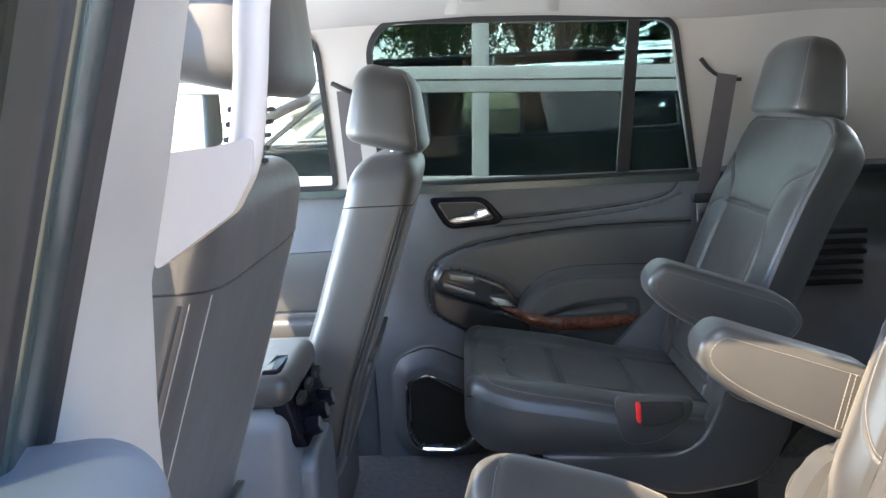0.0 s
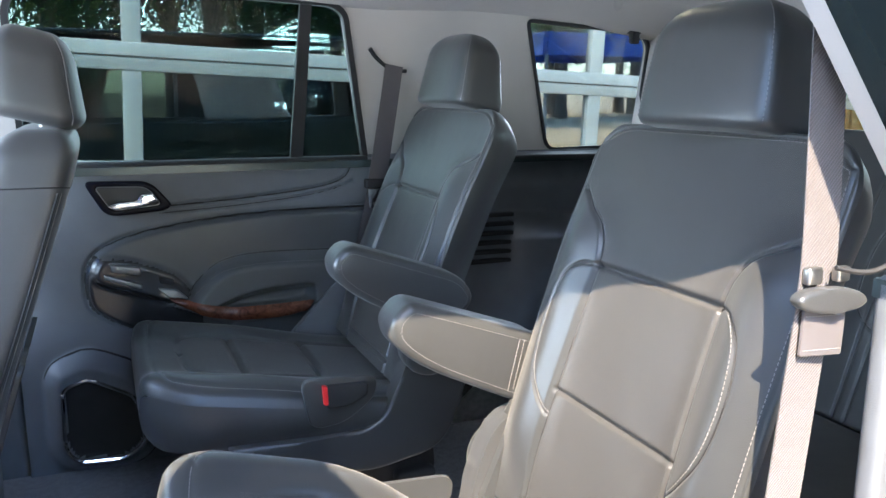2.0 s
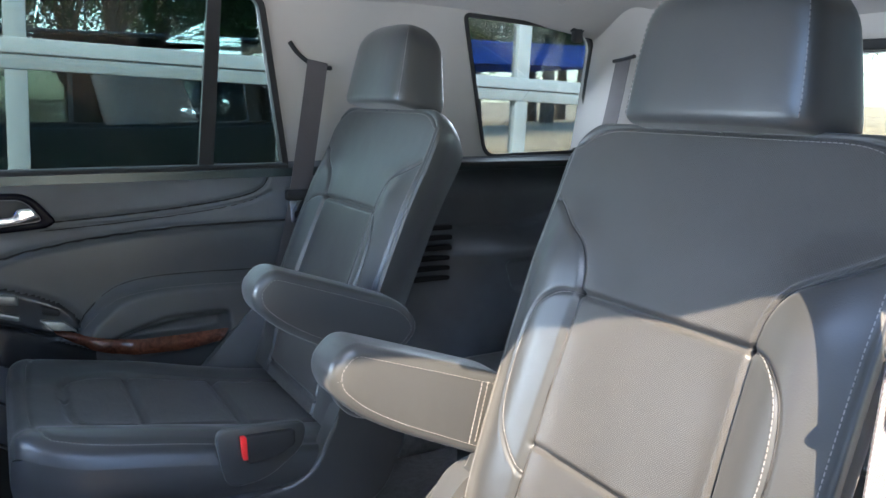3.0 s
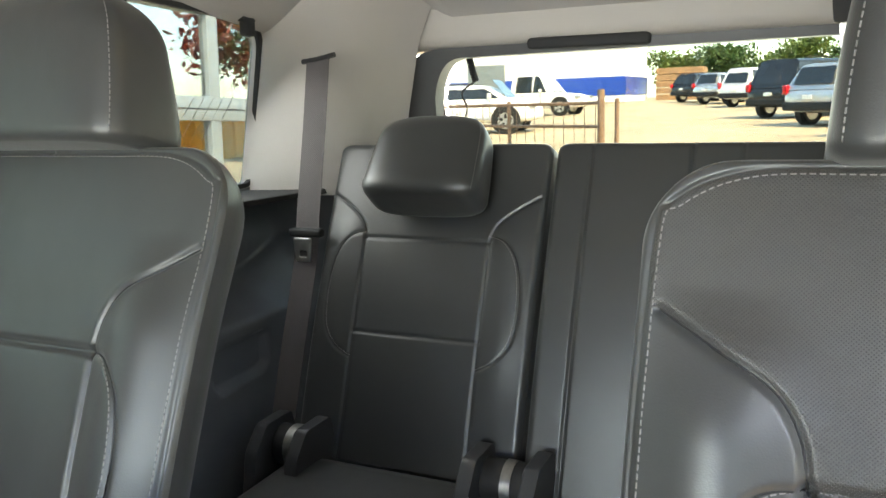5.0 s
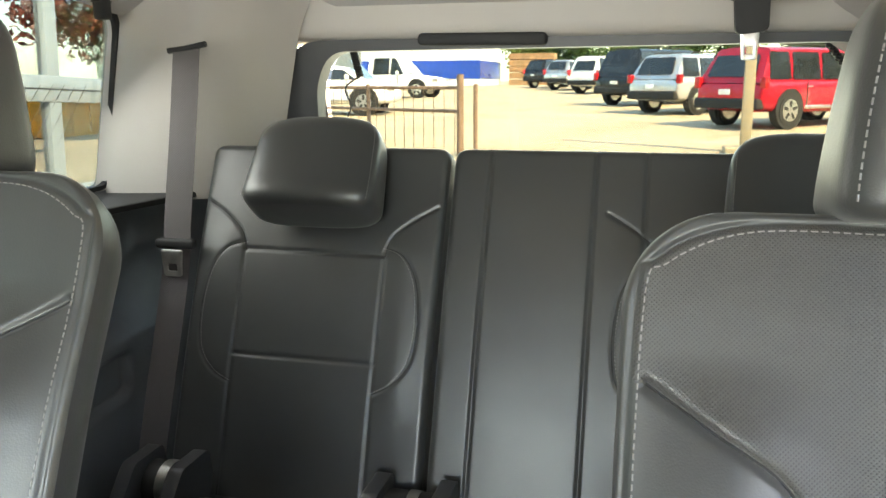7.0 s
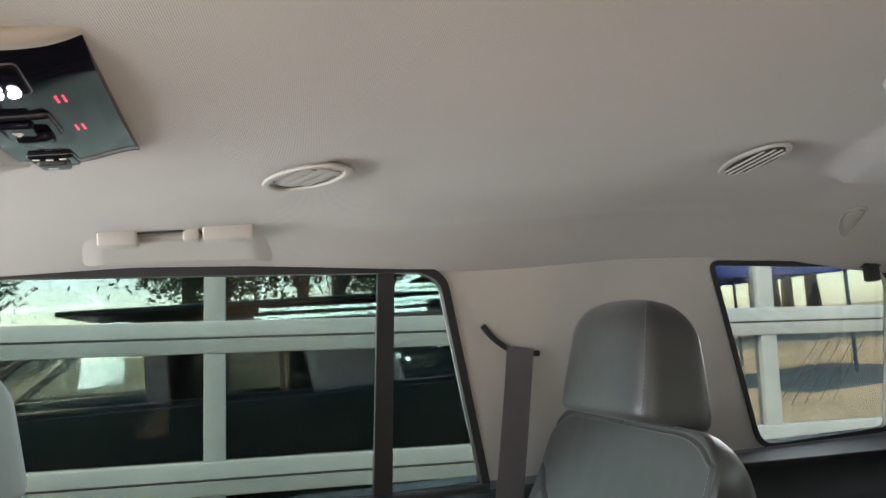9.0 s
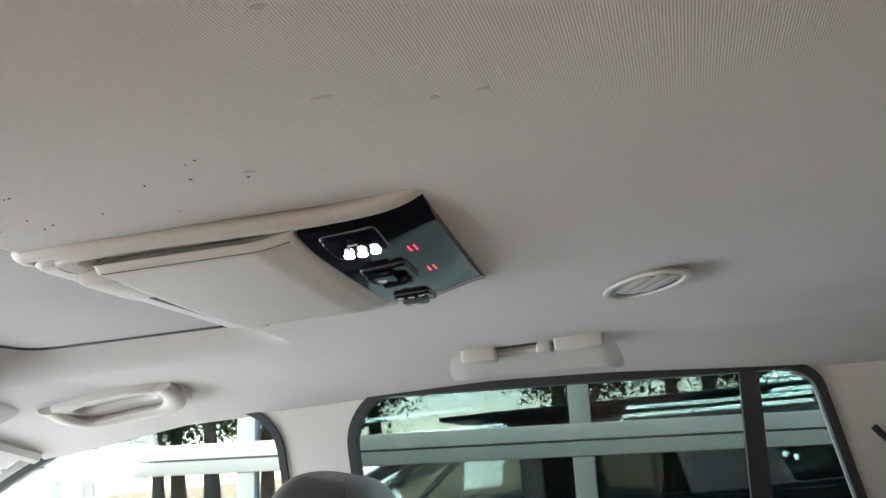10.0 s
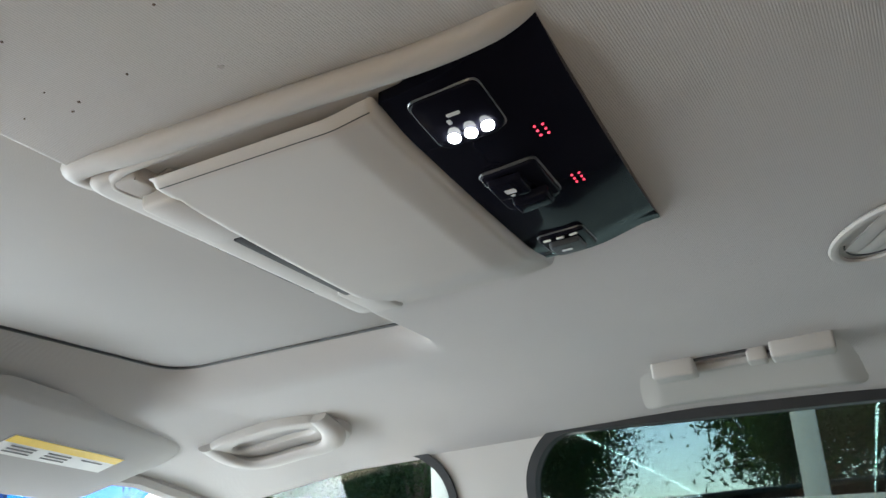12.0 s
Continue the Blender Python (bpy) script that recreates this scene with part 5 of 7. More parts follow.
    sheet_parts(U, V, Wc, reg, {1: ("cushion", LEATHER, "black leather seat cushion"), 2: ("cushion_insert", PERF, "perforated cushion insert")}, seat, cm, "uvw", flip=True)
    def on_c(u, v):
        j = int(np.clip(round(v / 0.58 * 99), 0, 99))
        i = int(np.argmin(np.abs(U[j] - u)))
        return (u, v, Wc[j, i] + 0.0006)
    part("stitching", dashes([on_c(p[0] * 1.02, p[1]) for p in rim_l[3:-3]], 0.0007, 0.0042, 0.0022), THREAD, seat, "pale stitching", m=cm)
    # cushion flank
    path = [(U[j, 0], V[j, 0], Wc[j, 0]) for j in range(99, -1, -3)] + [(U[0, i], V[0, i], Wc[0, i]) for i in range(0, 100, 3)] + [(U[j, -1], V[j, -1], Wc[j, -1]) for j in range(0, 100, 3)]
    bm = bmesh.new()
    rings = []
    for k in range(6):
        t = k / 5
        ring = []
        for u, v, w in path:
            zt = -0.140 - 0.02 * v / 0.58
            o = 0.007 * math.sin(math.pi * t)
            d = Vector((u, v - 0.29, 0)).normalized()
            ring.append(bm.verts.new((u + d.x * (o - 0.018 * t ** 3), v + d.y * (o - 0.025 * t ** 3), w + (zt - w) * t)))
        rings.append(ring)
    for A_, B_ in zip(rings[:-1], rings[1:]):
        for j in range(len(A_) - 1):
            bm.faces.new((A_[j], A_[j + 1], B_[j + 1], B_[j]))
    bm.faces.new(rings[-1])
    part("cushion_flank", bm, LEATHER, seat, "", m=cm)
    # aisle-side shield and base
    ins = -side  # towards the aisle
    prof = rpoly([(0.40, 0.775), (0.60, 0.765), (0.70, 0.772), (0.745, 0.80), (0.80, 0.93), (0.845, 1.03), (0.93, 1.08), (0.945, 0.86), (0.885, 0.70), (0.70, 0.668), (0.43, 0.745)], [0.012, 0.05, 0.04, 0.06, 0.06, 0.08, 0.06, 0.06, 0.06, 0.05, 0.04])
    part("side_shield", plate(prof, [], 0.045, (lambda i: lambda a, b, c: Vector((a - 0.6, i * (0.235 + c), b - 0.50)))(ins), 0.009), LEATHER, seat, "charcoal side shield")
    prof2 = rpoly([(0.42, 0.765), (0.88, 0.78), (0.90, 0.58), (0.72, 0.56), (0.48, 0.60)], 0.05)
    part("base", plate(prof2, [], 0.38, lambda a, b, c: Vector((a - 0.6, -0.19 + c, b - 0.50)), 0.02), DARK, seat, "black seat base")
    for x in (0.45, 0.84):
        for y in (-0.19, 0.19):
            part("foot", rbox(x - 0.6 - 0.05, x - 0.6 + 0.05, y - 0.03, y + 0.03, 0.0, 0.12, 0.012), DARK, seat)
    part("outer_shield", plate(rpoly([(0.62, 0.80), (0.80, 0.99), (0.92, 1.02), (0.92, 0.80), (0.8, 0.70)], 0.05), [], 0.03, (lambda i: lambda a, b, c: Vector((a - 0.6, -i * (0.262 + c), b - 0.50)))(ins), 0.01), PLASTIC, seat)
    bolt = bmesh.new()
    bmesh.ops.create_cone(bolt, segments=14, radius1=0.011, radius2=0.008, depth=0.008, cap_ends=True, matrix=Matrix.Translation((0.825 - 0.6 + (0 if side > 0 else 0.062), ins * 0.283, (0.945 if side > 0 else 0.905) - 0.50)) @ pose(0, 0, 0, 90, 0, 0))
    part("pivot_cap", bolt, STEEL, seat, "small metal pivot cap")
    # buckle pocket
    drop = 0.0 if side > 0 else 0.012
    part("buckle_pocket", plate(rpoly([(0.555, 0.905), (0.725, 0.895), (0.72, 0.845), (0.65, 0.795), (0.575, 0.79)], 0.03), [], 0.012, (lambda i: lambda a, b, c: Vector((a - 0.6, i * (0.268 + c), b - 0.50 - drop)))(ins), 0.004), LEATHER, seat, "leather buckle pocket")
    bk = part("buckle", plate(rpoly([(0.605, 0.888), (0.70, 0.885), (0.70, 0.855), (0.66, 0.838), (0.61, 0.835)], 0.008), [], 0.014, (lambda i: lambda a, b, c: Vector((a - 0.6, i * (0.276 + c), b - 0.50 - drop)))(ins), 0.004), DARK, seat, "belt buckle")
    part("red_button", plate(rpoly([(0.600, 0.888), (0.610, 0.888), (0.612, 0.845), (0.603, 0.845)], 0.003), [], 0.018, (lambda i: lambda a, b, c: Vector((a - 0.6, i * (0.274 + c), b - 0.50 - drop)))(ins), 0.002), RED, bk, "red release button")
    # armrest, raised a little
    arm_prof = rpoly([(0.613, 1.166), (0.645, 1.199), (0.75, 1.163), (0.895, 1.112), (0.93, 1.06), (0.86, 0.99), (0.80, 1.018), (0.70, 1.066), (0.649, 1.098), (0.616, 1.131)], [0.02, 0.03, 0.1, 0.06, 0.06, 0.04, 0.06, 0.08, 0.03, 0.03])
    bm = plate(arm_prof, [], 0.085, (lambda i: lambda a, b, c: Vector((a - 0.6, i * (0.262 + c), b - 0.50)))(ins))
    bmesh.ops.dissolve_limit(bm, angle_limit=0.01, verts=bm.verts[:], edges=bm.edges[:])
    bmesh.ops.bevel(bm, geom=[e for e in bm.edges if e.calc_face_angle(0) > 1.0], offset=0.015, segments=4, profile=0.5, affect="EDGES")
    arm = part("armrest", bm, LEATHER, seat, "padded leather armrest")
    bm = bmesh.new()
    bmesh.ops.create_cone(bm, segments=36, radius1=0.066, radius2=0.066, depth=0.05, cap_ends=True, matrix=Matrix.Translation((0.835 - 0.6, ins * 0.296, (0.955 if side > 0 else 0.888) - 0.50)) @ pose(0, 0, 0, 90, 0, 0))
    bmesh.ops.bevel(bm, geom=[e for e in bm.edges if e.calc_face_angle(0) > 1], offset=0.012, segments=4, profile=0.5, affect="EDGES")
    part("pivot_cover", bm, LEATHER, seat, "round leather pivot cover")
    if side < 0:
        for k, (w0, w1, r) in enumerate(((0.252, 0.300, 0.0), (0.300, 0.312, 0.012))):
            band = smooth_line([(0.735, 0.72), (0.752, 0.84), (0.774, 0.92), (0.80, 0.965), (0.835, 0.985), (0.872, 0.985)], 5)
            inner_b = smooth_line([(0.790, 0.72), (0.788, 0.84), (0.795, 0.905), (0.812, 0.938), (0.838, 0.955), (0.872, 0.960)], 5)
            outl = [(p[0] + r, p[1] - r * 0.5) for p in band] + [(p[0] - r, p[1]) for p in inner_b[::-1]]
            part("recliner_shield", plate(outl, [], w1 - w0, (lambda i, w: lambda a, b, c: Vector((a - 0.6, i * (w + c), b - 0.50)))(ins, w0), 0.004), BACKVINYL, seat, "grained plastic recliner shield")
    inner = grow(arm_prof, -0.015)
    for yy in (0.2612, 0.3478):
        part("stitching", dashes([(a - 0.6, ins * yy, b - 0.50) for a, b in inner + inner[:1]], 0.00045, 0.004, 0.0022), THREAD, arm, "pale stitching")
    for k in (0, 1):
        a0, b0, a1, b1 = 0.853 - k * 0.010, 1.112, 0.832 - k * 0.010, 1.022
        part("seam", dashes([(a0 - 0.6, ins * 0.2608, b0 - 0.50), (a1 - 0.6, ins * 0.2608, b1 - 0.50)], 0.0008, 0.0045, 0.002), THREAD, arm, "double stitching")
    return seat


captain_seat(1)
captain_seat(-1)

# ---- third-row bench ----
T_TOP, T_MID, TV1 = 0.442, 0.25, 0.645


def bench_back(name, label, y0, y1, zones):
    """A backrest section from y0 to y1; zones: centres of the moulded sitting places in it."""
    yc, hw = (y0 + y1) / 2, abs(y1 - y0) / 2
    ob = thing(name, label, "car seat", (1.6, yc, 0.50), "third-row seats")
    m = recline(1.592 - 1.6, 0, 0.82 - 0.50)
    seams, threads, pads = [], [], []
    for c in zones:
        c -= yc
        for s in (-1, 1):
            sh = smooth_line([(c + s * 0.224, 0.532), (c + s * 0.18, 0.505), (c + s * 0.146, 0.475), (c + s * 0.135, T_TOP)], 6)
            dee = smooth_line([(c + s * 0.137, T_TOP + 0.012), (c + s * 0.17, T_TOP), (c + s * 0.197, 0.40), (c + s * 0.207, 0.33), (c + s * 0.200, 0.26), (c + s * 0.172, 0.22), (c + s * 0.137, 0.20)], 6)
            seams += [(sh, 0.0025, 0.003), ([(c + s * 0.135, T_TOP), (c + s * 0.135, 0.0)], 0.003, 0.003), (dee, 0.002, 0.003)]
            threads.append([(u - s * 0.005, v) for u, v in dee])
            pads.append([tuple(p) for p in dee])
        seams += [([(c - 0.135, T_TOP), (c + 0.135, T_TOP)], 0.0035, 0.003), ([(c - 0.135, T_MID), (c + 0.135, T_MID)], 0.003, 0.003)]
    if len(zones) and hw > 0.3:
        for yy in (0.029, -0.152, -0.236):
            seams.append(([(yy - yc, 0.0), (yy - yc, TV1)], 0.004, 0.003))
    U, V, W = back_sheet(hw, TV1, seams, 0.0, 0.0, nu=int(hw * 700), nv=200, corner=0.022, edge=0.014, drop=0.014)
    for c in zones:
        W = W + 0.005 * np.exp(-((np.abs(U - (c - yc)) - 0.175) / 0.035) ** 2) * step(V, 0.1, 0.25) * (1 - step(V, 0.42, 0.52))
    cu, cv = (U[:-1, :-1] + U[1:, 1:]) / 2, (V[:-1, :-1] + V[1:, 1:]) / 2
    reg = np.full(cu.shape, 1)
    for c in zones:
        reg[(np.abs(cu - (c - yc)) < 0.135) & (cv < T_TOP)] = 2
        reg[(np.abs(cu - (c - yc)) < 0.135) & (cv < T_MID)] = 3
    for k, pd in enumerate(pads):
        reg[inside(cu, cv, pd)] = 4 + k
    names = {1: ("back_cover", LEATHER, "black leather back"), 2: ("upper_insert", LEATHER, ""), 3: ("lower_insert", LEATHER, "")}
    for k in range(len(pads)):
        names[4 + k] = ("bolster_pad", LEATHER, "")
    sheet_parts(U, V, W, reg, names, ob, m, flip=True)
    part("back_shell", back_rim(U, V, W, 0.10, 0.01), LEATHER, ob, "", m=m)
    for th in threads:
        part("stitching", dashes(surf_line(U, V, W, th, 0.0003), 0.0007, 0.0042, 0.0022), THREAD, ob, "pale stitching", m=m)
    for line, dp, wd in seams:
        part("seam", tube(surf_line(U, V, W, [tuple(p) for p in line], 0.0), 0.0011, 5), DARK, ob, "dark seam", m=m)
    for c in zones:
        hr = part("headrest", head_rest(0.122, 0.185, 0.105, 0.90, 0.42, 0.03), LEATHER, ob, "padded headrest tipped forward", m=recline(0.096, c - yc - (0.018 if c > 0 else 0.074), 0.808 if c > 0 else 0.788, radians(38.5)))
        for s in (-1, 1):
            part("stitching", dashes(head_stitch(0.122, 0.185, 0.105, 0.90, s), 0.0006, 0.004, 0.0022), THREAD, hr, "pale stitching")
    # cushion
    b = rbox(1.22 - 1.6, 1.60 - 1.6, -hw, hw, 0.12, 0.335, 0.06, 5)
    part("cushion", b, LEATHER, ob, "black leather bench cushion")
    part("front_valance", rbox(1.26 - 1.6, 1.30 - 1.6, -hw + 0.02, hw - 0.02, 0.0, 0.16, 0.01), PLASTIC, ob)
    return ob


bench_a = bench_back("third_row_seat", "black leather rear bench seat with tipped headrest", 0.105, 0.575, [0.341])
bench_back("third_row_seat", "wider black leather rear bench section with seams", -0.60, 0.097, [-0.40])


def hinge(bench, y, wide):
    o = Vector((1.56, y, 0.80)) - bench.location
    bm = bmesh.new()
    bmesh.ops.create_cone(bm, segments=20, radius1=0.04, radius2=0.04, depth=wide * 2 - 0.03, cap_ends=True, matrix=Matrix.Translation((0.0, 0, 0.05)) @ pose(0, 0, 0, 90, 0, 0))
    h = part("hinge", bm, DARK, bench, "black folding hinge", m=Matrix.Translation(o))
    for s in (-1, 1):
        prof = rpoly([(-0.10, -0.02), (-0.085, 0.06), (-0.045, 0.105), (0.035, 0.105), (0.05, 0.04), (0.03, -0.02)], 0.010)
        part("arm", plate(prof, [], 0.028, (lambda q: lambda a, b, c: Vector((a, q + c - 0.014, b)))(s * wide), 0.005), SOFT, h)
    bm = bmesh.new()
    bmesh.ops.create_cone(bm, segments=20, radius1=0.0415, radius2=0.0415, depth=0.018, cap_ends=True, matrix=Matrix.Translation((0.0, -0.005, 0.05)) @ pose(0, 0, 0, 90, 0, 0))
    part("steel_band", bm, STEEL, h, "steel band")


hinge(bench_a, 0.105, 0.055)
hinge(bench_a, 0.545, 0.045)

# ---- belts ----
b2 = thing("seat_belt", "mauve grey seat belt hanging from a slot in the pillar trim", "seat belt", (0.95, 0.77, 1.55), "seat belts")
q = Vector((-0.95, -0.77, -1.55))
ribbon([Vector(p) + q for p in ((0.972, 0.762, 1.568), (0.945, 0.752, 1.42), (0.912, 0.742, 1.25), (0.888, 0.742, 1.13), (0.84, 0.75, 0.95), (0.80, 0.755, 0.80))], 0.052, (1, 0, -0.25), 0.0016, BELT, "webbing", b2)
slot = [tuple(Vector((a, flank_y(z) - 0.004, z)) + q) for a, z in ((0.905, 1.612), (0.925, 1.588), (0.955, 1.566), (0.985, 1.556), (1.015, 1.553))]
part("slot", tube(smooth_line(slot, 6), 0.007, 8, flat=0.8), DARK, b2, "black curved slot")
part("stop", rbox(0.875 - 0.95, 0.937 - 0.95, -0.040, -0.020, 1.232 - 1.55, 1.258 - 1.55, 0.005), DARK, b2, "black belt stop")
part("tongue", plate(rpoly([(-0.020, -0.055), (0.020, -0.055), (0.024, 0.0), (-0.024, 0.0)], 0.005), [rpoly([(-0.010, -0.045), (0.010, -0.045), (0.010, -0.028), (-0.010, -0.028)], 0.003)], 0.004, lambda a, b, c: Vector((a + 0.905 - 0.95, -0.036 - c, b + 1.232 - 1.55)), 0.001), CHROME, b2, "chrome buckle tongue")

bf = thing("seat_belt", "grey front seat belt on the centre pillar trim", "seat belt", (-0.03, 0.745, 1.55), "seat belts")
q = Vector((0.03, -0.745, -1.55))
part("guide", tube([Vector(p) + q for p in smooth_line([(-0.075, 0.738, 1.595), (-0.045, 0.728, 1.58), (-0.02, 0.728, 1.57), (-0.005, 0.735, 1.585)], 5)], 0.010, 8, flat=0.7), DARK, bf, "black belt guide")
ribbon([Vector(p) + q for p in ((-0.04, 0.728, 1.575), (-0.035, 0.735, 1.45), (-0.03, 0.745, 1.30), (-0.03, 0.75, 1.0))], 0.048, (1, 0, -0.1), 0.0016, BELT, "webbing", bf)
b3 = thing("seat_belt", "mauve grey seat belt hanging beside the rear bench", "seat belt", (1.82, 0.61, 1.6), "seat belts")
q = Vector((-1.82, -0.61, -1.6))
ribbon([Vector(p) + q for p in ((1.825, 0.618, 1.598), (1.79, 0.615, 1.45), (1.745, 0.610, 1.29), (1.715, 0.606, 1.18), (1.65, 0.612, 0.98), (1.60, 0.62, 0.80))], 0.052, (0.15, -1, 0), 0.0016, BELT, "webbing", b3)
part("slot", tube(smooth_line([Vector((1.822, 0.655, 1.592)) + q, Vector((1.825, 0.62, 1.596)) + q, Vector((1.83, 0.58, 1.604)) + q], 6), 0.007, 8, flat=0.8), DARK, b3, "black slot")
part("stop", rbox(1.715 - 1.82, 1.735 - 1.82, -0.045, 0.035, 1.232 - 1.6, 1.250 - 1.6, 0.006), DARK, b3, "black belt stop")
part("tongue", plate(rpoly([(-0.018, -0.050), (0.018, -0.050), (0.022, 0.0), (-0.022, 0.0)], 0.005), [rpoly([(-0.010, -0.040), (0.010, -0.040), (0.010, -0.026), (-0.010, -0.026)], 0.003)], 0.004, lambda a, b, c: Vector((1.712 - 1.82 - c, a - 0.004, b + 1.232 - 1.6)), 0.001), STEEL, b3, "steel buckle tongue")
cov = thing("belt_cover", "pale access cover set into the tail trim", "cover", (1.8745, 0.694, 1.52))
part("lid", plate(rpoly([(-0.03, -0.04), (0.03, -0.045), (0.03, 0.04), (-0.03, 0.045)], 0.012), [], 0.004, lambda a, b, c: Vector((-c - 0.002, a, b)), 0.001), BEIGE, cov, m=pose(0, 0, 0, 0, 0, 20))

b1 = thing("seat_belt", "mauve grey seat belt with a sunlit lower half on its pillar", "seat belt", (0.872, -0.80, 1.3), "seat belts")
q = Vector((-0.88, 0.80, -1.3))
ribbon([Vector(p) + q for p in ((0.915, -0.745, 1.70), (0.895, -0.775, 1.50), (0.882, -0.795, 1.35), (0.875, -0.80, 1.28), (0.868, -0.80, 1.20), (0.855, -0.80, 1.05), (0.83, -0.80, 0.80))], 0.056, (1, 0.1, -0.2), 0.0016, BELT, "webbing", b1)
guide = [(0.047 * math.copysign(abs(math.cos(a)) ** 0.8, math.cos(a)), 0.013 * math.sin(a) - 0.07 * 0.047 * math.cos(a)) for a in np.linspace(0, 2 * math.pi, 40, endpoint=False)]
part("belt_guide", plate(guide, [], 0.014, lambda a, b, c: Vector((a, -0.008 - c, b - 0.008)), 0.005), LEATHER, b1, "grey oval belt guide")
part("fold", plate(rpoly([(-0.029, -0.066), (0.029, -0.070), (0.030, -0.020), (-0.028, -0.016)], 0.003), [], 0.003, lambda a, b, c: Vector((a, -0.007 - c, b)), 0.001), BELT, b1, "doubled webbing")
for dz in (-0.024, -0.060):
    part("stitching", dashes([(-0.026, -0.0105, dz), (0.027, -0.0105, dz - 0.003)], 0.0006, 0.003, 0.0015), THREAD, b1)
part("clip", rbox(-0.028, -0.008, -0.012, -0.002, 0.008, 0.026, 0.003), STEEL, b1)
part("clip", rbox(0.012, 0.030, -0.012, -0.002, 0.008, 0.024, 0.003), STEEL, b1)
part("cord", tube(smooth_line([(0.0, -0.018, 0.026), (0.04, -0.03, 0.022), (0.10, -0.04, 0.05), (0.16, -0.05, 0.075)], 6), 0.003, 6), DARK, b1, "thin black cord")

hb = thing("hanging_buckle", "black centre belt buckle hanging from the roof", "belt buckle", (1.87, -0.385, 1.66))
part("bracket", rbox(-0.02, 0.03, -0.10, 0.035, 0.0, 0.05, 0.01), DARK, hb)
part("buckle", plate(rpoly([(-0.028, -0.05), (0.022, -0.055), (0.03, 0.03), (-0.026, 0.035)], 0.01), [], 0.03, lambda a, b, c: Vector((c - 0.02, a, b + 0.0)), 0.008), DARK, hb, "black buckle housing")
part("tongue", plate(rpoly([(-0.013, -0.095), (0.010, -0.095), (0.014, -0.05), (-0.016, -0.05)], 0.004), [rpoly([(-0.007, -0.086), (0.005, -0.086), (0.005, -0.074), (-0.007, -0.074)], 0.002)], 0.004, lambda a, b, c: Vector((-c, a, b)), 0.001), STEEL, hb, "steel tongue")

# ---- front seats ----
def front_seat(x, yc, up, label, rise=0.0, fore=0.0, deep=0.15):
    """x: rear of the backrest at shoulder height; up: extra reach of the headrest."""
    seat = thing("front_seat", label, "car seat", (x - 0.1, yc, 0.50), "front seats")
    q = Vector((-(x - 0.1), 0, -0.50))
    top = 1.425 + rise
    bm = bmesh.new()
    rings = []
    zs = [(0.70, 0.03), (0.705, 0.015), (0.72, 0.0)] + [(0.72 + (top - 0.055 - 0.72) * k / 14, 0.0) for k in range(1, 15)] + [(top - 0.055 + 0.055 * math.sin(math.pi / 2 * k / 8), 0.055 * (1 - math.cos(math.pi / 2 * k / 8))) for k in range(1, 9)]
    for z, inset in zs:
        zz = z - rise * (z - 0.72) / (top - 0.72)
        rr = float(np.interp(zz, [0.70, 0.93, 1.17, 1.33, 1.425], [x - 0.18, x - 0.12, x - 0.035, x + 0.02, x + 0.042]))
        ff = float(np.interp(zz, [0.70, 0.90, 1.07, 1.32, 1.425], [x - 0.30, x - 0.285, x - 0.215, x - 0.135, x - 0.105]))
        w = 0.26 * (1 - 0.12 * max(0, (zz - 0.74) / 0.69) ** 3) - inset
        cx, hd = (rr + ff) / 2, (rr - ff) / 2 - inset * 0.9
        ring = []
        for i in range(72):
            om = 2 * math.pi * (i + 0.5) / 72
            c, sn = math.cos(om), math.sin(om)
            ring.append(bm.verts.new(Vector((cx + hd * math.copysign(abs(c) ** 0.34, c), w * math.copysign(abs(sn) ** 0.26, sn), z)) + q))
        rings.append(ring)
    for A, B in zip(rings[:-1], rings[1:]):
        for i in range(72):
            bm.faces.new((A[i - 1], A[i], B[i], B[i - 1]))
    bm.faces.new(rings[0])
    bm.faces.new(rings[-1])
    part("backrest", bm, BACKVINYL, seat, "smooth dark leather backrest")
    def skin(z, om, lift):
        """A point of the backrest's surface; om runs round it from the middle of its rear."""
        zz = z - rise * (z - 0.72) / (top - 0.72)
        rr = float(np.interp(zz, [0.70, 0.93, 1.17, 1.33, 1.425], [x - 0.18, x - 0.12, x - 0.035, x + 0.02, x + 0.042]))
        ff = float(np.interp(zz, [0.70, 0.90, 1.07, 1.32, 1.425], [x - 0.30, x - 0.285, x - 0.215, x - 0.135, x - 0.105]))
        w = 0.26 * (1 - 0.12 * max(0, (zz - 0.74) / 0.69) ** 3)
        c, sn = math.cos(om), math.sin(om)
        p = Vector(((rr + ff) / 2 + (rr - ff) / 2 * math.copysign(abs(c) ** 0.34, c), w * math.copysign(abs(sn) ** 0.26, sn), z))
        return p + (p - Vector(((rr + ff) / 2, 0, z))).normalized() * lift + q
    yoke = 1.31 + rise
    part("seam", tube([skin(yoke + 0.012 * abs(math.sin(om)), om, 0.0) for om in np.linspace(-2.6, 2.6, 120)], 0.0013, 5), DARK, seat, "dark yoke seam")
    for s in (-1, 1):
        zz = np.linspace(yoke, 0.78, 24)
        part("zip_seam", tube([skin(z, s * 1.12, 0.0) for z in zz], 0.0022, 6), DARK, seat)
        part("zip_thread", tube([skin(z, s * 0.92, 0.0) for z in zz], 0.0009, 5), THREAD, seat)
        part("side_seam", tube([skin(z, s * 0.42, 0.0) for z in zz], 0.0012, 5), THREAD, seat)
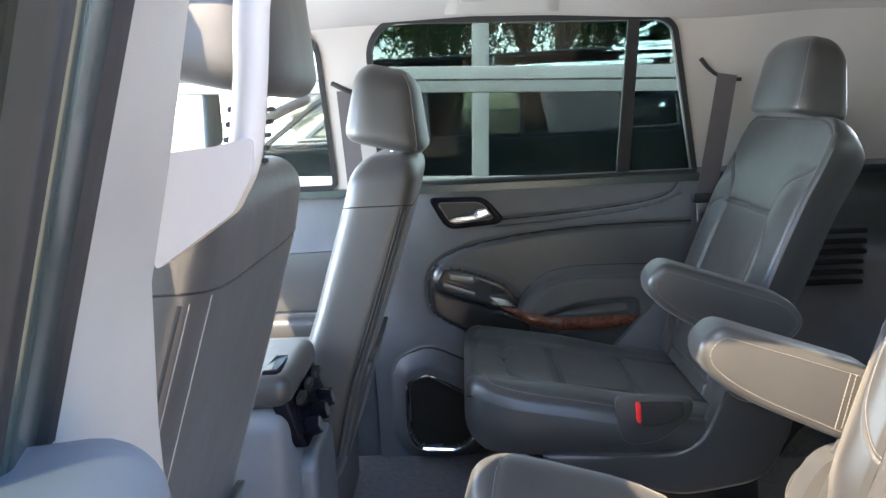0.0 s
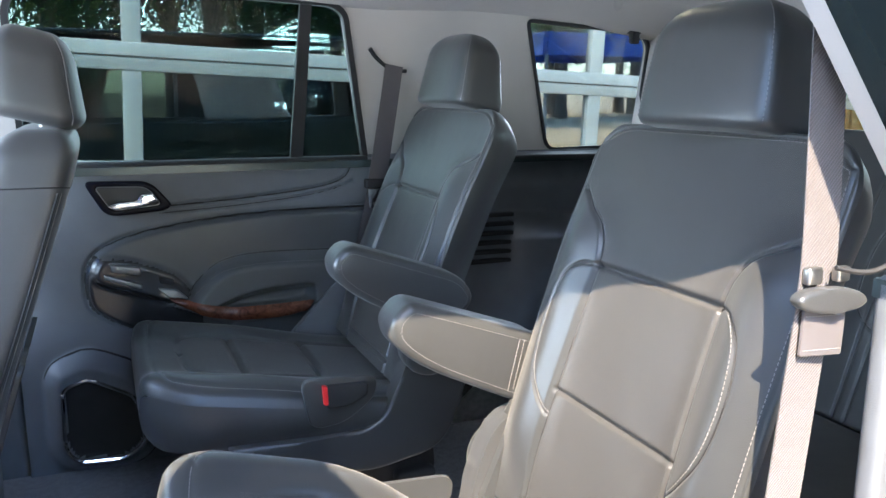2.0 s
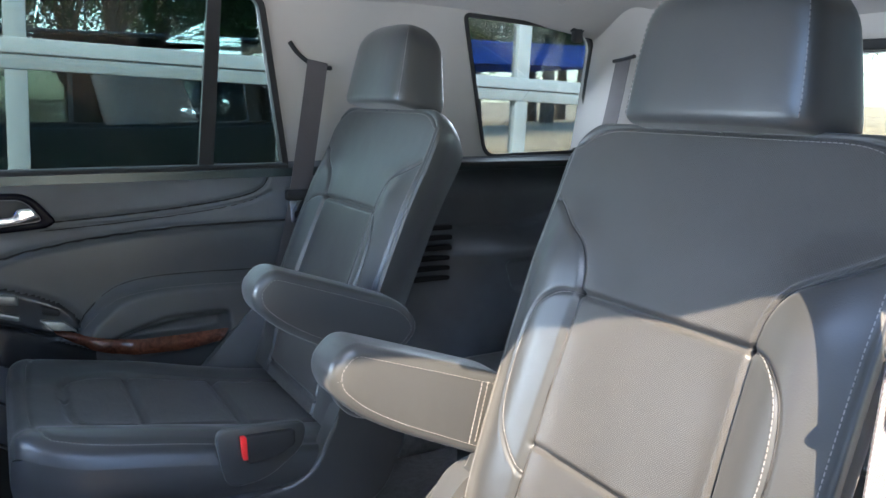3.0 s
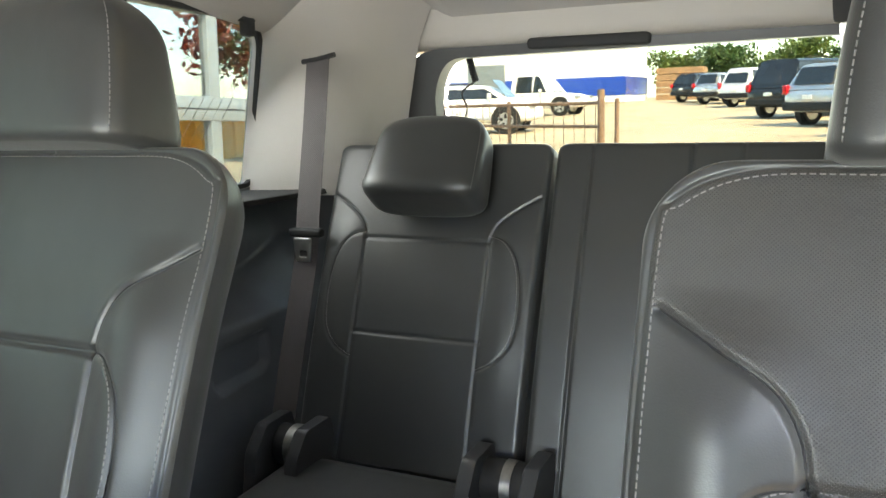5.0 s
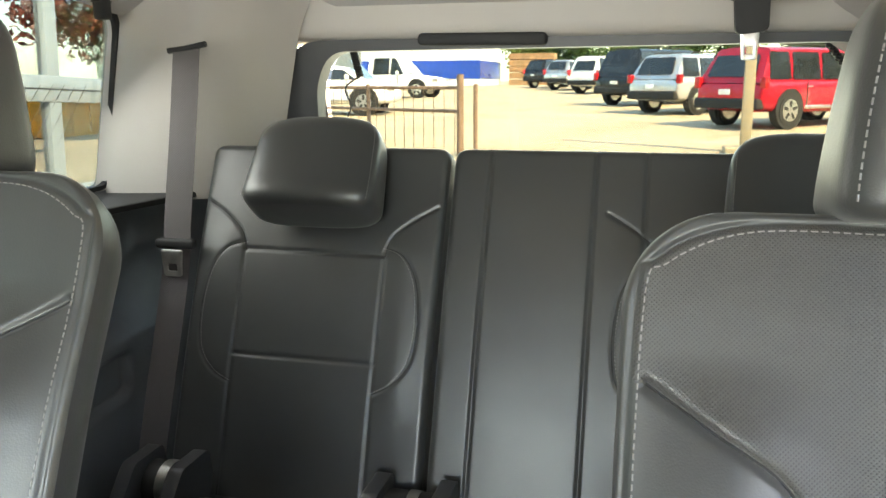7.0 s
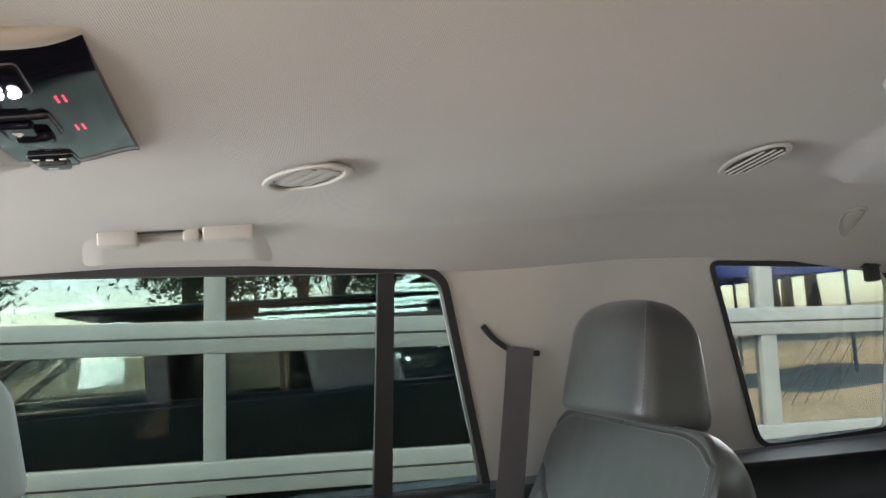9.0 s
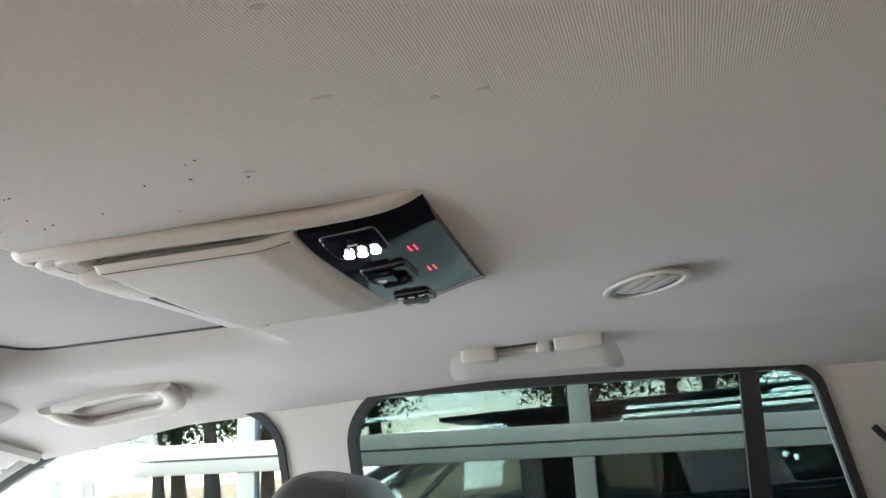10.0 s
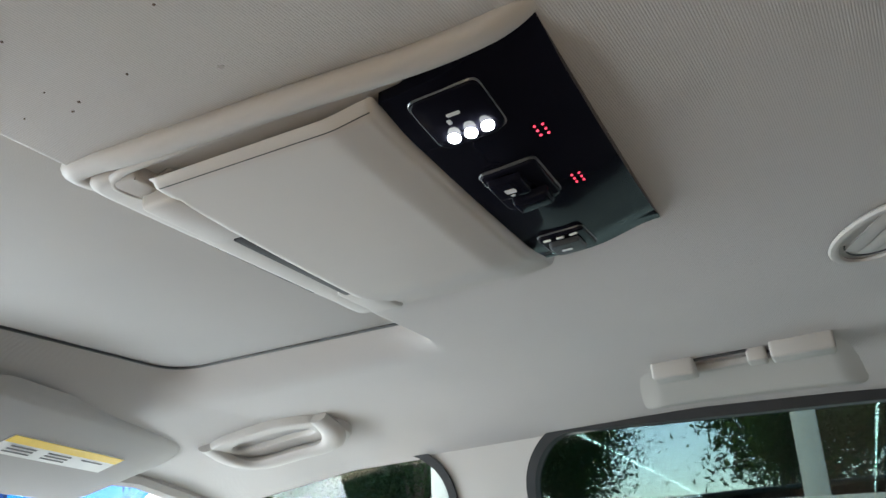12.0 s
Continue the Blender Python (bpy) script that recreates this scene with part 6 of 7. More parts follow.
    part("map_pocket", plate(rpoly([(-0.19, 0.74), (0.19, 0.74), (0.20, 0.98), (0.0, 0.95), (-0.20, 0.98)], 0.03), [], 0.012, lambda a, b, c: Vector((float(np.interp(b, [0.74, 0.93, 1.17], [x - 0.18, x - 0.12, x - 0.035])) + 0.002 + c, a, b)) + q, 0.004), BACKVINYL, seat, "map pocket")
    hm = recline(x - 0.02 + fore - (x - 0.1), 0, 1.425 + up - 0.50)
    HH = 0.178 if up < 0.05 else 0.20
    hr = part("headrest", head_rest(0.150, HH, deep, 0.80, 0.42, 0.03), BACKVINYL, seat, "padded leather headrest", m=hm @ pose(0, 0.035, 0.01, -8, 0, 0))
    for s in (-1, 1):
        part("stitching", dashes(head_stitch(0.150, HH, deep, 0.80, s, 0.93, True), 0.0007, 0.0042, 0.0022), THREAD, hr, "pale stitching")
        ps = part("post", tube([Vector((x - 0.05 + fore, s * 0.07, 1.38)) + q, Vector((x - 0.02 + fore, s * 0.07, 1.46 + up)) + q], 0.0065, 8), STEEL, seat, "notched steel post")
        for k in range(6 if up > 0.05 else 0):
            part("notch", rbox(-0.0085, 0.0085, -0.0085, 0.0085, -0.003, 0.003, 0.001, 1), DARK, ps, m=Matrix.Translation(Vector((x - 0.038 + fore + 0.0036 * k, s * 0.07, 1.445 + 0.016 * k)) + q))
    cush = rbox(x - 0.70 - (x - 0.1), x - 0.18 - (x - 0.1), -0.27, 0.27, 0.22, 0.42, 0.06, 5)
    part("cushion", cush, LEATHER, seat)
    part("base", rbox(x - 0.66 - (x - 0.1), x - 0.20 - (x - 0.1), -0.23, 0.23, 0.0, 0.24, 0.03), PLASTIC, seat)
    return seat


front_seat(0.135, 0.465, -0.012, "dark leather front passenger seat seen from behind", deep=0.175)
front_seat(0.0, -0.475, 0.105, "dark leather driver seat with raised headrest on steel posts", 0.038, 0.04, 0.165)

cc = thing("centre_console", "black centre console with rear climate knobs", "centre console", (-0.35, 0, 0.50))
part("body", rbox(-0.30, 0.30, -0.14, 0.14, 0.0, 0.52, 0.04, 4), TRIM, cc)
part("control_panel", plate(rpoly([(-0.12, 0.44), (0.12, 0.44), (0.12, 0.575), (-0.12, 0.585)], 0.03), [], 0.03, lambda a, b, c: Vector((0.292 + c - (b - 0.44) * 0.3, a, b)), 0.008), PIANO, cc, "gloss black control panel")
for y in (-0.07, 0.0, 0.07):
    bm = bmesh.new()
    bmesh.ops.create_cone(bm, segments=24, radius1=0.020, radius2=0.017, depth=0.022, cap_ends=True, matrix=Matrix.Translation((0.325, y, 0.47)) @ pose(0, 0, 0, 0, 80, 0))
    kn = part("knob", bm, PIANO, cc, "black knob")
    bm = bmesh.new()
    bmesh.ops.create_cone(bm, segments=20, radius1=0.012, radius2=0.012, depth=0.026, cap_ends=True, matrix=Matrix.Translation((0.325, y, 0.47)) @ pose(0, 0, 0, 0, 80, 0))
    part("cap", bm, SATIN, kn)
    part("button", rbox(0.300, 0.312, y - 0.02, y + 0.02, 0.515, 0.53, 0.003), DARK, cc)
part("flap", plate(rpoly([(-0.10, 0.20), (0.10, 0.20), (0.10, 0.42), (-0.10, 0.42)], 0.05), [], 0.03, lambda a, b, c: Vector((0.298 + c, a, b)), 0.012), TRIM, cc, "folding flap")
part("arm_lid", rbox(-0.28, 0.30, -0.13, 0.13, 0.52, 0.58, 0.025, 4), LEATHER, cc)

# ---- left centre pillar with its handle, and the open rear door ----
pil = [(-0.085, 0.50), (-0.075, 1.27), (-0.051, 1.363), (-0.017, 1.456), (0.030, 1.594), (0.066, 1.72), (0.074, 1.785), (0.112, 1.785), (0.101, 1.72), (0.062, 1.600), (0.034, 1.481), (0.010, 1.390), (0.002, 1.27), (0.0, 0.50)]
bpil = tagged(part("wall_left_pillar", plate(pil, [], 0.13, lambda a, b, c: Vector((a + (c / 0.13) * (0.075 * (b - 1.30) - 0.022), -0.80 - c, b)), 0.010), JAMB), "grey centre pillar beside the open door", "pillar trim", kind="structure")
flange = [(-0.062, 0.50), (-0.060, 1.29), (-0.040, 1.368), (-0.007, 1.458), (0.037, 1.590), (0.080, 1.72), (0.092, 1.785)]
part("outer_flange", plate(flange + [(a - 0.06, b) for a, b in flange[::-1]], [], 0.045, lambda a, b, c: Vector((a - 0.03, -0.935 - c, b)), 0.006), PAINT, bpil, "dark painted door aperture")
part("door_seal", tube([(a - 0.022, -0.985, b) for a, b in flange], 0.010, 8), DARK, bpil, "black rubber door seal")
part("door_seal", tube([(a - 0.055, -0.985, b) for a, b in flange], 0.008, 8), DARK, bpil, "black rubber door seal")
cover = [(-0.012, 0.50), (-0.008, 1.25), (0.0, 1.324), (0.019, 1.43), (0.029, 1.496), (0.062, 1.60), (0.103, 1.72), (0.118, 1.785)]
part("inner_cover", plate([(a - 0.075, b) for a, b in cover] + [(a - 0.016, b) for a, b in cover[::-1]], [], 0.025, lambda a, b, c: Vector((a, -0.798 - c, b)), 0.008), BEIGE, bpil)
ph = thing("grab_handle", "pale pillar grab handle in full sun", "grab handle", (0.06, -0.77, 1.50), "grab handles")
q = Vector((-0.06, 0.77, -1.50))
pts = smooth_line([(0.130, -0.735, 1.72), (0.112, -0.745, 1.66), (0.100, -0.757, 1.61), (0.093, -0.762, 1.54), (0.084, -0.765, 1.485), (0.070, -0.768, 1.460), (0.055, -0.769, 1.452)], 8)
part("grip", tube([Vector(p) + q for p in pts], 0.0165, 12, flat=0.85), BEIGE, ph)
part("foot", plate(rpoly([(0.008, 1.396), (0.045, 1.420), (0.076, 1.440), (0.094, 1.470), (0.096, 1.50), (0.068, 1.494), (0.025, 1.490), (0.006, 1.47)], 0.006), [], 0.03, lambda a, b, c: Vector((a, -0.785 + c, b)) + q, 0.008), BEIGE, ph)

od = thing("open_rear_door", "open rear car door with black frame and tinted window", "car door", (-0.035, -0.935, 0.45))
od.rotation_euler = (0, 0, radians(-74))
part("panel", rbox(0.03, 1.0, -0.07, 0.03, 0.0, 0.84, 0.03), PAINT, od)
part("trim_cap", rbox(0.0, 0.95, -0.03, 0.095, 0.30, 0.875, 0.045, 6), PLASTIC, od, "charcoal trim cap")


def on_frame(a, b, c):
    """The window frame leans inwards above the trim."""
    return Vector((a, -0.045 + 0.30 * (b - 0.84) + c, b))


part("frame_bar", plate([(-0.02, 0.80), (0.07, 0.80), (0.12, 1.285), (0.02, 1.285)], [], 0.05, on_frame, 0.01), PAINT, od, "painted frame bar")
part("frame_seal", plate([(0.065, 0.84), (0.095, 0.84), (0.145, 1.28), (0.115, 1.28)], [], 0.045, on_frame, 0.008), DARK, od, "black frame seal")
part("edge_seal", tube([on_frame(-0.012 + 0.04 * k / 9, 0.82 + 0.46 * k / 9, 0.052) for k in range(10)], 0.008, 8), DARK, od, "black rubber edge seal")
part("frame_top", plate([(0.02, 1.26), (0.86, 1.26), (0.86, 1.32), (0.02, 1.32)], [], 0.05, on_frame, 0.012), PAINT, od)
part("frame_rear", plate([(0.83, 0.84), (0.90, 0.84), (0.90, 1.30), (0.83, 1.30)], [], 0.05, on_frame, 0.012), PAINT, od)
part("pane", plate([(0.08, 0.83), (0.86, 0.83), (0.85, 1.28), (0.13, 1.28)], [], 0.004, lambda a, b, c: on_frame(a, b, c + 0.02)), TINT, od, "tinted pane", smooth=False)
# ---- outside ----
def ground_z(x):
    return np.interp(x, [-80, 3.5, 22, 60, 400], [0, 0, 0.47, 1.2, 1.2])


xs = np.concatenate([np.linspace(-300, -5, 20), np.linspace(-4, 60, 90), np.linspace(70, 700, 20)])
ys = np.concatenate([np.linspace(-400, -25, 12), np.linspace(-20, 40, 60), np.linspace(50, 400, 12)])
X, Y = np.meshgrid(xs, ys)
gz = ground_z(X) + 0.012 * np.sin(X * 1.3 + 0.7 * Y) * np.cos(Y * 0.9) * (np.abs(X) > 4)
ground = sheet_parts(X, Y, gz, np.ones((len(ys) - 1, len(xs) - 1), int), {1: ("ground", DIRT, "")}, None, None, "uvw")[0]
tagged(ground, "pale sunlit gravel and concrete lot", "ground", kind="structure")

# glazed sectional front of the workshop beside the car
shop = thing("workshop_front", "glazed pale aluminium workshop front with reflecting panes", "building", (1.3, 2.7, 0.0))
shop.rotation_euler = (0, radians(2.4), 0)
mull_x = [-5.3, -3.9, -2.45, -1.0, 1.54, 2.54, 3.55]
bars_z = [0.10, 0.57, 1.06, 1.612, 2.18, 2.75]
for x in mull_x:
    part("mullion", rbox(x - 0.043, x + 0.043, -0.03, 0.05, 0.0, 3.4, 0.006, 2), ALU, shop)
for z in bars_z:
    part("transom", rbox(-6.6, 4.6, -0.036, 0.05, z - 0.065, z + 0.065, 0.006, 2), ALU, shop)
    part("joint", rbox(-6.6, 4.6, -0.0375, -0.02, z - 0.006, z + 0.002, 0, 1), DARK, shop)
part("jamb", rbox(0.13, 0.25, -0.06, 0.05, 0.0, 3.4, 0.01, 2), ALU, shop)
part("lintel", rbox(-6.8, 4.8, -0.05, 0.25, 3.2, 3.9, 0.02, 2), ALU, shop)
edges = sorted(mull_x + [-6.6, 0.19, 4.6])
for a, b in zip(edges[:-1], edges[1:]):
    for z0, z1 in zip(bars_z, bars_z[1:] + [3.2]):
        part("pane", rbox(a + 0.03, b - 0.03, 0.0, 0.006, z0 + 0.055, z1 - 0.055, 0), PANE, shop, "reflecting coated pane", smooth=False)
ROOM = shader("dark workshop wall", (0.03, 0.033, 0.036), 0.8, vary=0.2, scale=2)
room = thing("workshop_room", "dark workshop interior behind the glazing", "room", (0, 2.9, 0), kind="structure")
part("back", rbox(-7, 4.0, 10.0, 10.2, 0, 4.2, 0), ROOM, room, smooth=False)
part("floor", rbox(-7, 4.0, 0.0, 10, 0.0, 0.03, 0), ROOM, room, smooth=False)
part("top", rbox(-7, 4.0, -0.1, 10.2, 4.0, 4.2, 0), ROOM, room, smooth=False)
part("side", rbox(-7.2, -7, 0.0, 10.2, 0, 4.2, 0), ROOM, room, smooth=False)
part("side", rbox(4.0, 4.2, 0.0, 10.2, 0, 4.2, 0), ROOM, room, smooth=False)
# white tube lights on the workshop's back wall
tl = thing("tube_lights", "angular white light tubes on the workshop wall", "light tubes", (0, 10.0, 2.0))


def led(pts):
    part("tube", tube(pts, 0.028, 6), LED, tl, "lit white tube")


def lx(a, z):
    return (a, 0.0, z)


led([lx(1.0, 1.1), lx(0.72, 0.06), lx(2.95, 0.03)])
led([lx(0.60, -0.14), lx(0.66, -0.04), lx(2.95, -0.06)])
led([lx(3.0, 0.55), lx(2.35, 0.22), lx(3.3, 0.20)])
led([lx(2.9, 0.42), lx(2.55, 0.28), lx(3.3, 0.27)])
led([lx(2.5, 0.10), lx(3.3, 0.10)])
led([lx(-2.6, 1.2), lx(-1.15, 0.25), lx(-2.8, 0.24)])
led([lx(-2.8, 0.02), lx(-0.9, 0.0), lx(-0.55, -0.22)])
led([lx(3.6, 1.1), lx(3.55, 0.45), lx(3.95, 0.6)])

bench_w = thing("workbench", "dark workbench with a pale leaning strut inside the workshop", "workbench", (0.5, 4.25, 0.03))
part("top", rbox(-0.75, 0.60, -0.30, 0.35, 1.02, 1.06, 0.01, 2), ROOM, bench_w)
# pale bar added as a reflected streak of light in the panes
part("mirror_streak", rbox(-0.75, 0.60, -0.312, -0.302, 1.03, 1.055, 0.003, 1), ALU, bench_w, "pale strip painted as a streak mirrored in the panes")
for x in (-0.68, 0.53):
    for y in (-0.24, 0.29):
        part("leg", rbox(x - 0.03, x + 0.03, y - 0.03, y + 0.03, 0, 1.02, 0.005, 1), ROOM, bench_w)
part("strut", tube([(0.355, -0.36, 1.47), (0.42, -0.33, 1.30), (0.52, -0.30, 1.085)], [0.022, 0.020, 0.020], 8), LABELW, bench_w, "pale leaning strut")
part("strut_foot", rbox(0.48, 0.57, -0.32, -0.22, 1.06, 1.085, 0.008, 2), LABELW, bench_w)
for x, z in ((2.50, 1.33), (2.62, 1.29), (3.06, 1.43)):
    sp = thing("wall_spot", "small lit white lamp on the workshop wall", "lamp", (x, 9.9, z), "workshop wall lamps")
    bm = bmesh.new()
    bmesh.ops.create_uvsphere(bm, u_segments=12, v_segments=8, radius=0.035)
    part("bulb", bm, LED, sp, "lit bulb")
    bm = bmesh.new()
    bmesh.ops.create_cone(bm, segments=14, radius1=0.05, radius2=0.03, depth=0.05, cap_ends=True, matrix=Matrix.Translation((0, 0.055, 0)) @ pose(0, 0, 0, 90, 0, 0))
    part("socket", bm, ROOM, sp)

# ---- parked cars ----
def car_paint(name, c, metal=0.2):
    return shader(name, c, 0.25, metal, vary=0.08, scale=2)


GLASSD = shader("dark car glass", (0.02, 0.025, 0.03), 0.05, vary=0.2, scale=3)
TYRE = shader("tyre rubber", (0.018, 0.018, 0.018), 0.85, vary=0.2, scale=20)
RIM = shader("alloy rim", (0.5, 0.5, 0.5), 0.3, 0.9, vary=0.1, scale=10)
TAILRED = shader("red lamp lens", (0.45, 0.01, 0.015), 0.15, vary=0.1, scale=20)


def parked_car(x, y, turn, paint, label, L=5.0, wd=1.95, H=1.8, kind="suv"):
    car = thing("parked_car", label, "car", (x, y, float(ground_z(x))), "parked cars")
    car.rotation_euler = (0, 0, radians(turn))
    h = L / 2
    hood = 1.45 if kind != "truck" else 1.5
    xs_ = [-h, -h + 0.05, -h + 0.22, -h + 0.6, -0.6, 0.4, hood, h - 0.55, h - 0.2, h - 0.05, h]
    tops = [0.86, 0.98, 1.06, 1.08, 1.09, 1.09, 1.07, 0.99, 0.92, 0.82, 0.70]
    lows = [0.52, 0.44, 0.38, 0.34, 0.32, 0.32, 0.32, 0.34, 0.36, 0.42, 0.48]
    wide = [0.86, 0.94, 0.985, 1.0, 1.0, 1.0, 1.0, 0.99, 0.95, 0.86, 0.74]
    bm = bmesh.new()
    rings = []
    for a, zt, zb, k in zip(xs_, tops, lows, wide):
        ring = []
        for j in range(28):
            om = 2 * math.pi * (j + 0.5) / 28
            c, sn = math.cos(om), math.sin(om)
            ring.append(bm.verts.new((a, wd / 2 * k * math.copysign(abs(c) ** 0.28, c), (zt + zb) / 2 + (zt - zb) / 2 * math.copysign(abs(sn) ** 0.36, sn))))
        rings.append(ring)
    for A, B in zip(rings[:-1], rings[1:]):
        for j in range(28):
            bm.faces.new((A[j - 1], A[j], B[j], B[j - 1]))
    bm.faces.new(rings[0])
    bm.faces.new(rings[-1])
    part("body", bm, paint, car)
    if kind == "truck":
        cab = [(-0.55, 1.0), (-0.45, H - 0.10), (-0.25, H), (0.55, H), (0.95, H - 0.10), (1.62, 1.03)]
    else:
        cab = [(-h + 0.06, 1.0), (-h + 0.42, H - 0.10), (-h + 0.72, H - 0.01), (0.35, H), (0.95, H - 0.10), (1.68, 1.03)]
    bm = bmesh.new()
    rings = []
    for a, zt in smooth_line(cab, 4):
        f = (zt - 1.0) / (H - 1.0)
        w0, w1 = (wd - 0.12) / 2, (wd - 0.12) / 2 * (1 - 0.19 * f)
        sec = [(-w0, 0.96), (-(w0 + w1) / 2 - 0.01, 0.98 + 0.5 * (zt - 1.0)), (-w1, zt - 0.07 * f), (-w1 + 0.10, zt - 0.012 * f), (-w1 * 0.4, zt + 0.01 * f)]
        ring = [bm.verts.new((a, y_, z_)) for y_, z_ in sec + [(-y_, z_) for y_, z_ in sec[::-1]]]
        rings.append(ring)
    for A, B in zip(rings[:-1], rings[1:]):
        for j in range(len(A) - 1):
            bm.faces.new((A[j], A[j + 1], B[j + 1], B[j]))
    part("cabin", bm, paint, car)
    for s in (-1, 1):
        tilt = lambda b: s * ((wd - 0.12) / 2 * (1 - 0.19 * (b - 1.0) / (H - 1.0)) + 0.012)
        a0, a1 = cab[0][0] + 0.25, 1.35
        split = [a0, a0 + (0.0 if kind == "truck" else 0.75), a0 + (0.9 if kind == "truck" else 1.75), a1]
        for p, r in zip(split[:-1], split[1:]):
            if r - p < 0.3:
                continue
            top = H - 0.12
            rr = min(r, 1.28) if r < a1 else 0.92
            part("side_window", plate(rpoly([(p + 0.03, 1.08), (r - 0.03, 1.08), (rr - 0.03, top), (p + 0.10, top)], 0.05), [], 0.02, (lambda tl_: lambda a, b, c: Vector((a, tl_(b) + c, b)))(tilt)), GLASSD, car, "dark side window")
        part("tail_lamp", rbox(-h - 0.02, -h + 0.12, s * (wd / 2 - 0.02) - 0.14, s * (wd / 2 - 0.02) + 0.03, 0.88, 1.14, 0.03), TAILRED, car, "red tail lamp")
        part("head_lamp", rbox(h - 0.22, h + 0.01, s * (wd / 2 - 0.22) - 0.16, s * (wd / 2 - 0.22) + 0.2, 0.74, 0.90, 0.04), RIM, car)
        part("mirror", rbox(1.0, 1.12, s * (wd / 2 + 0.09) - 0.10, s * (wd / 2 + 0.09) + 0.10, 1.08, 1.24, 0.04), paint, car)
        part("sill_strip", rbox(-1.1, 1.1, s * (wd / 2) - 0.03, s * (wd / 2) + 0.015, 0.42, 0.50, 0.02), RIM, car)
        if kind != "truck":
            part("roof_rail", tube([(-h + 0.85, s * (wd / 2 - 0.27), H + 0.0), (-h + 0.95, s * (wd / 2 - 0.27), H + 0.045), (0.2, s * (wd / 2 - 0.27), H + 0.045), (0.35, s * (wd / 2 - 0.27), H + 0.0)], 0.018, 6), TYRE, car)
        for dx in (-0.95, 0.12):
            part("door_handle", rbox(dx - 0.10, dx + 0.10, s * (wd / 2) - 0.01, s * (wd / 2) + 0.02, 0.90, 0.935, 0.01, 1), RIM if kind != "truck" else TYRE, car)
        for dx in (-1.05, 0.0, 1.05):
            part("door_gap", rbox(dx - 0.006, dx + 0.006, s * (wd / 2) - 0.02, s * (wd / 2) + 0.003, 0.45, 1.05, 0, 1), TYRE, car)
        for wx in (-h + 0.95, h - 0.9):
            bm = bmesh.new()
            bmesh.ops.create_cone(bm, segments=28, radius1=0.455, radius2=0.455, depth=0.20, cap_ends=True, matrix=Matrix.Translation((wx, s * (wd / 2 - 0.092), 0.42)) @ pose(0, 0, 0, 90, 0, 0))
            part("wheel_arch", bm, TYRE, car, "dark wheel arch")
            bm = bmesh.new()
            bmesh.ops.create_cone(bm, segments=28, radius1=0.39, radius2=0.39, depth=0.26, cap_ends=True, matrix=Matrix.Translation((wx, s * (wd / 2 - 0.105), 0.39)) @ pose(0, 0, 0, 90, 0, 0))
            bmesh.ops.bevel(bm, geom=[e for e in bm.edges if e.calc_face_angle(0) > 1], offset=0.04, segments=2, affect="EDGES")
            wh = part("wheel", bm, TYRE, car, "black tyre")
            bm = bmesh.new()
            bmesh.ops.create_cone(bm, segments=24, radius1=0.27, radius2=0.25, depth=0.27, cap_ends=True, matrix=Matrix.Translation((wx, s * (wd / 2 - 0.105), 0.39)) @ pose(0, 0, 0, 90, 0, 0))
            part("rim", bm, RIM, wh, "alloy rim")
            for k in range(5):
                part("gap", rbox(-0.035, 0.035, -0.003, 0.003, 0.08, 0.22, 0.01, 1), TYRE, wh, m=Matrix.Translation((wx, s * (wd / 2 + 0.033), 0.39)) @ pose(0, 0, 0, 0, 72 * k, 0))
    part("rear_window", plate(rpoly([(-wd / 2 + 0.28, 0.0), (wd / 2 - 0.28, 0.0), (wd / 2 - 0.36, 0.48), (-wd / 2 + 0.36, 0.48)], 0.06), [], 0.012, lambda a, b, c: Vector((cab[0][0] + 0.045 + b * (0.10 if kind == "truck" else 0.47) - c, a, 1.14 + b))), GLASSD, car, "dark rear window")
    part("windscreen", plate(rpoly([(-wd / 2 + 0.22, 0.0), (wd / 2 - 0.22, 0.0), (wd / 2 - 0.32, 0.56), (-wd / 2 + 0.32, 0.56)], 0.06), [], 0.012, lambda a, b, c: Vector((1.56 - b * 0.9 + c, a, 1.10 + b))), GLASSD, car, "windscreen")
    part("bumper", rbox(-h - 0.07, -h + 0.2, -wd / 2 + 0.05, wd / 2 - 0.05, 0.42, 0.66, 0.05), TYRE if kind != "truck" else RIM, car)
    part("number_plate", rbox(-h - 0.085, -h - 0.06, -0.16, 0.16, 0.74, 0.86, 0.005, 1), LABELW, car, "plain pale plate")
    return car


REDP, BLACKP, WHITEP, SILVER, BLUEP = (car_paint("red paint", (0.42, 0.012, 0.03)), car_paint("black paint", (0.02, 0.022, 0.025)), car_paint("white paint", (0.75, 0.75, 0.74), 0), car_paint("silver paint", (0.5, 0.51, 0.52), 0.5), car_paint("blue paint", (0.02, 0.07, 0.4)))
parked_car(21.8, -3.7, -47, REDP, "red sport utility car parked at an angle on the lot", 5.1)
parked_car(26.8, -1.75, -42, SILVER, "silver sport utility car parked on the lot", 4.8, 1.9, 1.72)
parked_car(32.0, -0.5, -38, BLACKP, "black sport utility car with red tail lamps on the lot", 5.3, 2.0, 1.95)
parked_car(44.0, 1.9, -35, WHITEP, "white sport utility car far back on the lot", 5.0, 1.9, 1.85)
parked_car(50, 4.0, -35, SILVER, "grey car far back on the lot", 4.9, 1.9, 1.7)
parked_car(55, 6.0, -35, BLACKP, "dark car far back on the lot", 4.9, 1.9, 1.75)
parked_car(24.5, 10.0, -82, WHITEP, "white sedan parked beside the fence", 4.9, 1.9, 1.5)
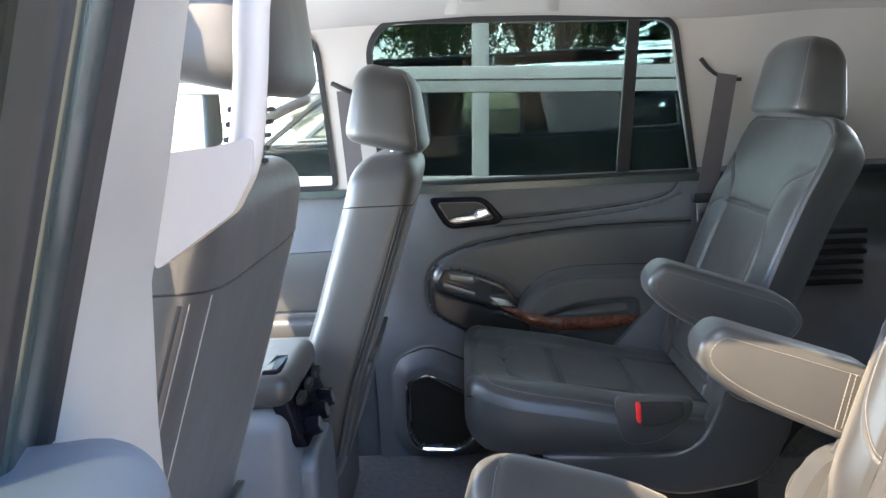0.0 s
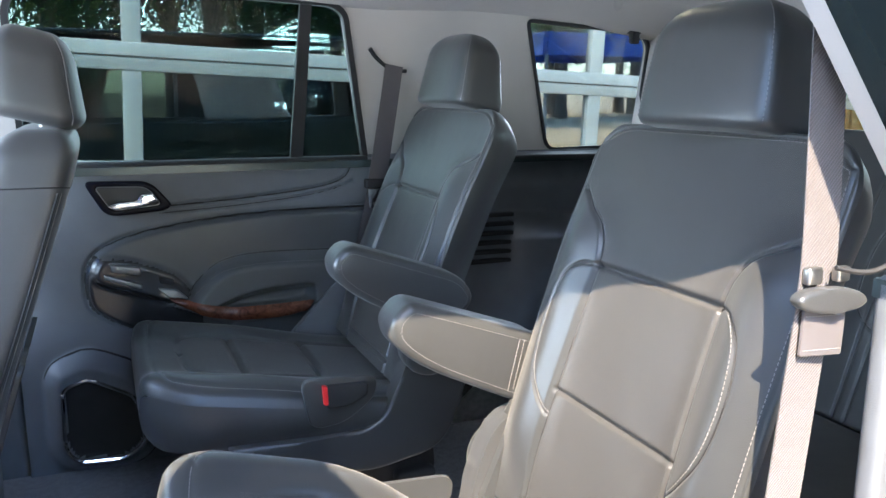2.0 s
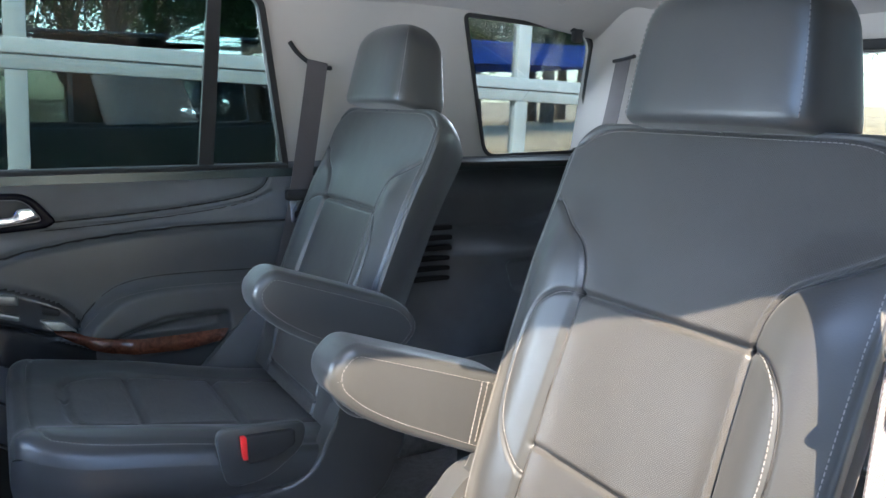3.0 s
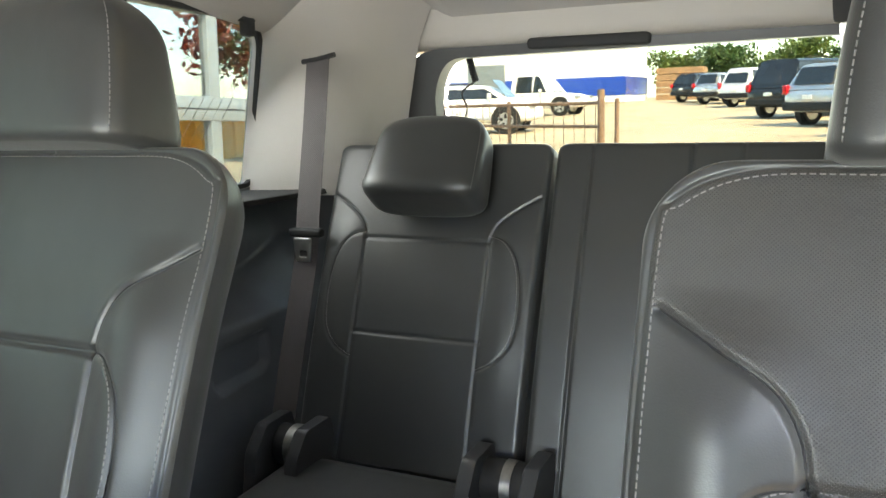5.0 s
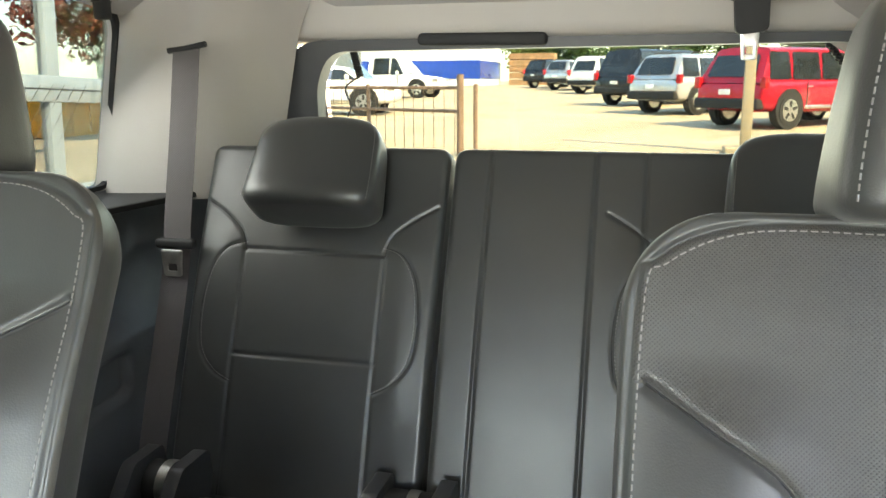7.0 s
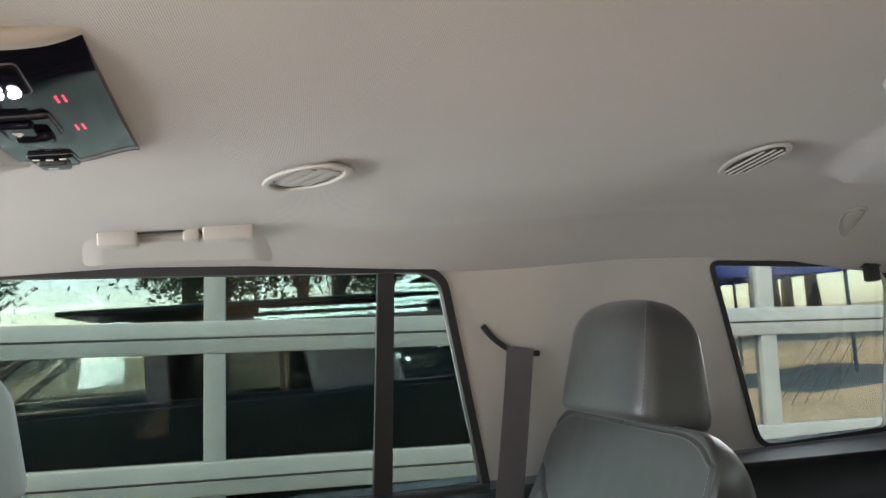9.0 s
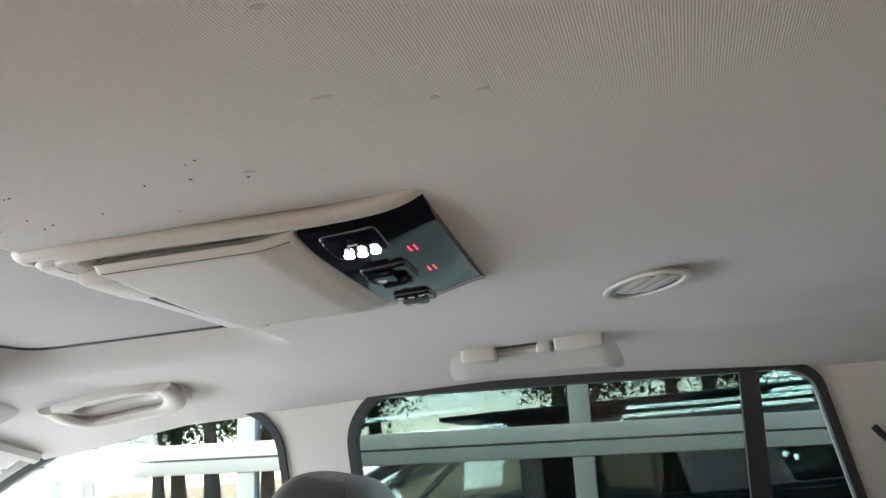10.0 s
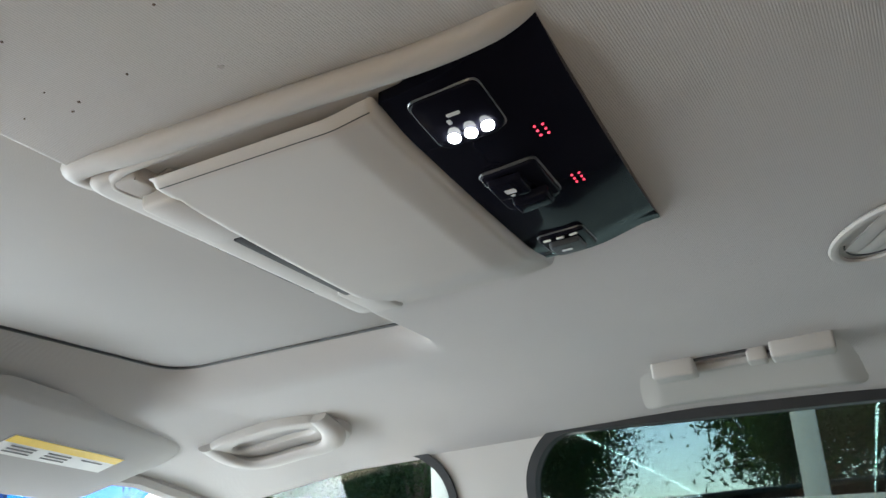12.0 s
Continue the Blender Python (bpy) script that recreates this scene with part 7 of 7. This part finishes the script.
parked_car(38.0, 12.4, -95, WHITEP, "white pickup truck parked beside the fence", 5.8, 2.0, 1.95, "truck")
parked_car(40.0, 18.5, -95, SILVER, "silver car parked beyond the fence", 4.8, 1.9, 1.7)

ORANGE = shader("orange machine paint", (0.62, 0.27, 0.02), 0.45, vary=0.15, scale=3)
skip = thing("waste_skip", "orange steel waste skip standing on the lot", "skip", (17.5, -8.2, 0.33))
part("hull", plate(rpoly([(-2.2, 0.0), (2.2, 0.0), (2.7, 1.15), (-2.7, 1.15)], 0.08), [], 1.8, lambda a, b, c: Vector((a, c - 0.9, b))), ORANGE, skip)
for k in range(7):
    part("rib", rbox(-1.9 + 0.63 * k, -1.8 + 0.63 * k, 0.88, 0.98, 0.05, 1.1, 0.01, 1), ORANGE, skip)
part("rim", rbox(-2.75, 2.75, -0.98, 0.98, 1.1, 1.2, 0.02, 1), ORANGE, skip)
canopy = thing("blue_canopy", "blue tarpaulin canopy on four thin posts", "canopy", (10.5, -9.5, 0.15))
part("top", plate([(-2, -2), (2, -2), (2, 2), (-2, 2)], [], 0.05, lambda a, b, c: Vector((a, b, 2.95 - 0.12 * (abs(a) + abs(b)) + c))), BLUEP, canopy)
for sx in (-1.9, 1.9):
    part("valance", rbox(sx - 0.02, sx + 0.02, -2, 2, 2.1, 2.55, 0.01, 1), BLUEP, canopy)
    part("valance", rbox(-2, 2, sx - 0.02, sx + 0.02, 2.1, 2.55, 0.01, 1), BLUEP, canopy)
    for sy in (-1.9, 1.9):
        part("post", tube([(sx, sy, -0.2), (sx, sy, 2.4)], 0.04, 8), ALU, canopy)

# fence and posts of the lot
RUST = shader("rusty steel post", (0.20, 0.13, 0.09), 0.8, vary=0.35, scale=12, bump=0.4, bump_scale=60)
fence = thing("pipe_fence", "rusty steel pipe fence across the lot", "fence", (14.0, 2.98, 0.27))
for k, (dx, dy) in enumerate(((0, -0.27), (0.0, 0.0), (1.2, 2.1), (2.4, 4.2), (3.6, 6.3))):
    part("post", tube([(dx, dy, -0.1), (dx, dy, 1.22 if k != 1 else 1.38)], 0.062 if k == 1 else 0.04, 10), RUST, fence)
for k in range(28):
    f = (k + 0.5) / 28
    part("wire", tube([(3.6 * f, 6.3 * f, 0.02), (3.6 * f, 6.3 * f, 1.15)], 0.006, 4), RUST, fence)
for z in (0.75, 1.15):
    part("rail", tube([(0, 0, z), (3.6, 6.3, z)], 0.03, 8), RUST, fence)
pole = thing("sign_pole", "pale square pole on a concrete foot", "pole", (15.2, -1.80, 0.28))
part("shaft", rbox(-0.08, 0.08, -0.085, 0.085, 0, 4.2, 0.01, 2), DIRT, pole)
part("foot", rbox(-0.3, 0.3, -0.5, 0.35, -0.1, 0.12, 0.03), DIRT, pole)
shed = thing("far_shed", "low pale industrial shed with a blue stripe", "shed", (62, 18, 1.2))
part("wall", rbox(-4, 4, -6, 8, 0, 4.6, 0.02, 1), LABELW, shed)
part("roof", rbox(-4.4, 4.4, -6.4, 8.4, 4.6, 4.9, 0.02, 1), ALU, shed)
part("stripe", rbox(-4.05, 4.05, -6.05, 8.05, 0.5, 1.8, 0, 1), BLUEP, shed)
part("door", rbox(-4.08, -3.9, 3, 6, 0, 3.0, 0.02, 1), ALU, shed)
pile = thing("wood_stack", "stack of brown crates at the edge of the lot", "crates", (66, 9.5, 1.2))
CRATE = shader("brown crate wood", (0.28, 0.17, 0.09), 0.85, vary=0.3, scale=3)
for k in range(5):
    part("crate", rbox(-1, 1, -2.2 + k * 0.05, 1.6, k * 0.5, k * 0.5 + 0.46, 0.02, 1), CRATE, pile)
# ---- trees ----
LEAF = [shader("leaf green " + w, c, 0.6, vary=0.35, scale=1.3) for w, c in (("dark", (0.035, 0.075, 0.02)), ("mid", (0.06, 0.11, 0.03)), ("light", (0.12, 0.17, 0.04)))]
for m in LEAF:
    t = m.node_tree
    thin = t.nodes.new("ShaderNodeBsdfTranslucent")
    b = t.nodes["Principled BSDF"]
    t.links.new(b.inputs["Base Color"].links[0].from_socket, thin.inputs[0])
    mx = t.nodes.new("ShaderNodeMixShader")
    mx.inputs[0].default_value = 0.45
    t.links.new(b.outputs[0], mx.inputs[1])
    t.links.new(thin.outputs[0], mx.inputs[2])
    t.links.new(mx.outputs[0], t.nodes["Material Output"].inputs[0])
RUSSET = shader("russet leaf", (0.30, 0.06, 0.03), 0.6, vary=0.4, scale=1.5)
BARK = shader("bark", (0.13, 0.10, 0.075), 0.9, vary=0.3, scale=8, bump=0.6, bump_scale=30)


def tree(x, y, h, spread, seed, mat, label, leaves=2600, leaf=0.24):
    r = np.random.RandomState(seed)
    t = thing("tree", label, "tree", (x, y, float(ground_z(x))), "trees")
    lean = r.uniform(-0.3, 0.3, 2)
    trunk = [(lean[0] * k * 0.12 * h / 6, lean[1] * k * 0.12 * h / 6, h * 0.62 * k / 6) for k in range(7)]
    part("trunk", tube(trunk, [0.035 * h * (1 - 0.11 * k) for k in range(7)], 9), BARK, t)
    tips = []
    for k in range(9):
        a, s = r.uniform(0, 6.28), r.uniform(0.55, 1.0)
        b = Vector(trunk[3 + k % 4])
        e = b + Vector((math.cos(a) * spread * s * 0.75, math.sin(a) * spread * s * 0.75, h * r.uniform(0.12, 0.38)))
        mdl = b.lerp(e, 0.5) + Vector((0, 0, 0.04 * h))
        part("limb", tube([b, mdl, e], [0.012 * h, 0.008 * h, 0.003 * h], 6), BARK, t)
        tips += [e, mdl]
    tips.append(Vector((0, 0, h * 0.85)))
    T = np.array([tuple(p) for p in tips])
    c = T[r.randint(0, len(T), leaves)] + r.normal(0, 1, (leaves, 3)) * np.array([spread * 0.24, spread * 0.24, h * 0.075])
    d1 = r.normal(0, 1, (leaves, 3))
    d1 /= np.linalg.norm(d1, axis=1)[:, None]
    d2 = np.cross(d1, r.normal(0, 1, (leaves, 3)))
    d2 /= np.linalg.norm(d2, axis=1)[:, None]
    s = (leaf * r.uniform(0.5, 1.3, leaves))[:, None]
    V = np.stack([c - d1 * s, c + d2 * s * 0.45, c + d1 * s, c - d2 * s * 0.45], 1).reshape(-1, 3)
    F = np.arange(leaves * 4).reshape(-1, 4)
    crown = link_mesh("crown", V.tolist(), F.tolist(), mat, t, "", False)
    return t


rt = random.Random(11)
# wood behind the camera, which the panes mirror
for k in range(17):
    x = -22 + 3.1 * k + rt.uniform(-1, 1)
    if k == 6:
        continue
    tree(x, -17 - rt.uniform(0, 5) - (7 if x > 6 else 0), rt.uniform(7.5, 11), rt.uniform(2.2, 3.2), 20 + k, LEAF[k % 2], "tall dark green tree at the edge of the lot", 15000, 0.085)
for k in range(14):
    x = -26 + 4.2 * k + rt.uniform(-0.8, 0.8)
    if -8.5 < x < -0.5:
        continue
    tree(x, -25 - rt.uniform(0, 3), rt.uniform(9, 11.5), rt.uniform(3.2, 3.9), 120 + k, LEAF[k % 2], "tall dark green tree at the edge of the lot", 12000, 0.13)
# far edge of the lot
for k in range(16):
    y = -46 + 5.4 * k + rt.uniform(-1, 1)
    tree(80 + rt.uniform(0, 10), y, rt.uniform(4.5, 6.5) * (1.25 if k < 6 else 1), rt.uniform(2.6, 3.6), 60 + k, LEAF[1 + k % 2], "bright green tree beyond the lot", 3500, 0.26)
# trees beside the lot, some of which only the panes show
tree(27.0, -14.5, 5.2, 2.8, 90, RUSSET, "russet tree beside the lot", 2200, 0.22)
tree(21.0, 18.5, 6.0, 2.6, 91, LEAF[1], "green tree beside the lot", 2200, 0.24)
tree(29, 19.5, 6.5, 3.0, 92, LEAF[2], "green tree beside the lot", 2200, 0.26)
tree(15, 21, 7.0, 3.0, 93, LEAF[1], "green tree beside the lot", 2200, 0.26)
